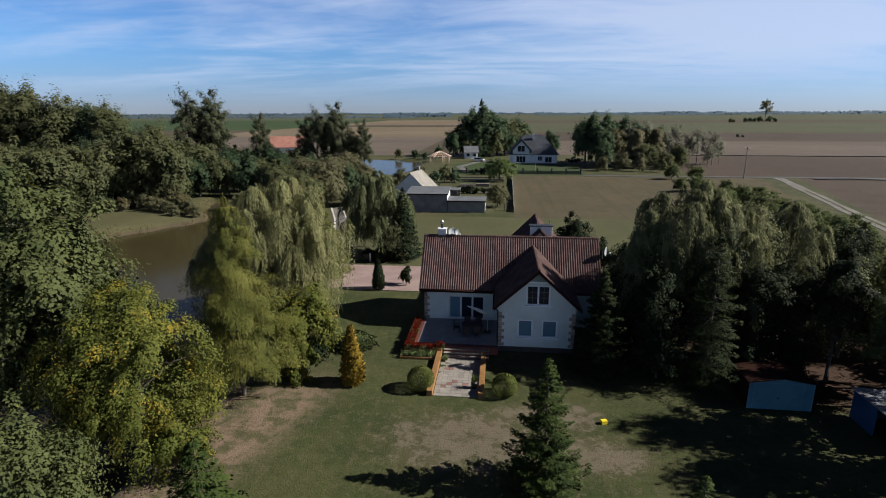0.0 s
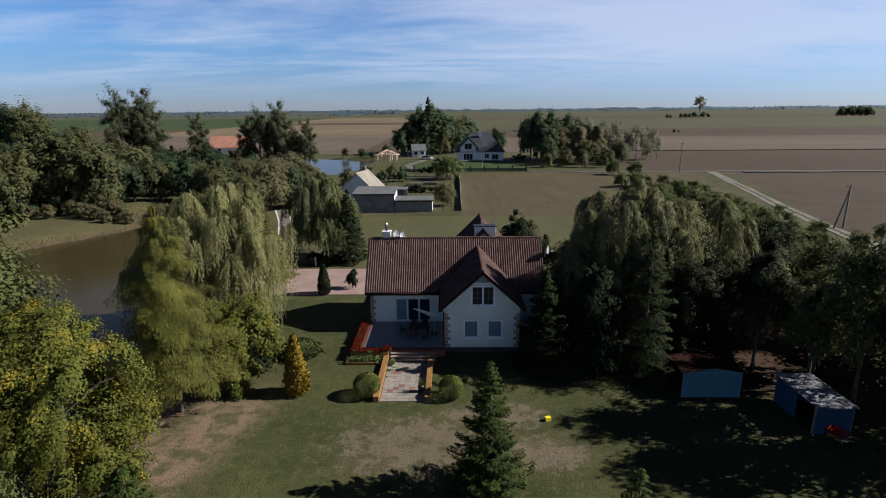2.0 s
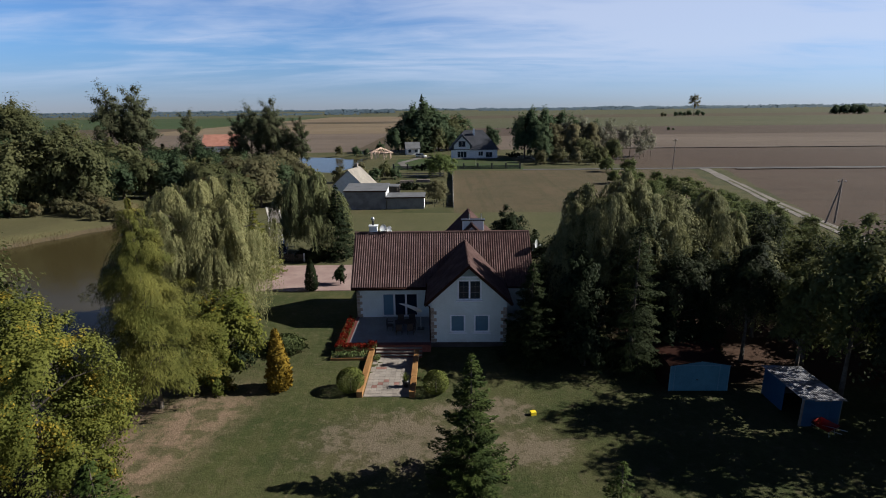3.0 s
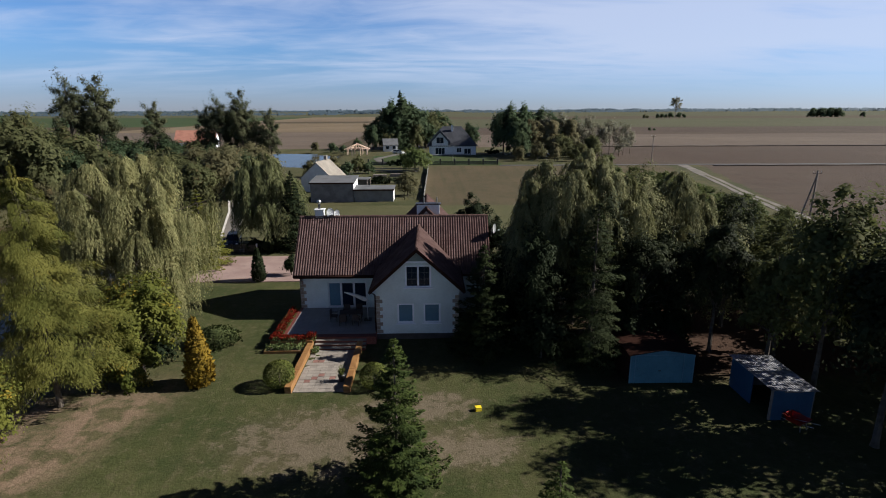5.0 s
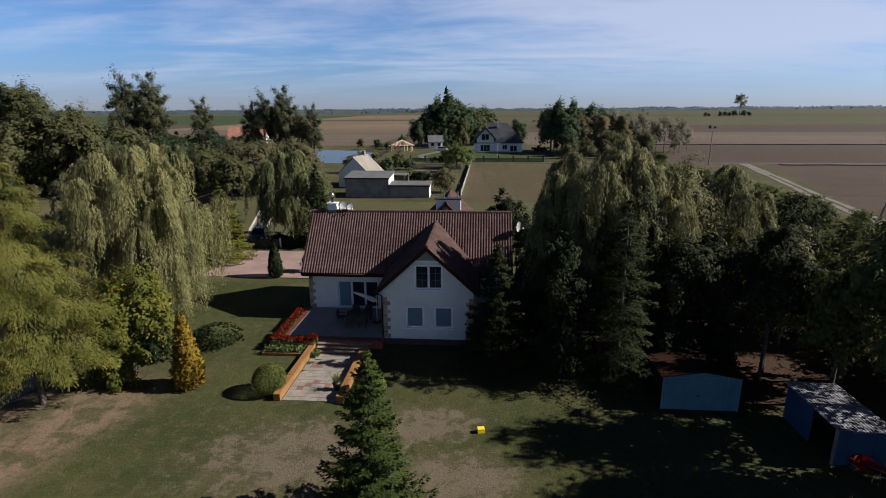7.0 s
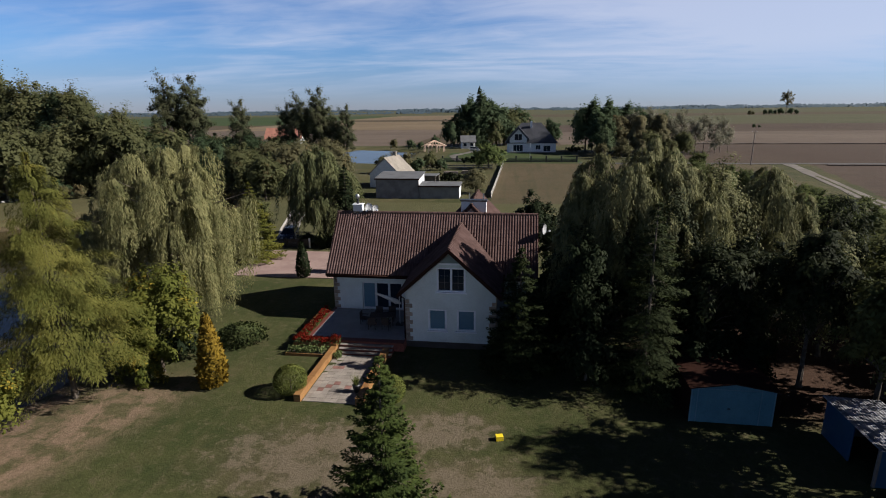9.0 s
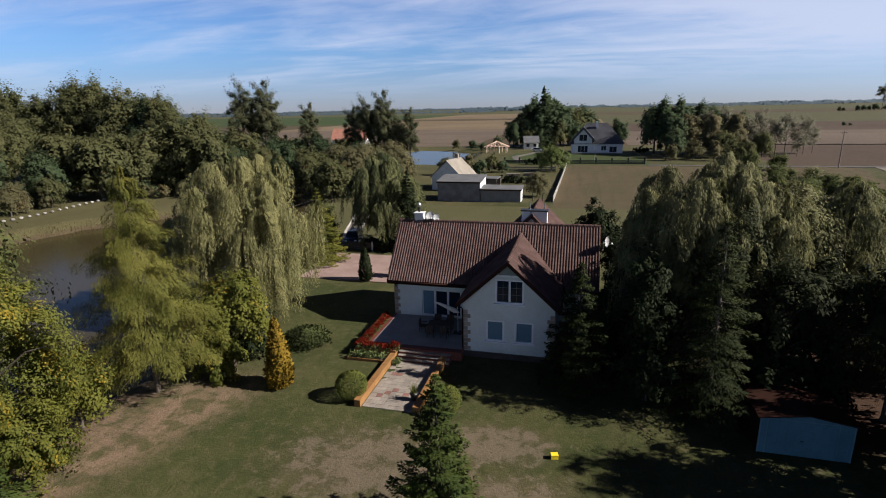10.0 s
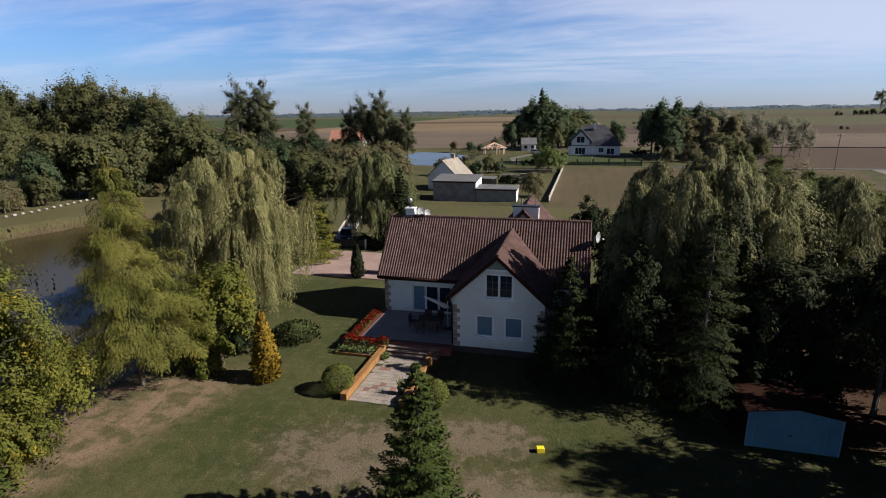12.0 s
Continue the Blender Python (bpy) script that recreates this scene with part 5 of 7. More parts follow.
def far_tree(kind, x, y, size, label="alder in the wood behind the pond", group="trees round the pond"):
    """One tree of a clump: its mesh goes by kind, size and distance."""
    turn, tall = rng.uniform(0, 360), rng.uniform(0.92, 1.08)
    if group == "field hedge":
        meshes = HEDGE[kind % 3]
    elif kind == 5:
        meshes = GOLDEN
    elif kind < 4 and (size < 0.45 or y > 600):
        meshes = LOW[kind]
    elif kind < 4 and size > 1.25 and y < 170:
        meshes, size = BIG[kind], size / 1.8
    else:
        meshes = (AFAR if y > 170 or x < -103 or size < 0.45 else FAR)[kind]
    plant("spruce" if kind == 4 else "tree", meshes, x, y, gz(x, y), label, "tree", group, turn, size, tall)


for x in np.arange(-152, -72, 6.6):
    tall = rng.uniform(1.8, 2.2) if x < -95 else 1.72 if x < -88 else 1.5 if x < -81 else 1.15
    far_tree(int(rng.choice([0, 0, 1, 3, 1])), x + rng.uniform(-2.5, 2.5), 123 + rng.uniform(-4, 4), tall)
for x, y, s in [(-81, 101, 1.15), (-74.5, 103.5, 1.2), (-68, 103.5, 1.1), (-87, 99, 1.15), (-83, 98, 1.0), (-86, 93, 1.1), (-79, 114, 1.5), (-90, 110, 1.3), (-97, 95, 1.25), (-104, 86, 1.35), (-98, 77, 1.2), (-108, 70, 1.4), (-112, 98, 1.5), (-122, 82, 1.6), (-118, 62, 1.5), (-104, 55, 1.3), (-130, 104, 1.6), (-135, 72, 1.6), (-92, 87, 0.9), (-92, 68, 0.95), (-95, 58, 1.0)]:
    far_tree(int(rng.choice([0, 1, 3])), x, y, s)
for x, y, s, k in [(-88.5, 79, 0.36, 5), (-88.8, 83, 0.3, 5), (-83, 93, 0.42, 0), (-80, 98, 0.44, 3), (-75, 101.5, 0.42, 0), (-68, 102, 0.42, 2), (-88, 96, 0.55, 2), (-88.5, 84, 0.5, 0), (-88, 76, 0.5, 2), (-89, 64, 0.55, 0), (-86, 108, 0.7, 0), (-71, 103.5, 0.6, 0), (-78, 103, 0.6, 3), (-68, 114, 0.85, 3), (-64, 117, 0.8, 0), (-58, 117, 0.8, 3), (-52, 116, 0.75, 0)]:
    far_tree(k, x, y, s, "bushy alder at the water's edge")
for x, y, s, k in [(-66, 126, 0.95, 3), (-59, 125, 0.7, 0), (-51, 124, 0.7, 3), (-62, 134, 0.6, 0), (-54, 134, 0.6, 2), (-46, 120, 0.8, 0), (-41, 112, 1.02, 2), (-45, 104, 0.85, 0), (-37, 114, 1.04, 2), (-47, 138, 0.6, 0), (-40, 128, 0.85, 2), (-35, 105, 0.98, 2), (-31, 118, 0.8, 2), (-37, 97, 0.72, 0), (-30, 108, 0.75, 3)]:
    far_tree(k, x, y, s)
for x, y, s in [(-56.5, 92.5, 0.2), (-58.5, 94, 0.25), (-60.5, 92, 0.2), (-60.5, 96, 0.27), (-63, 94, 0.24), (-63, 98.5, 0.3), (-65.5, 95.5, 0.25), (-66, 100, 0.3), (-68.5, 97, 0.26), (-71.5, 99, 0.28), (-74.5, 97, 0.24), (-78, 97, 0.24)]:
    far_tree(2, x, y, s, "low olive bush on the pond's point", "bushes on the bank")

# ---- house: gutters, chimneys, dishes, corner stones ----
for k in (0, 1):
    s = -1 if k == 0 else 1
    e = GABLE_X + s * 3.46
    bm = bmesh.new()
    q = [(GABLE_X, GABLE_Z + 0.02), (GABLE_X, GABLE_Z - 0.28), (e, gez - 0.3), (e, gez + 0.0)]
    prism(q, "y", GY0 - 0.06, GY0 + 0.02, bm)
    part("barge_board", bm, M["fascia"], roof)
for x in (XL - 0.03, XR - 0.02):
    prism_bm = prism([(EY, EZ - 0.02), (RY, RZ - 0.02), (RY, RZ - 0.26), (EY, EZ - 0.26)], "x", x, x + 0.05)
    part("barge_board", prism_bm, M["fascia"], roof)
for a, b in ((XL, gx0), (gx1, XR)):
    gut = tube([(a, EY - 0.07, EZ - 0.13), (b, EY - 0.07, EZ - 0.13)], [0.075, 0.075], 8)
    part("gutter", gut, M["fascia"], house, smooth=True)
part("fascia_board", box(XL, gx0 + 0.3, EY + 0.02, EY + 0.06, EZ - 0.3, EZ - 0.06), M["fascia"], house)
for s in (-1, 1):
    e = GABLE_X + s * 3.5
    part("gutter", tube([(e, GY0, gez - 0.15), (e, main_y(gez), gez - 0.15)], [0.07, 0.07], 8), M["fascia"], house, smooth=True)
part("downpipe", tube([(0.5, 39.75, gez - 0.2), (0.72, 40.1, gez - 0.5), (0.72, 40.1, 0.05)], [0.05, 0.05, 0.05], 8), M["fascia"], house, "dark brown rainwater pipe", True)
# Added dark band; the wall has no plinth, only a dark ground line.
part("foot_band", box(0.72, 7.0, 40.14, 40.2, -0.2, 0.42, 0.01), M["foot_band"], house)
part("soffit", box(XL + 0.05, gx0, EY + 0.02, 45.2, EZ - 0.34, EZ - 0.28), M["fascia"], house)


def quoin_mesh(w):
    bm = box(0, w, -0.035, 0.0, 0.01, 0.29, 0.012)
    me = bpy.data.meshes.new("quoin")
    bm.to_mesh(me)
    bm.free()
    me.materials.append(M["stone"])
    return me


quoins = [quoin_mesh(0.5), quoin_mesh(0.3)]
for x, y, flip, z0, z1 in ((-6.07, 45.2, 1, FZ, 3.2), (0.76, 40.2, 1, 0.45, 3.6), (6.97, 40.2, -1, 0.45, 3.5)):
    for k in range(int((z1 - z0) / 0.3)):
        q = new("quoin", quoins[k % 2])
        q.parent = house
        q.matrix_basis = pose(x, y, z0 + 0.3 * k) if flip > 0 else pose(x - (0.5, 0.3)[k % 2], y, z0 + 0.3 * k)
chim = part("chimney", box(-5.1, -4.35, 48.2, 48.8, 6.6, 8.42, 0.02), M["white"], house, "white rendered chimney")
part("cap", box(-5.17, -4.28, 48.13, 48.87, 8.42, 8.5, 0.02), M["white"], chim)
part("flue", tube([(-4.75, 48.5, 8.5), (-4.75, 48.5, 8.9)], [0.10, 0.10], 8), M["black"], chim)
part("cowl", tube([(-4.75, 48.5, 8.9), (-4.75, 48.5, 9.0), (-4.75, 48.45, 9.18), (-4.72, 48.42, 9.32)], [0.06, 0.2, 0.17, 0.03], 8), M["metal"], chim, "bright metal flue cowl", True)
chim = part("chimney", box(3.65, 5.7, 49.5, 50.1, 6.8, 8.62, 0.02), M["white"], house, "wide white rendered chimney")
part("cap", box(3.55, 5.8, 49.4, 50.2, 8.62, 8.72, 0.02), M["black"], chim)
for x in (4.3, 5.45):
    part("flue", tube([(x, 49.8, 8.72), (x, 49.8, 9.25)], [0.05, 0.05], 8), M["metal"], chim)


def dish(x, y, z, size, face):
    """A satellite dish on a bracket."""
    d = thing("satellite_dish", x, y, z, face, "white satellite dish fixed to the roof", "satellite dish")
    bm = bmesh.new()
    rings = []
    for k in range(5):
        r = size * k / 4
        rings.append([bm.verts.new((r * math.cos(a) * 0.9, -0.5 * (r / size) ** 2 * size * 0.5, r * math.sin(a))) for a in [2 * math.pi * j / 16 for j in range(16)]] if k else [bm.verts.new((0, 0, 0))])
    for j in range(16):
        bm.faces.new((rings[0][0], rings[1][j], rings[1][(j + 1) % 16]))
        for k in range(1, 4):
            bm.faces.new((rings[k][j], rings[k][(j + 1) % 16], rings[k + 1][(j + 1) % 16], rings[k + 1][j]))
    bmesh.ops.solidify(bm, geom=bm.faces[:], thickness=0.02)
    part("reflector", bm, M["white"], d, smooth=True)
    part("bracket", tube([(0, 0.02, 0), (0, 0.18, 0), (0, 0.18, -0.7)], [0.025, 0.025, 0.025], 6), M["metal"], d)
    part("feed_arm", tube([(0, 0, -size * 0.9), (0, -0.45, -0.1)], [0.015, 0.015], 5), M["metal"], d)
    part("receiver", box(-0.05, 0.05, -0.55, -0.43, -0.14, -0.03, 0.01), M["white"], d)
    return d


dish(-3.85, 48.35, 8.22, 0.40, 30)
dish(-3.3, 48.35, 8.15, 0.32, 38)
dish(10.2, 46.9, 7.0, 0.42, 62)

# ---- terrace, steps and path ----
base = part("terrace", box(-6.1, 0.78, 39.25, 45.2, -0.2, FZ - 0.03), M["brick"])
tagged(base, "raised terrace with grey tiles and dark red edging", "terrace", kind="structure")
me = bpy.data.meshes.new("tile")
bm = box(0.004, 0.596, 0.004, 0.596, -0.03, 0.0, 0.004)
bm.to_mesh(me)
bm.free()
me.materials.append(M["terrace"])
for i in range(11):
    for j in range(9):
        t = new("tile", me)
        t.parent = base
        t.matrix_basis = pose(-5.88 + 0.6 * i, 39.7 + 0.6 * j, FZ)
part("edging", box(-6.14, 0.78, 39.18, 39.69, FZ - 0.04, FZ + 0.012, 0.01), M["edging"], base, "dark red tiled terrace edge")
part("edging", box(-6.14, -5.89, 39.7, 45.2, FZ - 0.04, FZ + 0.012, 0.01), M["edging"], base, "dark red tiled terrace edge")
steps = part("steps", box(-3.6, 0.1, 38.2, 39.2, -0.2, 0.02), M["brick"])
tagged(steps, "four broad garden steps with pale treads", "steps", kind="structure")
for k in range(3):
    z, y = 0.1625 * (k + 1), 38.3 + 0.3 * k
    part("riser", box(-3.6, 0.1, y + 0.02, 39.2, z - 0.16, z - 0.035), M["brick"], steps)
    for i in range(6):
        a = -3.6 + i * 3.7 / 6
        part("tread", box(a + 0.004, a + 3.7 / 6 - 0.004, y - 0.02, y + 0.31, z - 0.04, z, 0.008), M["slab"], steps)
path = part("path", box(-3.7, -0.55, 32.4, 38.25, -0.12, 0.015), M["concrete"])
tagged(path, "straight garden path of pale slabs with a few red ones", "path", kind="structure")
rng = random.Random(7)
slabs = []
for key in ("slab", "redslab"):
    me = bpy.data.meshes.new("slab")
    bm = box(0.005, 0.384, 0.005, 0.385, -0.03, 0.0, 0.008)
    bm.to_mesh(me)
    bm.free()
    me.materials.append(M[key])
    slabs.append(me)
RED = {(1, 3), (2, 4), (3, 5), (5, 4), (1, 10), (2, 10)}
for i in range(8):
    for j in range(15):
        t = new("slab", slabs[1 if (i, j) in RED else 0])
        t.parent = path
        t.matrix_basis = pose(-3.68 + 0.389 * i, 32.4 + 0.39 * j, 0.05 + rng.uniform(-0.006, 0.006), rng.uniform(-0.5, 0.5), rng.uniform(-0.5, 0.5))
for x0, lab in ((-4.12, "orange timber edging wall of the path"), (-0.53, "orange timber edging wall of the path")):
    wall = thing("timber_edging", x0, 32.3, 0, 0, lab, "edging", "timber walls along the path")
    for k in range(3):
        for j in range(3):
            part("sleeper", box(0.0, 0.40, 2.28 * j, 2.28 * j + 2.26, -0.08 + 0.18 * k, 0.095 + 0.18 * k, 0.012), M["wood"], wall)


def bed(name, x0, x1, y0, y1, h, label, material):
    """A planting bed: kerb boards and soil."""
    ob = thing(name, x0, y0, 0, 0, label, "planter")
    w, d = x1 - x0, y1 - y0
    for r in ((0, w, 0, 0.07), (0, w, d - 0.07, d), (0, 0.07, 0.07, d - 0.07), (w - 0.07, w, 0.07, d - 0.07)):
        part("board", box(r[0], r[1], r[2], r[3], -0.1, h, 0.008), material, ob)
    part("soil", box(0.07, w - 0.07, 0.07, d - 0.07, -0.1, h - 0.06), M["bark"], ob)
    return ob


def flowers(name, seed, x0, x1, y0, y1, z, n, petal, leaf_key, label, tall=0.3):
    """A row of bedding plants: leaves below, blossom on top."""
    g = np.random.RandomState(seed)
    ob = thing(name, x0, y0, z, 0, label, "flowers", kind="stuff")
    for key, count, lo, hi, size in ((leaf_key, n, 0.0, tall * 0.7, 0.13), (petal, n, tall * 0.45, tall, 0.11)):
        if not key:
            continue
        tuft = np.stack([g.uniform(0, x1 - x0, 40), g.uniform(0, y1 - y0, 40)], axis=1)[g.randint(0, 40, count)]
        at = np.concatenate([tuft + g.normal(size=(count, 2)) * 0.13, g.uniform(lo, hi, (count, 1))], axis=1)
        at[:, 0], at[:, 1] = np.clip(at[:, 0], 0, x1 - x0), np.clip(at[:, 1], 0, y1 - y0)
        ln = size * g.uniform(0.6, 1.4, count)
        me = quads_mesh("leaf" if key == leaf_key else "blossom", leaves(at, around(g, count, 0.5), around(g, count), ln, ln * 0.8))
        me.materials.append(M[key])
        link_mesh("foliage" if key == leaf_key else "blossom", me, None, ob)
    return ob


bed("flower_bed", -6.8, -6.16, 39.2, 44.9, 0.62, "red brick flower bed along the terrace side", M["brick"])
flowers("begonias", 1, -6.78, -6.18, 39.2, 44.9, 0.58, 2600, "petal", "herb", "dense row of bright red begonias")
bed("flower_bed", -6.8, -3.75, 38.62, 39.16, 0.62, "low orange flower bed in front of the terrace", M["wood"])
flowers("begonias", 2, -6.78, -3.9, 38.64, 39.14, 0.58, 1500, "petal", "herb", "dense row of bright red begonias")
bed("flower_bed", -7.05, -4.2, 37.75, 38.58, 0.24, "low timber-edged herb bed below the terrace", M["wood"])
flowers("herbs", 3, -6.95, -4.3, 37.85, 38.5, 0.18, 700, None, "herb", "grey-green herbs and small plants in the bed", 0.5)
flowers("herbs", 4, -3.6, -3.2, 37.6, 38.1, 0.05, 160, None, "herb", "small green plant in the path corner", 0.5)
flowers("herbs", 5, -4.2, -3.6, 38.7, 39.2, 0.5, 260, "petal", "herb", "potted green plant at the step", 0.6)

pot = thing("planter", -0.85, 33.7, 0.05, 0, "dark pot with thin grassy stems on the path", "planter")
bm = tube([(0, 0, 0), (0, 0, 0.06), (0, 0, 0.42), (0, 0, 0.46)], [0.15, 0.17, 0.24, 0.26], 12)
part("pot", bm, M["black"], pot, smooth=True)
g = np.random.RandomState(41)
ray = around(g, 120)
ray[:, 2] = np.abs(ray[:, 2]) + 1.6
me = quads_mesh("stems", leaves(np.stack([g.normal(size=120) * 0.08, g.normal(size=120) * 0.08, np.full(120, 0.4)], axis=1), ray, around(g, 120), g.uniform(0.3, 0.85, 120), np.full(120, 0.022)))
me.materials.append(M["leaf_box"])
link_mesh("stems", me, None, pot)
plant("shrub", broadleaf(152, 2.6, 0.95, 0.9, 0.2, 36, 110, 0.16, M["leaf_dark"], 0.06), -9.8, 56.4, 0.05, "dark loose shrub beside the forecourt", "shrub")

# Terrace furniture
table = thing("garden_table", -1.45, 42.3, FZ, 8, "dark wicker garden table on the terrace", "table")
part("tabletop", box(-0.9, 0.9, -0.5, 0.5, 0.70, 0.75, 0.015), M["rattan"], table)
for x in (-0.8, 0.8):
    for y in (-0.4, 0.4):
        part("leg", tube([(x, y, 0), (x, y, 0.7)], [0.035, 0.035], 6), M["rattan"], table)


def garden_chair(x, y, rz):
    c = thing("garden_chair", x, y, FZ, rz, "dark wicker garden armchair on the terrace", "chair", "chairs round the terrace table")
    part("seat", box(-0.27, 0.27, -0.27, 0.27, 0.36, 0.44, 0.02), M["rattan"], c)
    part("backrest", box(-0.27, 0.27, 0.22, 0.29, 0.44, 0.95, 0.02), M["rattan"], c)
    for x_ in (-0.27, 0.22):
        part("armrest", box(x_, x_ + 0.06, -0.25, 0.22, 0.60, 0.66, 0.012), M["rattan"], c)
    for x_ in (-0.24, 0.24):
        for y_ in (-0.24, 0.24):
            part("leg", tube([(x_, y_, 0), (x_, y_, 0.37)], [0.025, 0.025], 6), M["rattan"], c)
    return c


first = garden_chair(-1.95, 43.2, 0)
for x, y, rz in ((-0.95, 43.25, 5), (-1.95, 41.4, 180), (-0.95, 41.45, 172), (-2.8, 42.3, 90)):
    copy_thing(first, pose(x, y, FZ, 0, 0, rz))
par = thing("parasol", -0.15, 42.4, FZ, 0, "half-folded pale parasol leaning over the table", "parasol")
part("base_plate", box(-0.3, 0.3, -0.3, 0.3, 0, 0.07, 0.01), M["black"], par)
part("pole", tube([(0, 0, 0.07), (0, 0, 2.2)], [0.025, 0.025], 7), M["white"], par)
part("arm", tube([(0, 0, 1.6), (-0.55, -0.05, 2.0), (-1.75, -0.1, 2.35)], [0.02, 0.02, 0.015], 6), M["white"], par)
canopy = tube([(0.12, 0, 1.62), (-0.2, -0.02, 1.75), (-0.8, -0.05, 2.03), (-1.45, -0.08, 2.28), (-1.8, -0.1, 2.38)], [0.03, 0.19, 0.14, 0.09, 0.02], 9)
part("canopy", canopy, M["fabric"], par, "pale folded canopy", True)

# ---- garden buildings and loose things ----
gar = thing("garage", 17.1, 32.4, 0.3, 0, "small pale sheet-metal garage with dark roof, shade in its blue", "garage")
W, D = 4.0, 5.6
# West wall takes the dark board colour in place of its shade.
part("wall_side", box(0, 0.05, 0.05, D, 0, 1.93), M["fascia"], gar)
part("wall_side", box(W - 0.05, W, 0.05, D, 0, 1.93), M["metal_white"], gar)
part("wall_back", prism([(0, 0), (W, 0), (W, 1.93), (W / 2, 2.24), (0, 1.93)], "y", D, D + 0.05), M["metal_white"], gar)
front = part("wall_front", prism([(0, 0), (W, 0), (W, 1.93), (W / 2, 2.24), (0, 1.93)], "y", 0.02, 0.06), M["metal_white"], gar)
part("garage_door", box(0.35, 3.3, -0.01, 0.018, 0.04, 1.88, 0.006), M["metal_white"], gar, "pale up-and-over garage door, shade in its blue")
for r in ((0.30, 0.34, 0.03, 1.93), (3.31, 3.35, 0.03, 1.93), (0.345, 3.305, 1.89, 1.93)):
    part("door_trim", box(r[0], r[1], -0.014, 0.018, r[2], r[3], 0.006), M["metal_pale"], gar)
for x in (0.0, W - 0.06):
    part("corner_strip", box(x, x + 0.06, -0.012, 0.018, 0, 1.92, 0.006), M["metal_pale"], gar)
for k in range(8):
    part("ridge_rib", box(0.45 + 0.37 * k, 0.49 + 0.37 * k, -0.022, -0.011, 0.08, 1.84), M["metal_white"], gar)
part("handle", box(1.78, 1.92, -0.06, -0.012, 0.85, 0.9, 0.008), M["black"], gar)
for s in (-1, 1):
    q = [(W / 2, 2.34), (W / 2, 2.28), (W / 2 + s * (W / 2 + 0.15), 1.93), (W / 2 + s * (W / 2 + 0.15), 1.99)]
    part("roof_slope", prism(q, "y", -0.15, D + 0.15), M["fascia"], gar)
shed = thing("shed", 23.2, 28.15, 0.32, 0, "sheet-metal tool shed with weathered, dapple-coloured roof", "shed")
part("wall_side", box(0, 0.06, 1.75, 3.9, 0, 1.86), M["metal_dark"], shed)
part("corner_post", box(0, 0.1, 0, 0.1, 0, 1.86), M["pole"], shed)
part("wall_side", box(2.3, 2.36, 0, 3.9, 0, 1.76), M["darkwall"], shed)
part("wall_back", box(0.06, 2.3, 3.84, 3.9, 0, 1.76), M["darkwall"], shed)
part("wall_front", box(0.11, 0.7, 0, 0.05, 0, 1.84), M["metal_dark"], shed)
part("wall_front", box(1.7, 2.3, 0, 0.05, 0, 1.76), M["metal_dark"], shed)
part("shed_door", box(0.7, 1.7, 0.02, 0.06, 0.02, 1.68, 0.006), M["metal_dark"], shed, "plain sheet-metal shed door")
part("lintel", box(0.7, 1.7, 0, 0.05, 1.68, 1.8), M["darkwall"], shed)
bm = corrugated((-0.12, -0.2, 1.93), (2.5, -0.2, 1.82), (2.5, 4.15, 1.82), (-0.12, 4.15, 1.93), 16, 0.035, 0.012)
part("roof_sheet", bm, M["dappled_sheet"], shed, "grey corrugated roof with dirt and leaf shade in its colour")
crate = thing("crate", 7.55, 30.0, gz(7.55, 30.0) + 0.03, 12, "bright yellow plastic crate standing on the lawn", "crate")
crate.scale = (0.68, 0.68, 0.68)
for r in ((-0.26, 0.26, -0.2, -0.17), (-0.26, 0.26, 0.17, 0.2), (-0.26, -0.23, -0.17, 0.17), (0.23, 0.26, -0.17, 0.17)):
    part("side", box(r[0], r[1], r[2], r[3], 0, 0.32, 0.008), M["yellow"], crate)
part("lid", box(-0.27, 0.27, -0.21, 0.21, 0.32, 0.36, 0.012), M["yellow"], crate)
barrow = thing("wheelbarrow", 24.3, 27.5, 0.33, 25, "red garden wheelbarrow parked before the shed", "wheelbarrow")
bm = bmesh.new()
lo = [bm.verts.new(p) for p in ((-0.22, -0.3, 0.3), (0.22, -0.3, 0.3), (0.22, 0.35, 0.3), (-0.22, 0.35, 0.3))]
hi = [bm.verts.new(p) for p in ((-0.42, -0.55, 0.66), (0.42, -0.55, 0.66), (0.42, 0.55, 0.66), (-0.42, 0.55, 0.66))]
bm.faces.new(lo)
for i in range(4):
    bm.faces.new((lo[i], lo[(i + 1) % 4], hi[(i + 1) % 4], hi[i]))
bmesh.ops.solidify(bm, geom=bm.faces[:], thickness=0.02)
part("tub", bm, M["red"], barrow)
part("wheel", tube([(-0.04, 0.75, 0.2), (0.04, 0.75, 0.2)], [0.2, 0.2], 14), M["rubber"], barrow)
for s in (-1, 1):
    part("handle", tube([(s * 0.05, 0.75, 0.2), (s * 0.2, 0.3, 0.29), (s * 0.3, -1.0, 0.62)], [0.02, 0.02, 0.02], 6), M["metal"], barrow)
    part("leg", tube([(s * 0.25, -0.35, 0.38), (s * 0.28, -0.4, 0.0)], [0.018, 0.018], 6), M["metal"], barrow)

# ---- forecourt: gate fence and car ----
fence = thing("gate_fence", -22.2, 65.4, 0, 0, "dark solid gate fence with pale posts", "fence")
for k in range(5):
    part("post", box(1.5 * k - 0.09, 1.5 * k + 0.09, -0.09, 0.09, -0.1, 1.2, 0.015), M["white"] if k in (0, 4) else M["black"], fence)
for k in range(4):
    for j in range(5):
        part("slat", box(1.5 * k + 0.1, 1.5 * k + 1.4, -0.02, 0.02, 0.1 + 0.2 * j, 0.28 + 0.2 * j, 0.006), M["black"], fence)


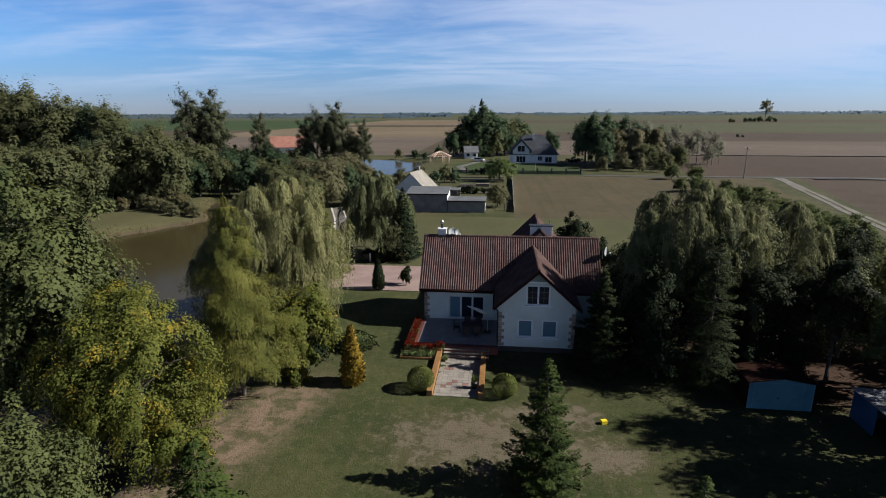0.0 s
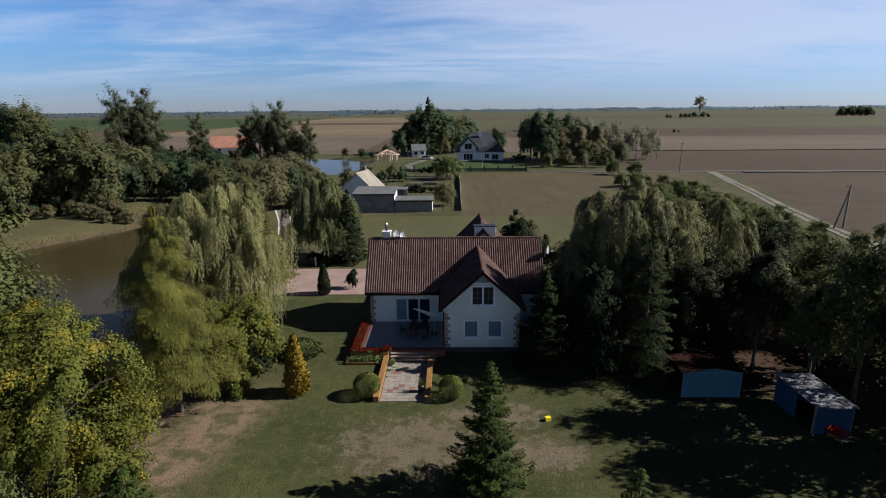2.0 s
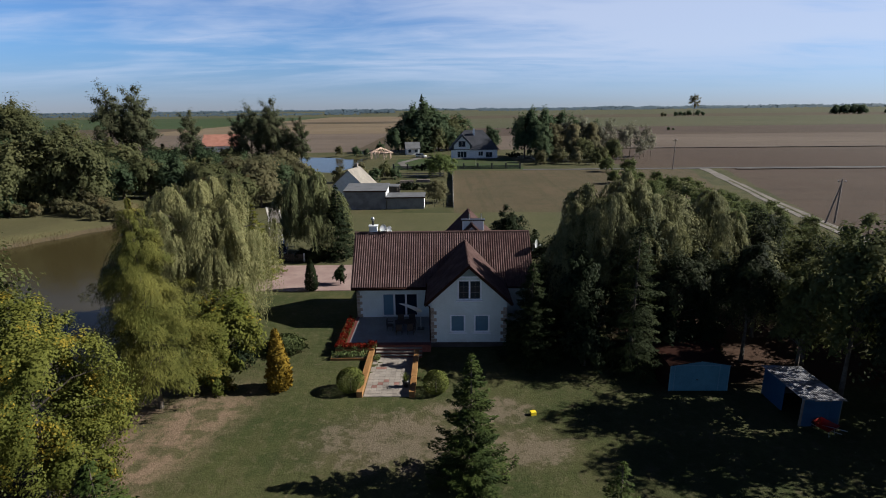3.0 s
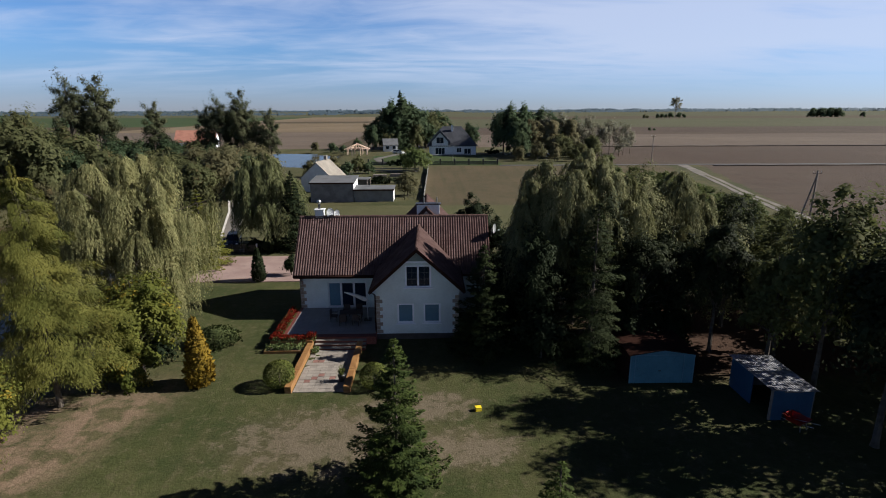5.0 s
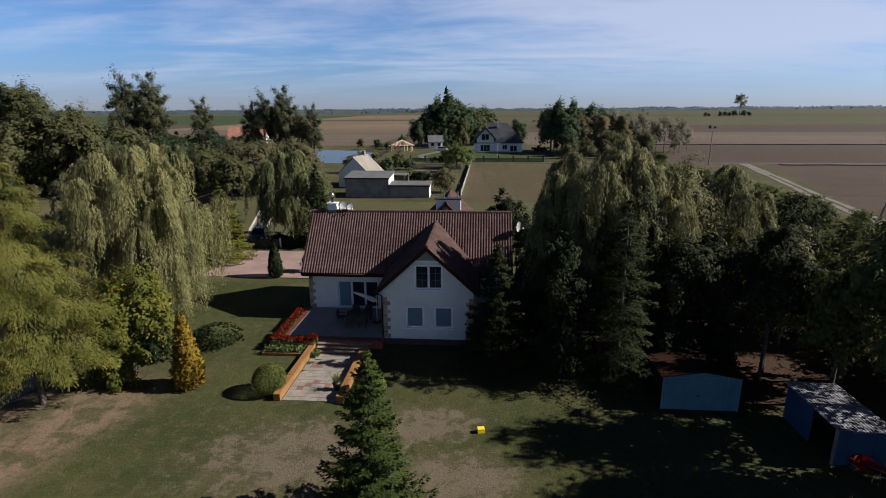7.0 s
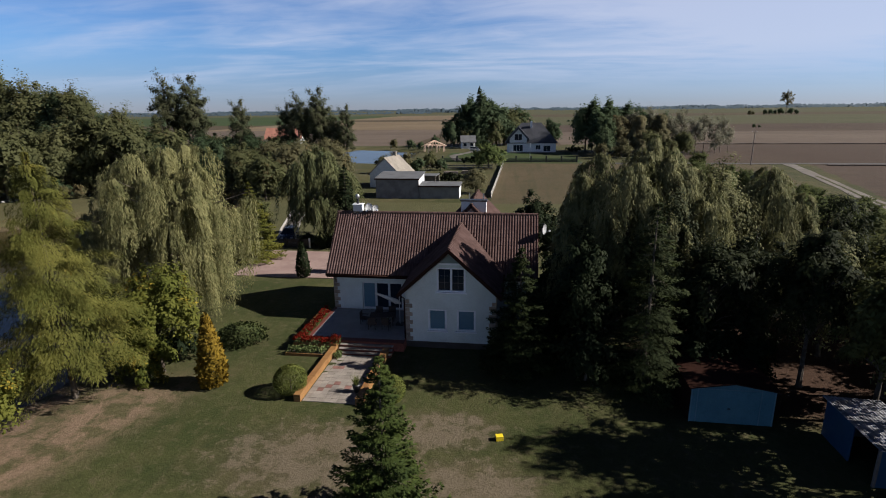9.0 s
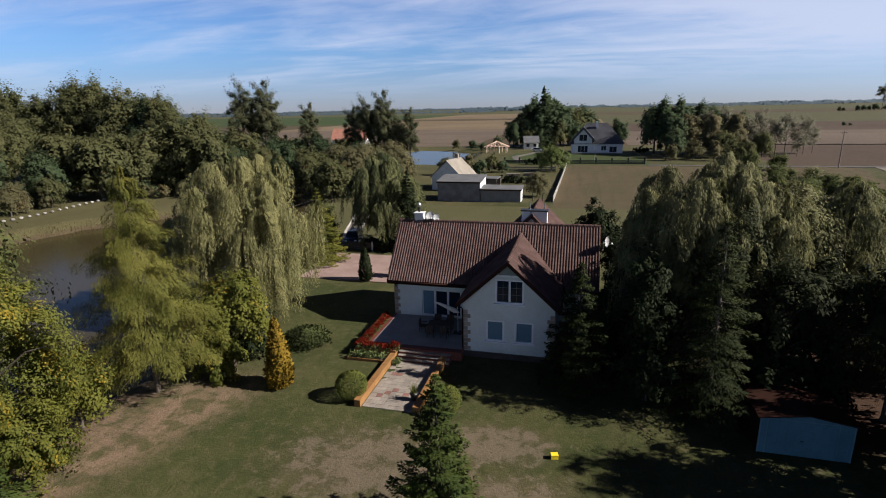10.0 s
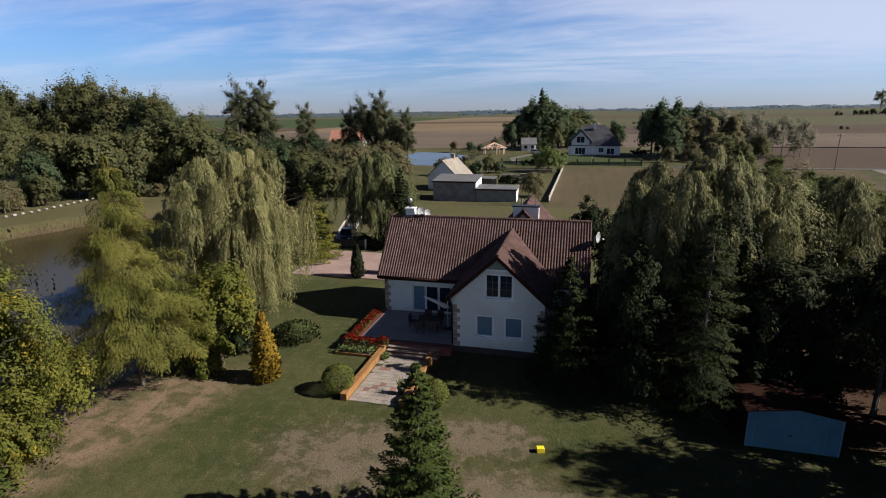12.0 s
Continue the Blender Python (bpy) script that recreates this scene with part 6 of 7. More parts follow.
def car(x, y, rz, label, paint):
    """A parked estate car: pressed body, glass house, wheels, lamps."""
    c = thing("car", x, y, gz(x, y) + 0.1, rz, label, "car")
    side = [(-2.2, 0.32), (-2.25, 0.62), (-2.1, 0.86), (-1.1, 0.98), (2.15, 1.02), (2.25, 0.7), (2.2, 0.32)]
    bm = prism(side, "x", -0.88, 0.88)
    bmesh.ops.bevel(bm, geom=bm.edges[:], offset=0.06, segments=2, affect="EDGES")
    part("body", bm, paint, c, smooth=False)
    bm = bmesh.new()
    lo = [bm.verts.new(p) for p in ((-0.82, -1.15, 0.97), (0.82, -1.15, 0.97), (0.82, 2.1, 1.0), (-0.82, 2.1, 1.0))]
    hi = [bm.verts.new(p) for p in ((-0.64, -0.45, 1.5), (0.64, -0.45, 1.5), (0.64, 1.75, 1.52), (-0.64, 1.75, 1.52))]
    bm.faces.new(hi)
    for i in range(4):
        bm.faces.new((lo[i], lo[(i + 1) % 4], hi[(i + 1) % 4], hi[i]))
    part("glasshouse", bm, M["glass"], c)
    part("roof_panel", box(-0.62, 0.62, -0.4, 1.72, 1.5, 1.54, 0.015), paint, c)
    for sx in (-1, 1):
        for y_ in (-1.4, 1.35):
            wheel = part("wheel", tube([(sx * 0.9, y_, 0.31), (sx * 0.68, y_, 0.31)], [0.31, 0.31], 14), M["rubber"], c)
            part("rim", tube([(sx * 0.905, y_, 0.31), (sx * 0.85, y_, 0.31)], [0.19, 0.19], 10), M["metal"], wheel)
        part("headlight", box(sx * 0.62 - 0.16, sx * 0.62 + 0.16, -2.27, -2.16, 0.62, 0.76, 0.02), M["white"], c)
        part("tail_light", box(sx * 0.72 - 0.1, sx * 0.72 + 0.1, 2.17, 2.26, 0.66, 0.9, 0.02), M["red"], c)
        part("mirror", box(sx * 0.98 - 0.1, sx * 0.98 + 0.1, -0.85, -0.72, 0.95, 1.08, 0.02), paint, c)
    part("grille", box(-0.4, 0.4, -2.28, -2.2, 0.42, 0.58, 0.01), M["black"], c)
    part("bumper", box(-0.86, 0.86, -2.3, -2.18, 0.28, 0.42, 0.02), paint, c)
    return c


car(-20.4, 69.3, 14, "dark blue estate car parked behind the gate", M["carpaint"])
car(-7.7, 210.5, 60, "small pale car on the drive of the far house", M["metal"])

# ---- the neighbours' yard ----


def flat_shed(name, x0, x1, y0, y1, h0, h1, wall, roofing, label, end="white"):
    """A lean-to building with a felted roof and white gable ends."""
    s = thing(name, x0, y0, 0, 0, label, "shed")
    w, d = x1 - x0, y1 - y0
    part("wall_front", box(0, w, 0, 0.25, -0.2, h0), M[wall], s)
    part("wall_back", box(0, w, d - 0.25, d, -0.2, h1), M[wall], s)
    part("wall_end", prism([(0.25, -0.2), (d - 0.25, -0.2), (d - 0.25, h1), (0.25, h0)], "x", 0, 0.25), M[wall], s)
    part("wall_end", prism([(0.25, -0.2), (d - 0.25, -0.2), (d - 0.25, h1), (0.25, h0)], "x", w - 0.25, w), M[end], s)
    part("roof_slab", prism([(-0.3, h0 - 0.02), (d + 0.2, h1 - 0.02), (d + 0.2, h1 + 0.14), (-0.3, h0 + 0.14)], "x", -0.2, w + 0.2), M[roofing], s)
    part("fascia_board", box(-0.2, w + 0.2, -0.36, -0.31, h0 - 0.1, h0 + 0.13), M["fascia"], s)
    return s


flat_shed("outbuilding", -17.6, -9.6, 101.6, 108, 3.55, 4.1, "darkwall", "felt", "grey outbuilding with flat felted roof and white end")
flat_shed("outbuilding", -9.5, -2.2, 101.7, 105.5, 2.25, 2.5, "concrete", "felt", "low grey outbuilding with flat felted roof")
# The barn with a sandy roof
barn = thing("barn", -19.0, 114.5, 0, -12, "old pale barn with a sandy sheet roof", "barn")
bw, bl, be, br = 3.6, 6.8, 2.9, 6.3
part("wall_gable", prism([(-bw, -0.2), (bw, -0.2), (bw, be), (0, br - 0.25), (-bw, be)], "y", 0, 0.3), M["white"], barn)
part("wall_gable", prism([(-bw, -0.2), (bw, -0.2), (bw, be), (0, br - 0.25), (-bw, be)], "y", bl - 0.3, bl), M["concrete"], barn)
part("wall_side", box(-bw, -bw + 0.3, 0.3, bl - 0.3, -0.2, be), M["white"], barn)
part("wall_side", box(bw - 0.3, bw, 0.3, bl - 0.3, -0.2, be), M["white"], barn)
for s in (-1, 1):
    k = (br - be) / bw
    bm = corrugated((0, -0.4, br), (0, bl + 0.4, br), (s * (bw + 0.4), bl + 0.4, be - 0.4 * k), (s * (bw + 0.4), -0.4, be - 0.4 * k), 20, 0.05, 0.05)
    part("roof_slope", bm, M["tan_roof"], barn)
chim = part("chimney", box(-0.3, 0.3, 4.8, 5.4, 5.7, 7.1, 0.02), M["tan_roof"], barn)
part("cap", box(-0.36, 0.36, 4.74, 5.46, 7.1, 7.2, 0.02), M["concrete"], chim)
leanto = thing("carport", -11.5, 117, 0, -4, "open carport with a grey sheet roof", "carport")
part("roof_slab", box(-3.2, 3.2, -2, 2, 2.4, 2.55, 0.02), M["felt"], leanto)
for x in (-3, 0, 3):
    for y in (-1.8, 1.8):
        part("post", box(x - 0.08, x + 0.08, y - 0.08, y + 0.08, -0.2, 2.4, 0.01), M["pole"], leanto)
part("back_wall", box(-3.1, 3.1, 1.9, 2.0, 0, 2.4), M["darkwall"], leanto)

# The white panel fence between yard and field
wallf = thing("concrete_fence", 3.5, 103, 0, -0.6, "long pale concrete panel fence beside the field", "fence")
for k in range(31):
    part("post", box(-0.08, 0.08, 2 * k - 0.08, 2 * k + 0.08, -0.2, 1.12, 0.015), M["concrete"], wallf)
    if k < 30:
        for j in range(3):
            part("panel", box(-0.03, 0.03, 2 * k + 0.08, 2 * k + 1.92, 0.02 + 0.34 * j, 0.35 + 0.34 * j, 0.01), M["concrete_pale"], wallf)
meshf = thing("wire_fence", -2.0, 103.5, 0, 0, "low dark wire fence behind the sheds", "fence")
for k in range(4):
    part("post", box(1.8 * k - 0.04, 1.8 * k + 0.04, -0.04, 0.04, -0.2, 1.5), M["black"], meshf)
for j in range(5):
    part("wire", box(0, 5.4, -0.012, 0.012, 0.2 + 0.28 * j, 0.225 + 0.28 * j), M["black"], meshf)
blackf = thing("plank_fence", -14.5, 168.9, 0, 0, "long low black fence before the far house", "fence")
for k in range(10):
    part("post", box(4.45 * k - 0.22, 4.45 * k + 0.22, -0.22, 0.22, -0.2, 1.9, 0.03), M["black"], blackf)
    if k < 9:
        for j in range(3):
            part("rail", box(4.45 * k + 0.24, 4.45 * k + 4.21, -0.05, 0.05, 0.1 + 0.36 * j, 0.38 + 0.36 * j, 0.01), M["black"], blackf)
yardf = thing("yard_fence", -16, 150, 0, 2, "dark low fence across the neighbours' yard", "fence")
for k in range(8):
    part("post", box(2.5 * k - 0.07, 2.5 * k + 0.07, -0.07, 0.07, -0.2, 1.3), M["pole"], yardf)
    if k < 7:
        for j in range(2):
            part("rail", box(2.5 * k + 0.08, 2.5 * k + 2.42, -0.04, 0.04, 0.35 + 0.5 * j, 0.6 + 0.5 * j), M["concrete"], yardf)

# The far white house
far = thing("far_house", 0, 0, 0, 0, "white house with dark hipped roof and front gable", "house")
hx0, hx1, hy0, hy1 = 4.2, 21.9, 206, 216
part("wall_front", box(hx0, hx1, hy0, hy0 + 0.4, -0.2, 3.4), M["white"], far)
part("wall_back", box(hx0, hx1, hy1 - 0.4, hy1, -0.2, 3.4), M["white"], far)
part("wall_side", box(hx0, hx0 + 0.4, hy0 + 0.4, hy1 - 0.4, -0.2, 3.4), M["white"], far)
part("wall_side", box(hx1 - 0.4, hx1, hy0 + 0.4, hy1 - 0.4, -0.2, 3.4), M["white"], far)
bm = bmesh.new()
e = [bm.verts.new(p) for p in ((hx0 - 0.8, hy0 - 0.8, 3.2), (hx1 + 0.8, hy0 - 0.8, 3.2), (hx1 + 0.8, hy1 + 0.8, 3.2), (hx0 - 0.8, hy1 + 0.8, 3.2))]
r = [bm.verts.new(p) for p in ((9.4, 211, 10.4), (16.6, 211, 10.4))]
for f in ((e[0], e[1], r[1], r[0]), (e[1], e[2], r[1]), (e[2], e[3], r[0], r[1]), (e[3], e[0], r[0]), (e[3], e[2], e[1], e[0])):
    bm.faces.new(f)
part("roof", bm, M["slate"], far, "dark grey tiled hipped roof")
part("wall_gable", prism([(5.2, 0), (11.4, 0), (11.4, 5.0), (8.3, 8.3), (5.2, 5.0)], "y", 205.4, 206), M["white"], far)
for s in (-1, 1):
    q = [(8.3, 9.3), (8.3, 8.3), (8.3 + s * 3.9, 4.1), (8.3 + s * 3.9, 5.1)]
    part("gable_roof", prism(q, "y", 204.6, 210), M["slate"], far)
for x0, x1, z0, z1 in ((6.9, 9.7, 4.3, 6.6), (6.5, 10.1, 0.3, 2.7), (14.6, 16.4, 0.9, 2.6), (17.4, 20.0, 0.3, 2.4)):
    win = part("window", box(x0, x1, 205.32 if x0 < 11 else 205.93, 205.38 if x0 < 11 else 205.98, z0, z1), M["white"], far)
    n = 2 if x1 - x0 < 2.9 else 3
    for k in range(n):
        a = x0 + 0.1 + k * (x1 - x0 - 0.1) / n
        part("pane", box(a, a + (x1 - x0 - 0.1) / n - 0.1, (205.32 if x0 < 11 else 205.93) - 0.04, (205.32 if x0 < 11 else 205.93) - 0.006, z0 + 0.1, z1 - 0.1), M["glass"], win)
part("balcony", box(6.3, 10.3, 204.7, 205.3, 3.7, 3.85), M["white"], far)
chim = part("chimney", box(12.6, 13.3, 209.4, 210, 8.5, 10.9), M["white"], far)
part("patio", box(5, 20, 203.2, 205.2, -0.1, 0.25), M["concrete"], far)
plant("hedge", broadleaf(90, 2.2, 5.0, 1.0, 0.0, 30, 60, 0.4, M["leaf_dark"], 0.1), 29, 209, 0, "clipped dark hedge beside the far house", "hedge")
lampp = thing("street_lamp", 12.0, 176, 0, 0, "thin grey lamp post by the lane", "street lamp")
part("post", tube([(0, 0, -0.2), (0, 0, 5.0)], [0.07, 0.05], 7), M["metal"], lampp)
part("lamp_head", box(-0.15, 0.15, -0.4, 0.1, 5.0, 5.12, 0.02), M["white"], lampp)

# The timber pavilion
pav = thing("pavilion_frame", -23.2, 208.5, 0, 0, "unfinished octagonal timber pavilion of fresh pale wood", "pavilion")
for k in range(8):
    a = 2 * math.pi * (k + 0.5) / 8
    c, s = math.cos(a), math.sin(a)
    part("post", tube([(4 * c, 4 * s, -0.2), (4 * c, 4 * s, 2.4)], [0.16, 0.15], 6), M["pinkwood"], pav)
    b = 2 * math.pi * (k + 1.5) / 8
    part("plate", tube([(4 * c, 4 * s, 2.45), (4 * math.cos(b), 4 * math.sin(b), 2.45)], [0.13, 0.13], 4), M["pinkwood"], pav)
    part("rafter", tube([(5.0 * c, 5.0 * s, 2.1), (0, 0, 4.3)], [0.11, 0.11], 4), M["pinkwood"], pav)
    d = 2 * math.pi * (k + 1.0) / 8
    part("rafter", tube([(4.5 * math.cos(d), 4.5 * math.sin(d), 2.2), (0, 0, 4.3)], [0.09, 0.09], 4), M["pinkwood"], pav)
# Small white buildings behind the spruce clump, and the red-roofed house beyond the wood
for nm, x, y, w, d, h, top, lab in (("summer_house", -12.0, 226, 5.5, 5, 2.9, "felt", "small white summer house behind trees"), ("cottage", -103, 255, 17, 11, 3.0, "redroof", "house with red clay roof behind the wood"), ("cottage", -108, 172, 8, 7, 3.4, "redroof", "small red-roofed house half hidden by trees")):
    c = thing(nm, x, y, 0, 10, lab, "house")
    part("wall_front", box(-w / 2, w / 2, -d / 2, -d / 2 + 0.3, -0.2, h), M["white"], c)
    part("wall_back", box(-w / 2, w / 2, d / 2 - 0.3, d / 2, -0.2, h), M["white"], c)
    for x_ in (-w / 2, w / 2 - 0.3):
        part("wall_end", prism([(-d / 2 + 0.3, -0.2), (d / 2 - 0.3, -0.2), (d / 2 - 0.3, h), (0, h + d * 0.42 - 0.3), (-d / 2 + 0.3, h)], "x", x_, x_ + 0.3), M["white"], c)
    for s in (-1, 1):
        k = 0.42 * 2
        part("roof_slope", prism([(0, h + d * 0.42 + 0.15), (0, h + d * 0.42 - 0.05), (s * (d / 2 + 0.5), h - 0.5 * k - 0.05), (s * (d / 2 + 0.5), h - 0.5 * k + 0.15)], "x", -w / 2 - 0.4, w / 2 + 0.4), M[top], c)
    for x_ in (-w * 0.25, w * 0.25):
        win = part("window", box(x_ - 0.7, x_ + 0.7, -d / 2 - 0.05, -d / 2 - 0.005, 0.9, 2.3), M["white"], c)
        part("pane", box(x_ - 0.6, x_ + 0.6, -d / 2 - 0.08, -d / 2 - 0.055, 1.0, 2.2), M["glass"], win)


def pole(x, y, h, label, brace=False):
    p = thing("utility_pole", x, y, gz(x, y), 0, label, "utility pole")
    part("mast", tube([(0, 0, -0.3), (0, 0, h)], [0.17, 0.11], 8), M["pole"], p)
    if brace:
        part("brace", tube([(-1.6, 0, -0.3), (-0.05, 0, h - 0.9)], [0.14, 0.10], 7), M["pole"], p)
    part("crossarm", box(-0.7, 0.7, -0.06, 0.06, h - 0.5, h - 0.38, 0.01), M["pole"], p)
    for x_ in (-0.6, 0, 0.6):
        part("insulator", tube([(x_, 0, h - 0.38), (x_, 0, h - 0.15)], [0.05, 0.03], 6), M["white"], p)


pole(66.0, 85.6, 7.3, "braced wooden utility pole at the field edge", True)
pole(71.3, 162.6, 9.2, "wooden utility pole beside the lane")

# Boulders along the far pond bank
rng = np.random.RandomState(9)
for k in range(16):
    bm = bmesh.new()
    bmesh.ops.create_icosphere(bm, subdivisions=1, radius=0.36)
    for v in bm.verts:
        v.co *= float(rng.uniform(0.8, 1.15))
        v.co.z *= 0.7
    x, y = -83.0 - 0.18 * k, 71 + 1.55 * k
    st = part("boulder", bm, M["rock"], None)
    st.matrix_world = pose(x, y, float(ground_z(x, y)) + 0.2, 0, 0, float(rng.uniform(0, 360)))
    tagged(st, "pale field boulder in a row along the bank", "boulder", "boulders along the bank")

# ---- clumps of trees in the middle distance ----
rng = np.random.RandomState(6)
for x, y, s, k in [(-20, 234, 1.1, 3), (-15.5, 236, 0.85, 3), (-11, 238, 1.7, 3), (-6, 240, 1.75, 3), (-1, 243, 1.6, 3), (5, 248, 1.35, 0), (8.5, 251, 1.35, 3), (-9, 246, 1.7, 3), (-8, 233, 0.8, 3), (-3, 236, 1.0, 0), (2.5, 241, 1.1, 3), (6, 244, 0.8, 3), (-13, 233, 0.7, 0)]:
    far_tree(k, x, y, s, "dark tree in the clump by the far house", "clump by the far house")
far_tree(4, -8.0, 236, 1.52, "pointed spruce rising from the clump", "clump by the far house")
far_tree(3, 22, 234, 1.0, "round tree behind the far house", "clump by the far house")
for x, y, s, k in [(32, 204, 1.45, 3), (37, 198, 1.2, 3), (39, 210, 1.5, 3), (36, 188, 0.75, 3), (43, 202, 1.15, 5), (45, 212, 1.4, 3), (48, 194, 1.05, 5), (51, 208, 1.35, 3), (50, 190, 0.8, 0), (56, 200, 1.1, 5), (58, 210, 1.2, 3), (62, 192, 0.7, 0), (41, 184, 0.55, 2), (46, 180, 0.55, 5), (56, 186, 0.5, 0), (34, 180, 0.4, 2), (52, 178, 0.4, 0)]:
    far_tree(k, x, y, s, "autumnal tree in the clump by the lane", "clump by the lane")
for x, y, s, k in [(53, 203, 1.3, 0), (60, 205, 1.25, 1), (65, 207, 1.2, 0), (68, 200, 1.1, 1), (72, 204, 1.25, 1), (77, 203, 1.0, 0), (81, 207, 0.8, 1), (47, 206, 1.35, 1), (73, 196, 0.7, 0)]:
    plant("tree", AIRY[k], x, y, gz(x, y), "thin-leaved grey-olive tree in the clump by the lane", "tree", "clump by the lane", 77 * x, s)
for x, y, s, k in [(-22, 150, 0.4, 2), (-17, 141, 0.36, 3), (-26, 140, 0.4, 2), (-25, 224, 0.45, 3), (-35, 222, 0.4, 3), (-43, 226, 0.35, 2), (-30, 218, 0.3, 3)]:
    far_tree(k, x, y, s, "small fruit tree in the neighbours' yard", "trees in the yard")
for x, y, s, k in [(-97, 152, 1.0, 3), (-78, 152, 0.9, 0), (-72, 149, 0.9, 3), (-41, 142, 0.9, 2), (-64, 147, 0.85, 3), (-58, 148, 0.82, 0), (-61, 143, 0.75, 3), (-54, 146, 0.7, 3)]:
    far_tree(k, x, y, s, "tall slender tree above the wood", "tall trees behind the pond")
for x, y, s in [(52, 64, 0.36), (57, 70, 0.34), (51, 76, 0.42), (58, 80, 0.30), (55, 88, 0.36), (61, 95, 0.28), (56, 157, 0.5), (50, 159, 0.55), (46, 76, 0.46), (40, 74, 0.46), (45, 84, 0.4)]:
    far_tree(int(rng.choice([2, 0, 2])), x, y, s, "bushy tree in the field hedge", "field hedge")
for x, y, s, tall, k in [(-90.5, 149, 1.06, 1.0, 0), (-83.0, 150, 1.0, 1.0, 1), (-87, 155, 0.86, 1.0, 0), (-69, 150, 0.74, 1.0, 1), (-52.5, 151, 0.84, 1.0, 0), (-46, 150, 0.82, 1.04, 1), (-56, 151, 0.68, 1.0, 1), (-49.5, 154, 0.74, 1.0, 0), (-43, 152, 0.64, 1.0, 0), (-38.5, 150, 0.62, 1.08, 1)]:
    plant("tree", SLENDER[k], x, y, gz(x, y), "tall open-crowned alder standing above the wood", "tree", "tall trees behind the pond", 190 * k + 100 * s, s, tall)
for x, y, s, k in [(0.2, 109, 0.5, 2), (-14.7, 146, 0.4, 0), (-12, 147, 0.34, 3)]:
    far_tree(k, x, y, s, "leafy green tree beside the yard fence", "trees in the yard")
for i in range(64):
    y = 58 + 78 * i / 63
    edge = 56.0 + 0.28 * max(0.0, y - 76) - 9 * ease(y, 100, 130)
    x = edge - 20 * rng.uniform(0, 1)
    far_tree(int(rng.choice([2, 0, 5])), x, y, rng.uniform(0.3, 0.5) * (0.6 if x > edge - 6 else 1.0), "olive bush between the field and the track", "field hedge")
plant("tree", FRUIT, 0.4, 151, gz(0.4, 151), "light green fruit tree beside the yard fence", "tree", "trees in the yard", 30, 0.92)
plant("hedge", broadleaf(96, 1.9, 4.6, 1.0, 0.0, 36, 60, 0.4, M["leaf_dark"], 0.08), -6.5, 127, 0, "low dark hedge across the neighbours' yard", "hedge")
plant("hedge", broadleaf(97, 2.3, 5.2, 1.1, 0.0, 40, 60, 0.4, M["leaf_dark"], 0.08), -3.5, 166.5, 0, "dark hedge behind the low black fence", "hedge")
for x, y, turn in ((-8.2, 137.5, 6), (-4.0, 139.0, -4)):
    pile = thing("timber_stack", x, y, 0, turn, "stack of grey boards in the neighbours' yard", "timber")
    for j in range(4):
        for k in range(3):
            part("board", box(-1.9 + 0.1 * j, 1.9 - 0.06 * k, 0.32 * k, 0.32 * k + 0.3, 0.02 + 0.2 * j, 0.2 + 0.2 * j, 0.01), M["pole"], pile)
# Lone trees and copses out in the fields
for x, y, s, k in [(430, 962, 1.0, 3), (447, 966, 0.95, 3), (456, 966, 0.7, 3), (421, 960, 0.7, 3), (410, 950, 0.8, 3), (400, 945, 0.75, 3), (370, 928, 0.6, 2), (376, 930, 0.5, 2), (174, 419, 0.25, 3), (178, 420, 0.2, 3), (716, 1005, 1.5, 3), (723, 1012, 1.7, 3), (730, 1002, 1.6, 3), (738, 1010, 1.75, 3), (745, 1000, 1.6, 3), (752, 1006, 1.7, 3), (759, 998, 1.6, 3), (766, 1004, 1.5, 3), (800, 990, 1.0, 3)]:
    far_tree(k, x, y, s, "lone tree out in the fields", "trees out in the fields")
plant("tree", far_crown(98, 13, 4.4, 3.0, 46, 46, 0.42, "leaf_golden", 0.14, 0.0, 0.2, 0.24), 441, 968, 0, "tall thin-leaved lone tree out in the fields", "tree", "trees out in the fields", 20, 3.0, 1.0)
g = np.random.RandomState(8)
at = []
for x0, x1, y0, y1, n, h in ((-3200, -900, 2300, 2500, 2200, 12), (-1700, -250, 1500, 1700, 1500, 7), (-1200, 900, 3000, 3200, 2000, 12), (-420, -180, 1900, 1960, 420, 13), (700, 3600, 2450, 2600, 3600, 16), (150, 900, 2300, 2400, 600, 9)):
    f = (np.arange(n) + g.uniform(0, 1, n)) / n
    tops = h * (0.75 + 0.15 * np.sin(f * 23 + 2 * np.sin(f * 71)) + 0.10 * g.uniform(-1, 1, n))
    at.append(np.stack([x0 + (x1 - x0) * f, g.uniform(y0, y1, n), g.uniform(0.05, 0.75, n) * np.maximum(tops, 3), tops], axis=1))
at = np.concatenate(at)
size = np.clip(at[:, 3] * 0.7, 4, 9)
at = at[:, :3]
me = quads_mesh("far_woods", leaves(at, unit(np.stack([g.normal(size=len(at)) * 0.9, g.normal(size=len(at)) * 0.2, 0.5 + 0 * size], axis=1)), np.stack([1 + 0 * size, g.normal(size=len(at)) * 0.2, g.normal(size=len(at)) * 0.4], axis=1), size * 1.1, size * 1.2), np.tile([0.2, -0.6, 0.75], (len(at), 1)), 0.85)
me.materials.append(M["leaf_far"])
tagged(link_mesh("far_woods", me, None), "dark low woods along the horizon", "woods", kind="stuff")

# ---- dry grass and reeds along the pond ----
g = np.random.RandomState(10)
n = 26000
edge = []
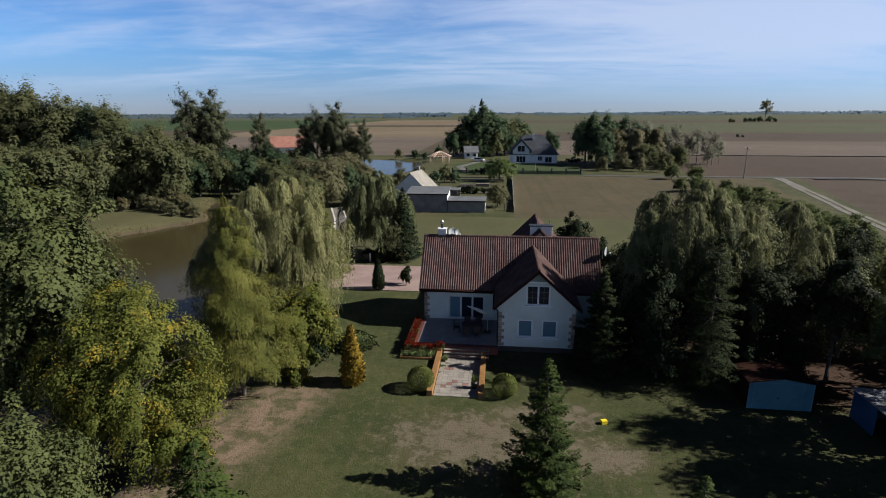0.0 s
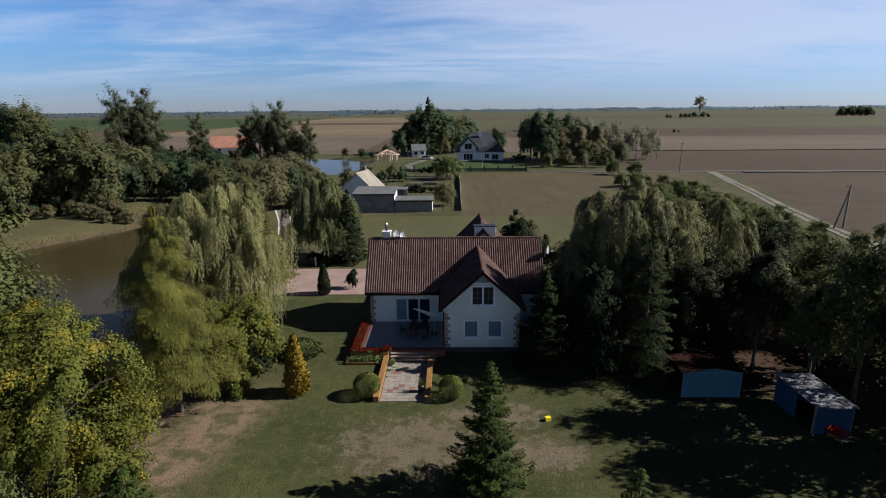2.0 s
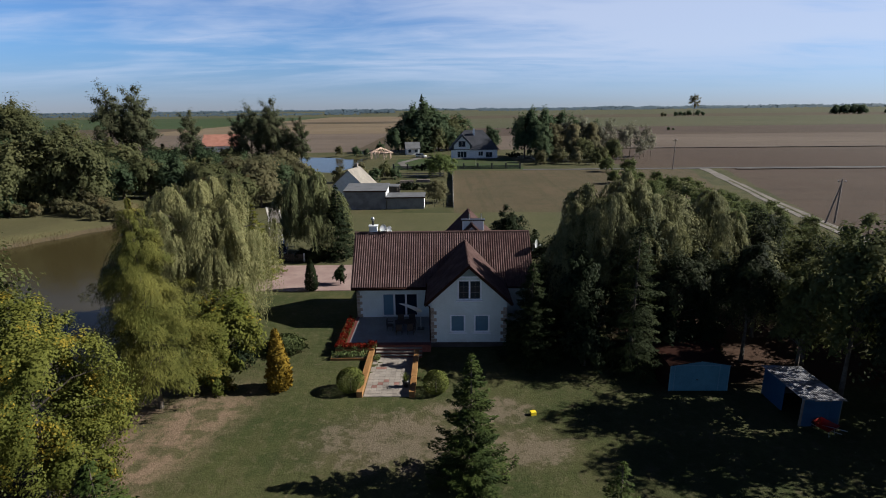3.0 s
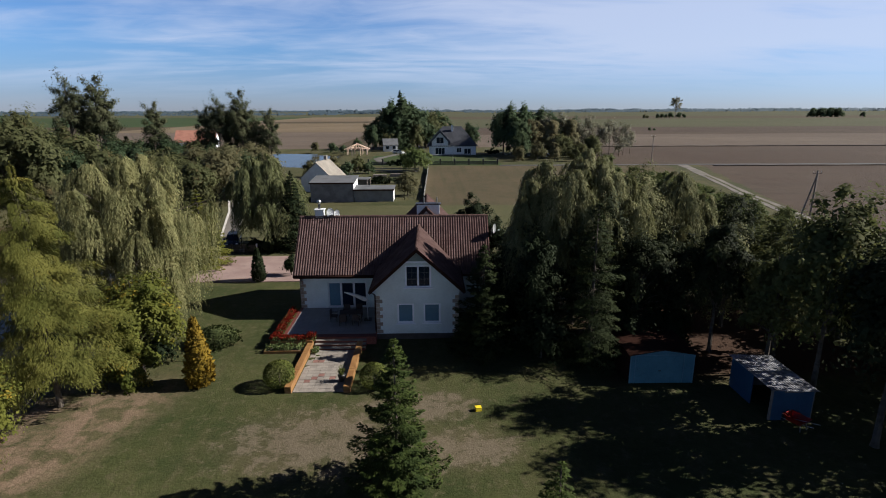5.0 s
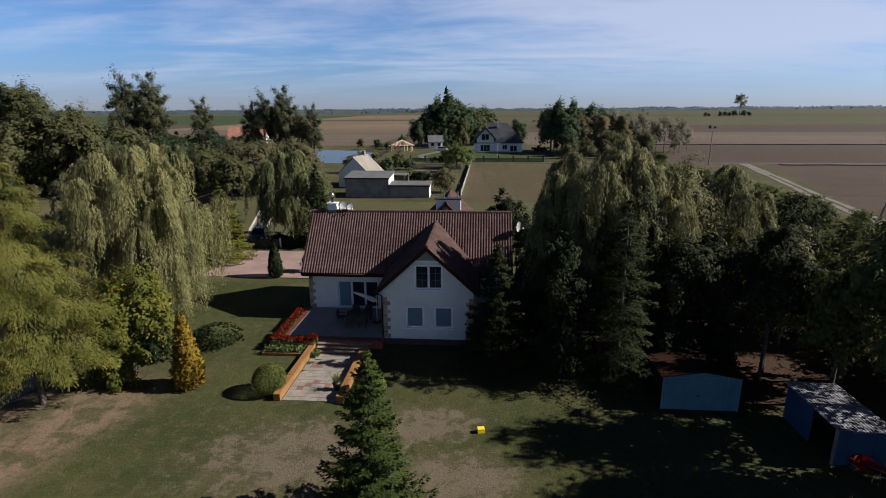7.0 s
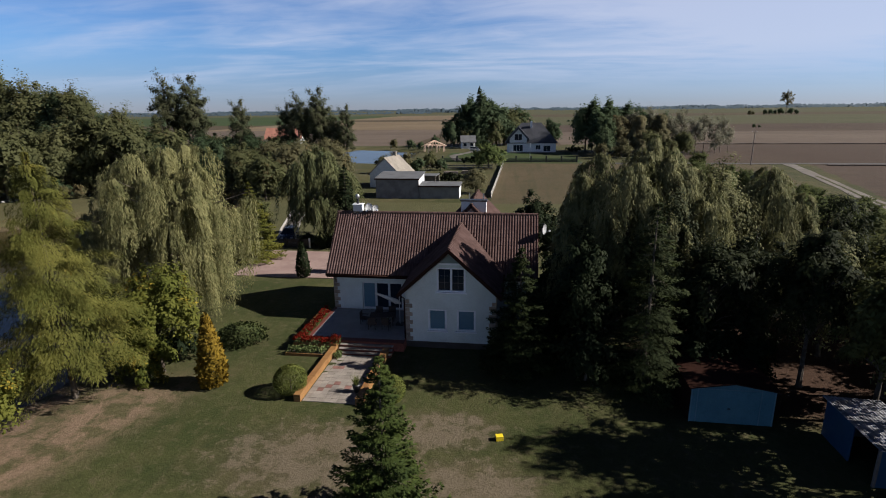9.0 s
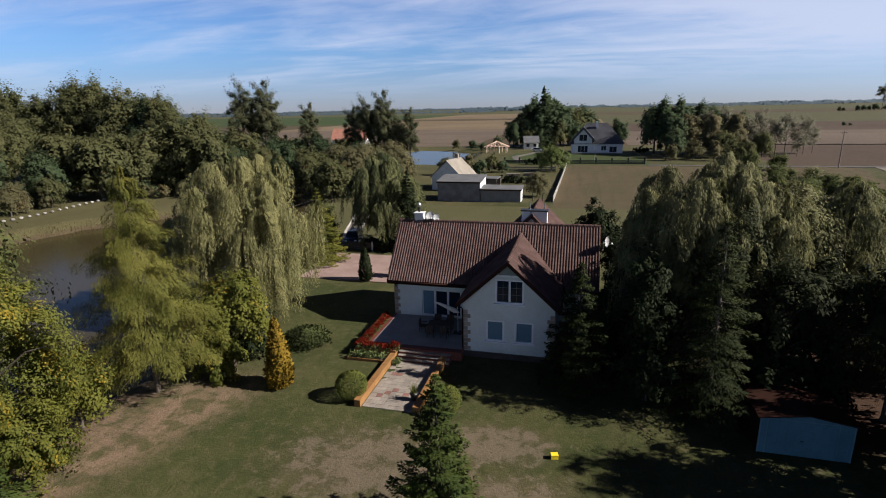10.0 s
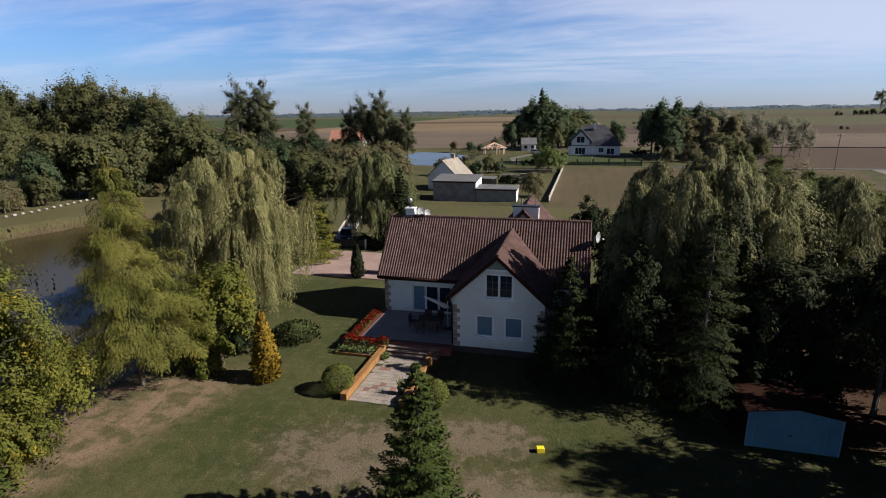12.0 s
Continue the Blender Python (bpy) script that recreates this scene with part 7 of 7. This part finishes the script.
for (ax, ay), (bx, by) in zip(POND, POND[1:] + POND[:1]):
    d = math.hypot(bx - ax, by - ay)
    k = int(n * d / 330)
    f = g.uniform(0, 1, k)
    off = g.normal(size=k) * 0.9 - 0.6
    nxv, nyv = (by - ay) / d, -(bx - ax) / d
    edge.append(np.stack([ax + (bx - ax) * f + nxv * off, ay + (by - ay) * f + nyv * off], axis=1))
edge = np.concatenate(edge)
edge = edge[(edge[:, 1] > 8)]
zz = ground_z(edge[:, 0], edge[:, 1])
keep = (zz > -0.75) & ~((edge[:, 0] > -24) & (edge[:, 1] < 36))
at = np.concatenate([edge[keep], zz[keep][:, None] - 0.05], axis=1)
ln = g.uniform(0.15, 0.5, len(at))
me = quads_mesh("bank_grass", leaves(at, unit(g.normal(size=(len(at), 3)) * 0.35 + np.array([0, 0, 1.0])), around(g, len(at)), ln, ln * 0.18))
me.materials.append(M["reed"])
tagged(link_mesh("bank_grass", me, None), "dry yellowed grass along the pond bank", "grass", kind="stuff")

# ---- roof tiles ----
def tile_block(w, l):
    """One pantile: pan, roll and a thick lower edge."""
    us = [0.0, 0.30, 0.42, 0.60, 0.80, 0.92, 1.0]
    hs = [0.012, 0.0, 0.028, 0.056, 0.052, 0.024, 0.012]
    v, f = [], []
    for u, h in zip(us, hs):
        v += [(u * w, 0.0, h + 0.012), (u * w, l * 1.06, h), (u * w, 0.0, h - 0.012)]
    for i in range(len(us) - 1):
        a, b = 3 * i, 3 * i + 3
        f += [(a, b, b + 1, a + 1), (a + 2, b + 2, b, a)]
    return v, f


def tile_field(origin, right, upslope, w, l, cols, rows, keep, single):
    """Tiles over one slope: those that single() picks are pieces of their own, the rest are joined."""
    o, r, s = Vector(origin), Vector(right).normalized(), Vector(upslope).normalized()
    n = r.cross(s).normalized()
    v, f = tile_block(w, l)
    me = bpy.data.meshes.new("roof_tile")
    me.from_pydata(v, [], f)
    me.materials.append(M["tile"])
    joined_v, joined_f = [], []
    for i in range(cols):
        for j in range(rows):
            p = o + r * (w * i) + s * (l * j)
            mid = p + r * (w / 2) + s * (l / 2)
            if not keep(mid):
                continue
            m = Matrix((r, s, n)).transposed().to_4x4()
            m.translation = p
            if single(i, j):
                t = new("roof_tile", me)
                t.parent = roof
                t.matrix_basis = m
            else:
                k = len(joined_v)
                joined_v += [tuple(m @ Vector(q)) for q in v]
                joined_f += [tuple(k + q for q in face) for face in f]
    if joined_v:
        jm = bpy.data.meshes.new("roof_tiles")
        jm.from_pydata(joined_v, [], joined_f)
        tagged(link_mesh("roof_tiles", jm, M["tile_joined"], roof), kind="stuff")


COLS, ROWS_ = 78, 16
w, l = (XR - XL) / COLS, math.hypot(RY - EY, RZ - EZ) / ROWS_


def open_main(p):
    return not (abs(p.x - GABLE_X) < 3.42 and p.z < GABLE_Z - GS * abs(p.x - GABLE_X) - 0.02)


def open_wing(p):
    return p.y < main_y(p.z) + 0.12


tile_field((XL, EY - 0.04, EZ - 0.04), (1, 0, 0), (0, RY - EY, RZ - EZ), w, l, COLS, ROWS_, open_main, lambda i, j: i < 18)
tile_field((XR, 2 * RY - EY + 0.04, EZ - 0.04), (-1, 0, 0), (0, EY - RY, RZ - EZ), w, l, COLS, ROWS_, lambda p: True, lambda i, j: False)
wl = math.hypot(3.42, 3.42 * GS) / 13
WING, REAR = 40, 38
tile_field((gx1, GY0 - 0.04, gez), (0, 1, 0), (-1, 0, GS), w, wl, WING, 13, open_wing, lambda i, j: False)
tile_field((gx0, GY0 - 0.04 + WING * w, gez), (0, -1, 0), (1, 0, GS), w, wl, WING, 13, open_wing, lambda i, j: False)
bl2 = 4.4 * math.sqrt(2) / 17
tile_field((BX + 4.4, 49.0, BZ - 4.4), (0, 1, 0), (-1, 0, 1), w, bl2, REAR, 17, lambda p: True, lambda i, j: False)
tile_field((BX - 4.4, 49.0 + REAR * w, BZ - 4.4), (0, -1, 0), (1, 0, 1), w, bl2, REAR, 17, lambda p: True, lambda i, j: False)


def cap_mesh(length):
    bm = bmesh.new()
    rows = []
    for y, r in ((0, 0.15), (length * 1.05, 0.125)):
        rows.append([bm.verts.new((r * math.cos(a), y, r * math.sin(a) - 0.02)) for a in [math.pi * k / 6 for k in range(7)]])
    for k in range(6):
        bm.faces.new((rows[0][k], rows[0][k + 1], rows[1][k + 1], rows[1][k]))
    me = bpy.data.meshes.new("ridge_tile")
    bm.to_mesh(me)
    bm.free()
    me.materials.append(M["tile"])
    return me


cap = cap_mesh(0.42)
for k in range(39):
    t = new("ridge_tile", cap)
    t.parent = roof
    t.matrix_basis = pose(XL + 0.416 * k, RY, RZ - 0.02, 0, 0, -90)
for k in range(19):
    t = new("ridge_tile", cap)
    t.parent = roof
    t.matrix_basis = pose(GABLE_X, GY0 + 0.42 * k, GABLE_Z - 0.02)
for k in range(19):
    t = new("ridge_tile", cap)
    t.parent = roof
    t.matrix_basis = pose(BX, 49.0 + 0.42 * k, BZ - 0.02)
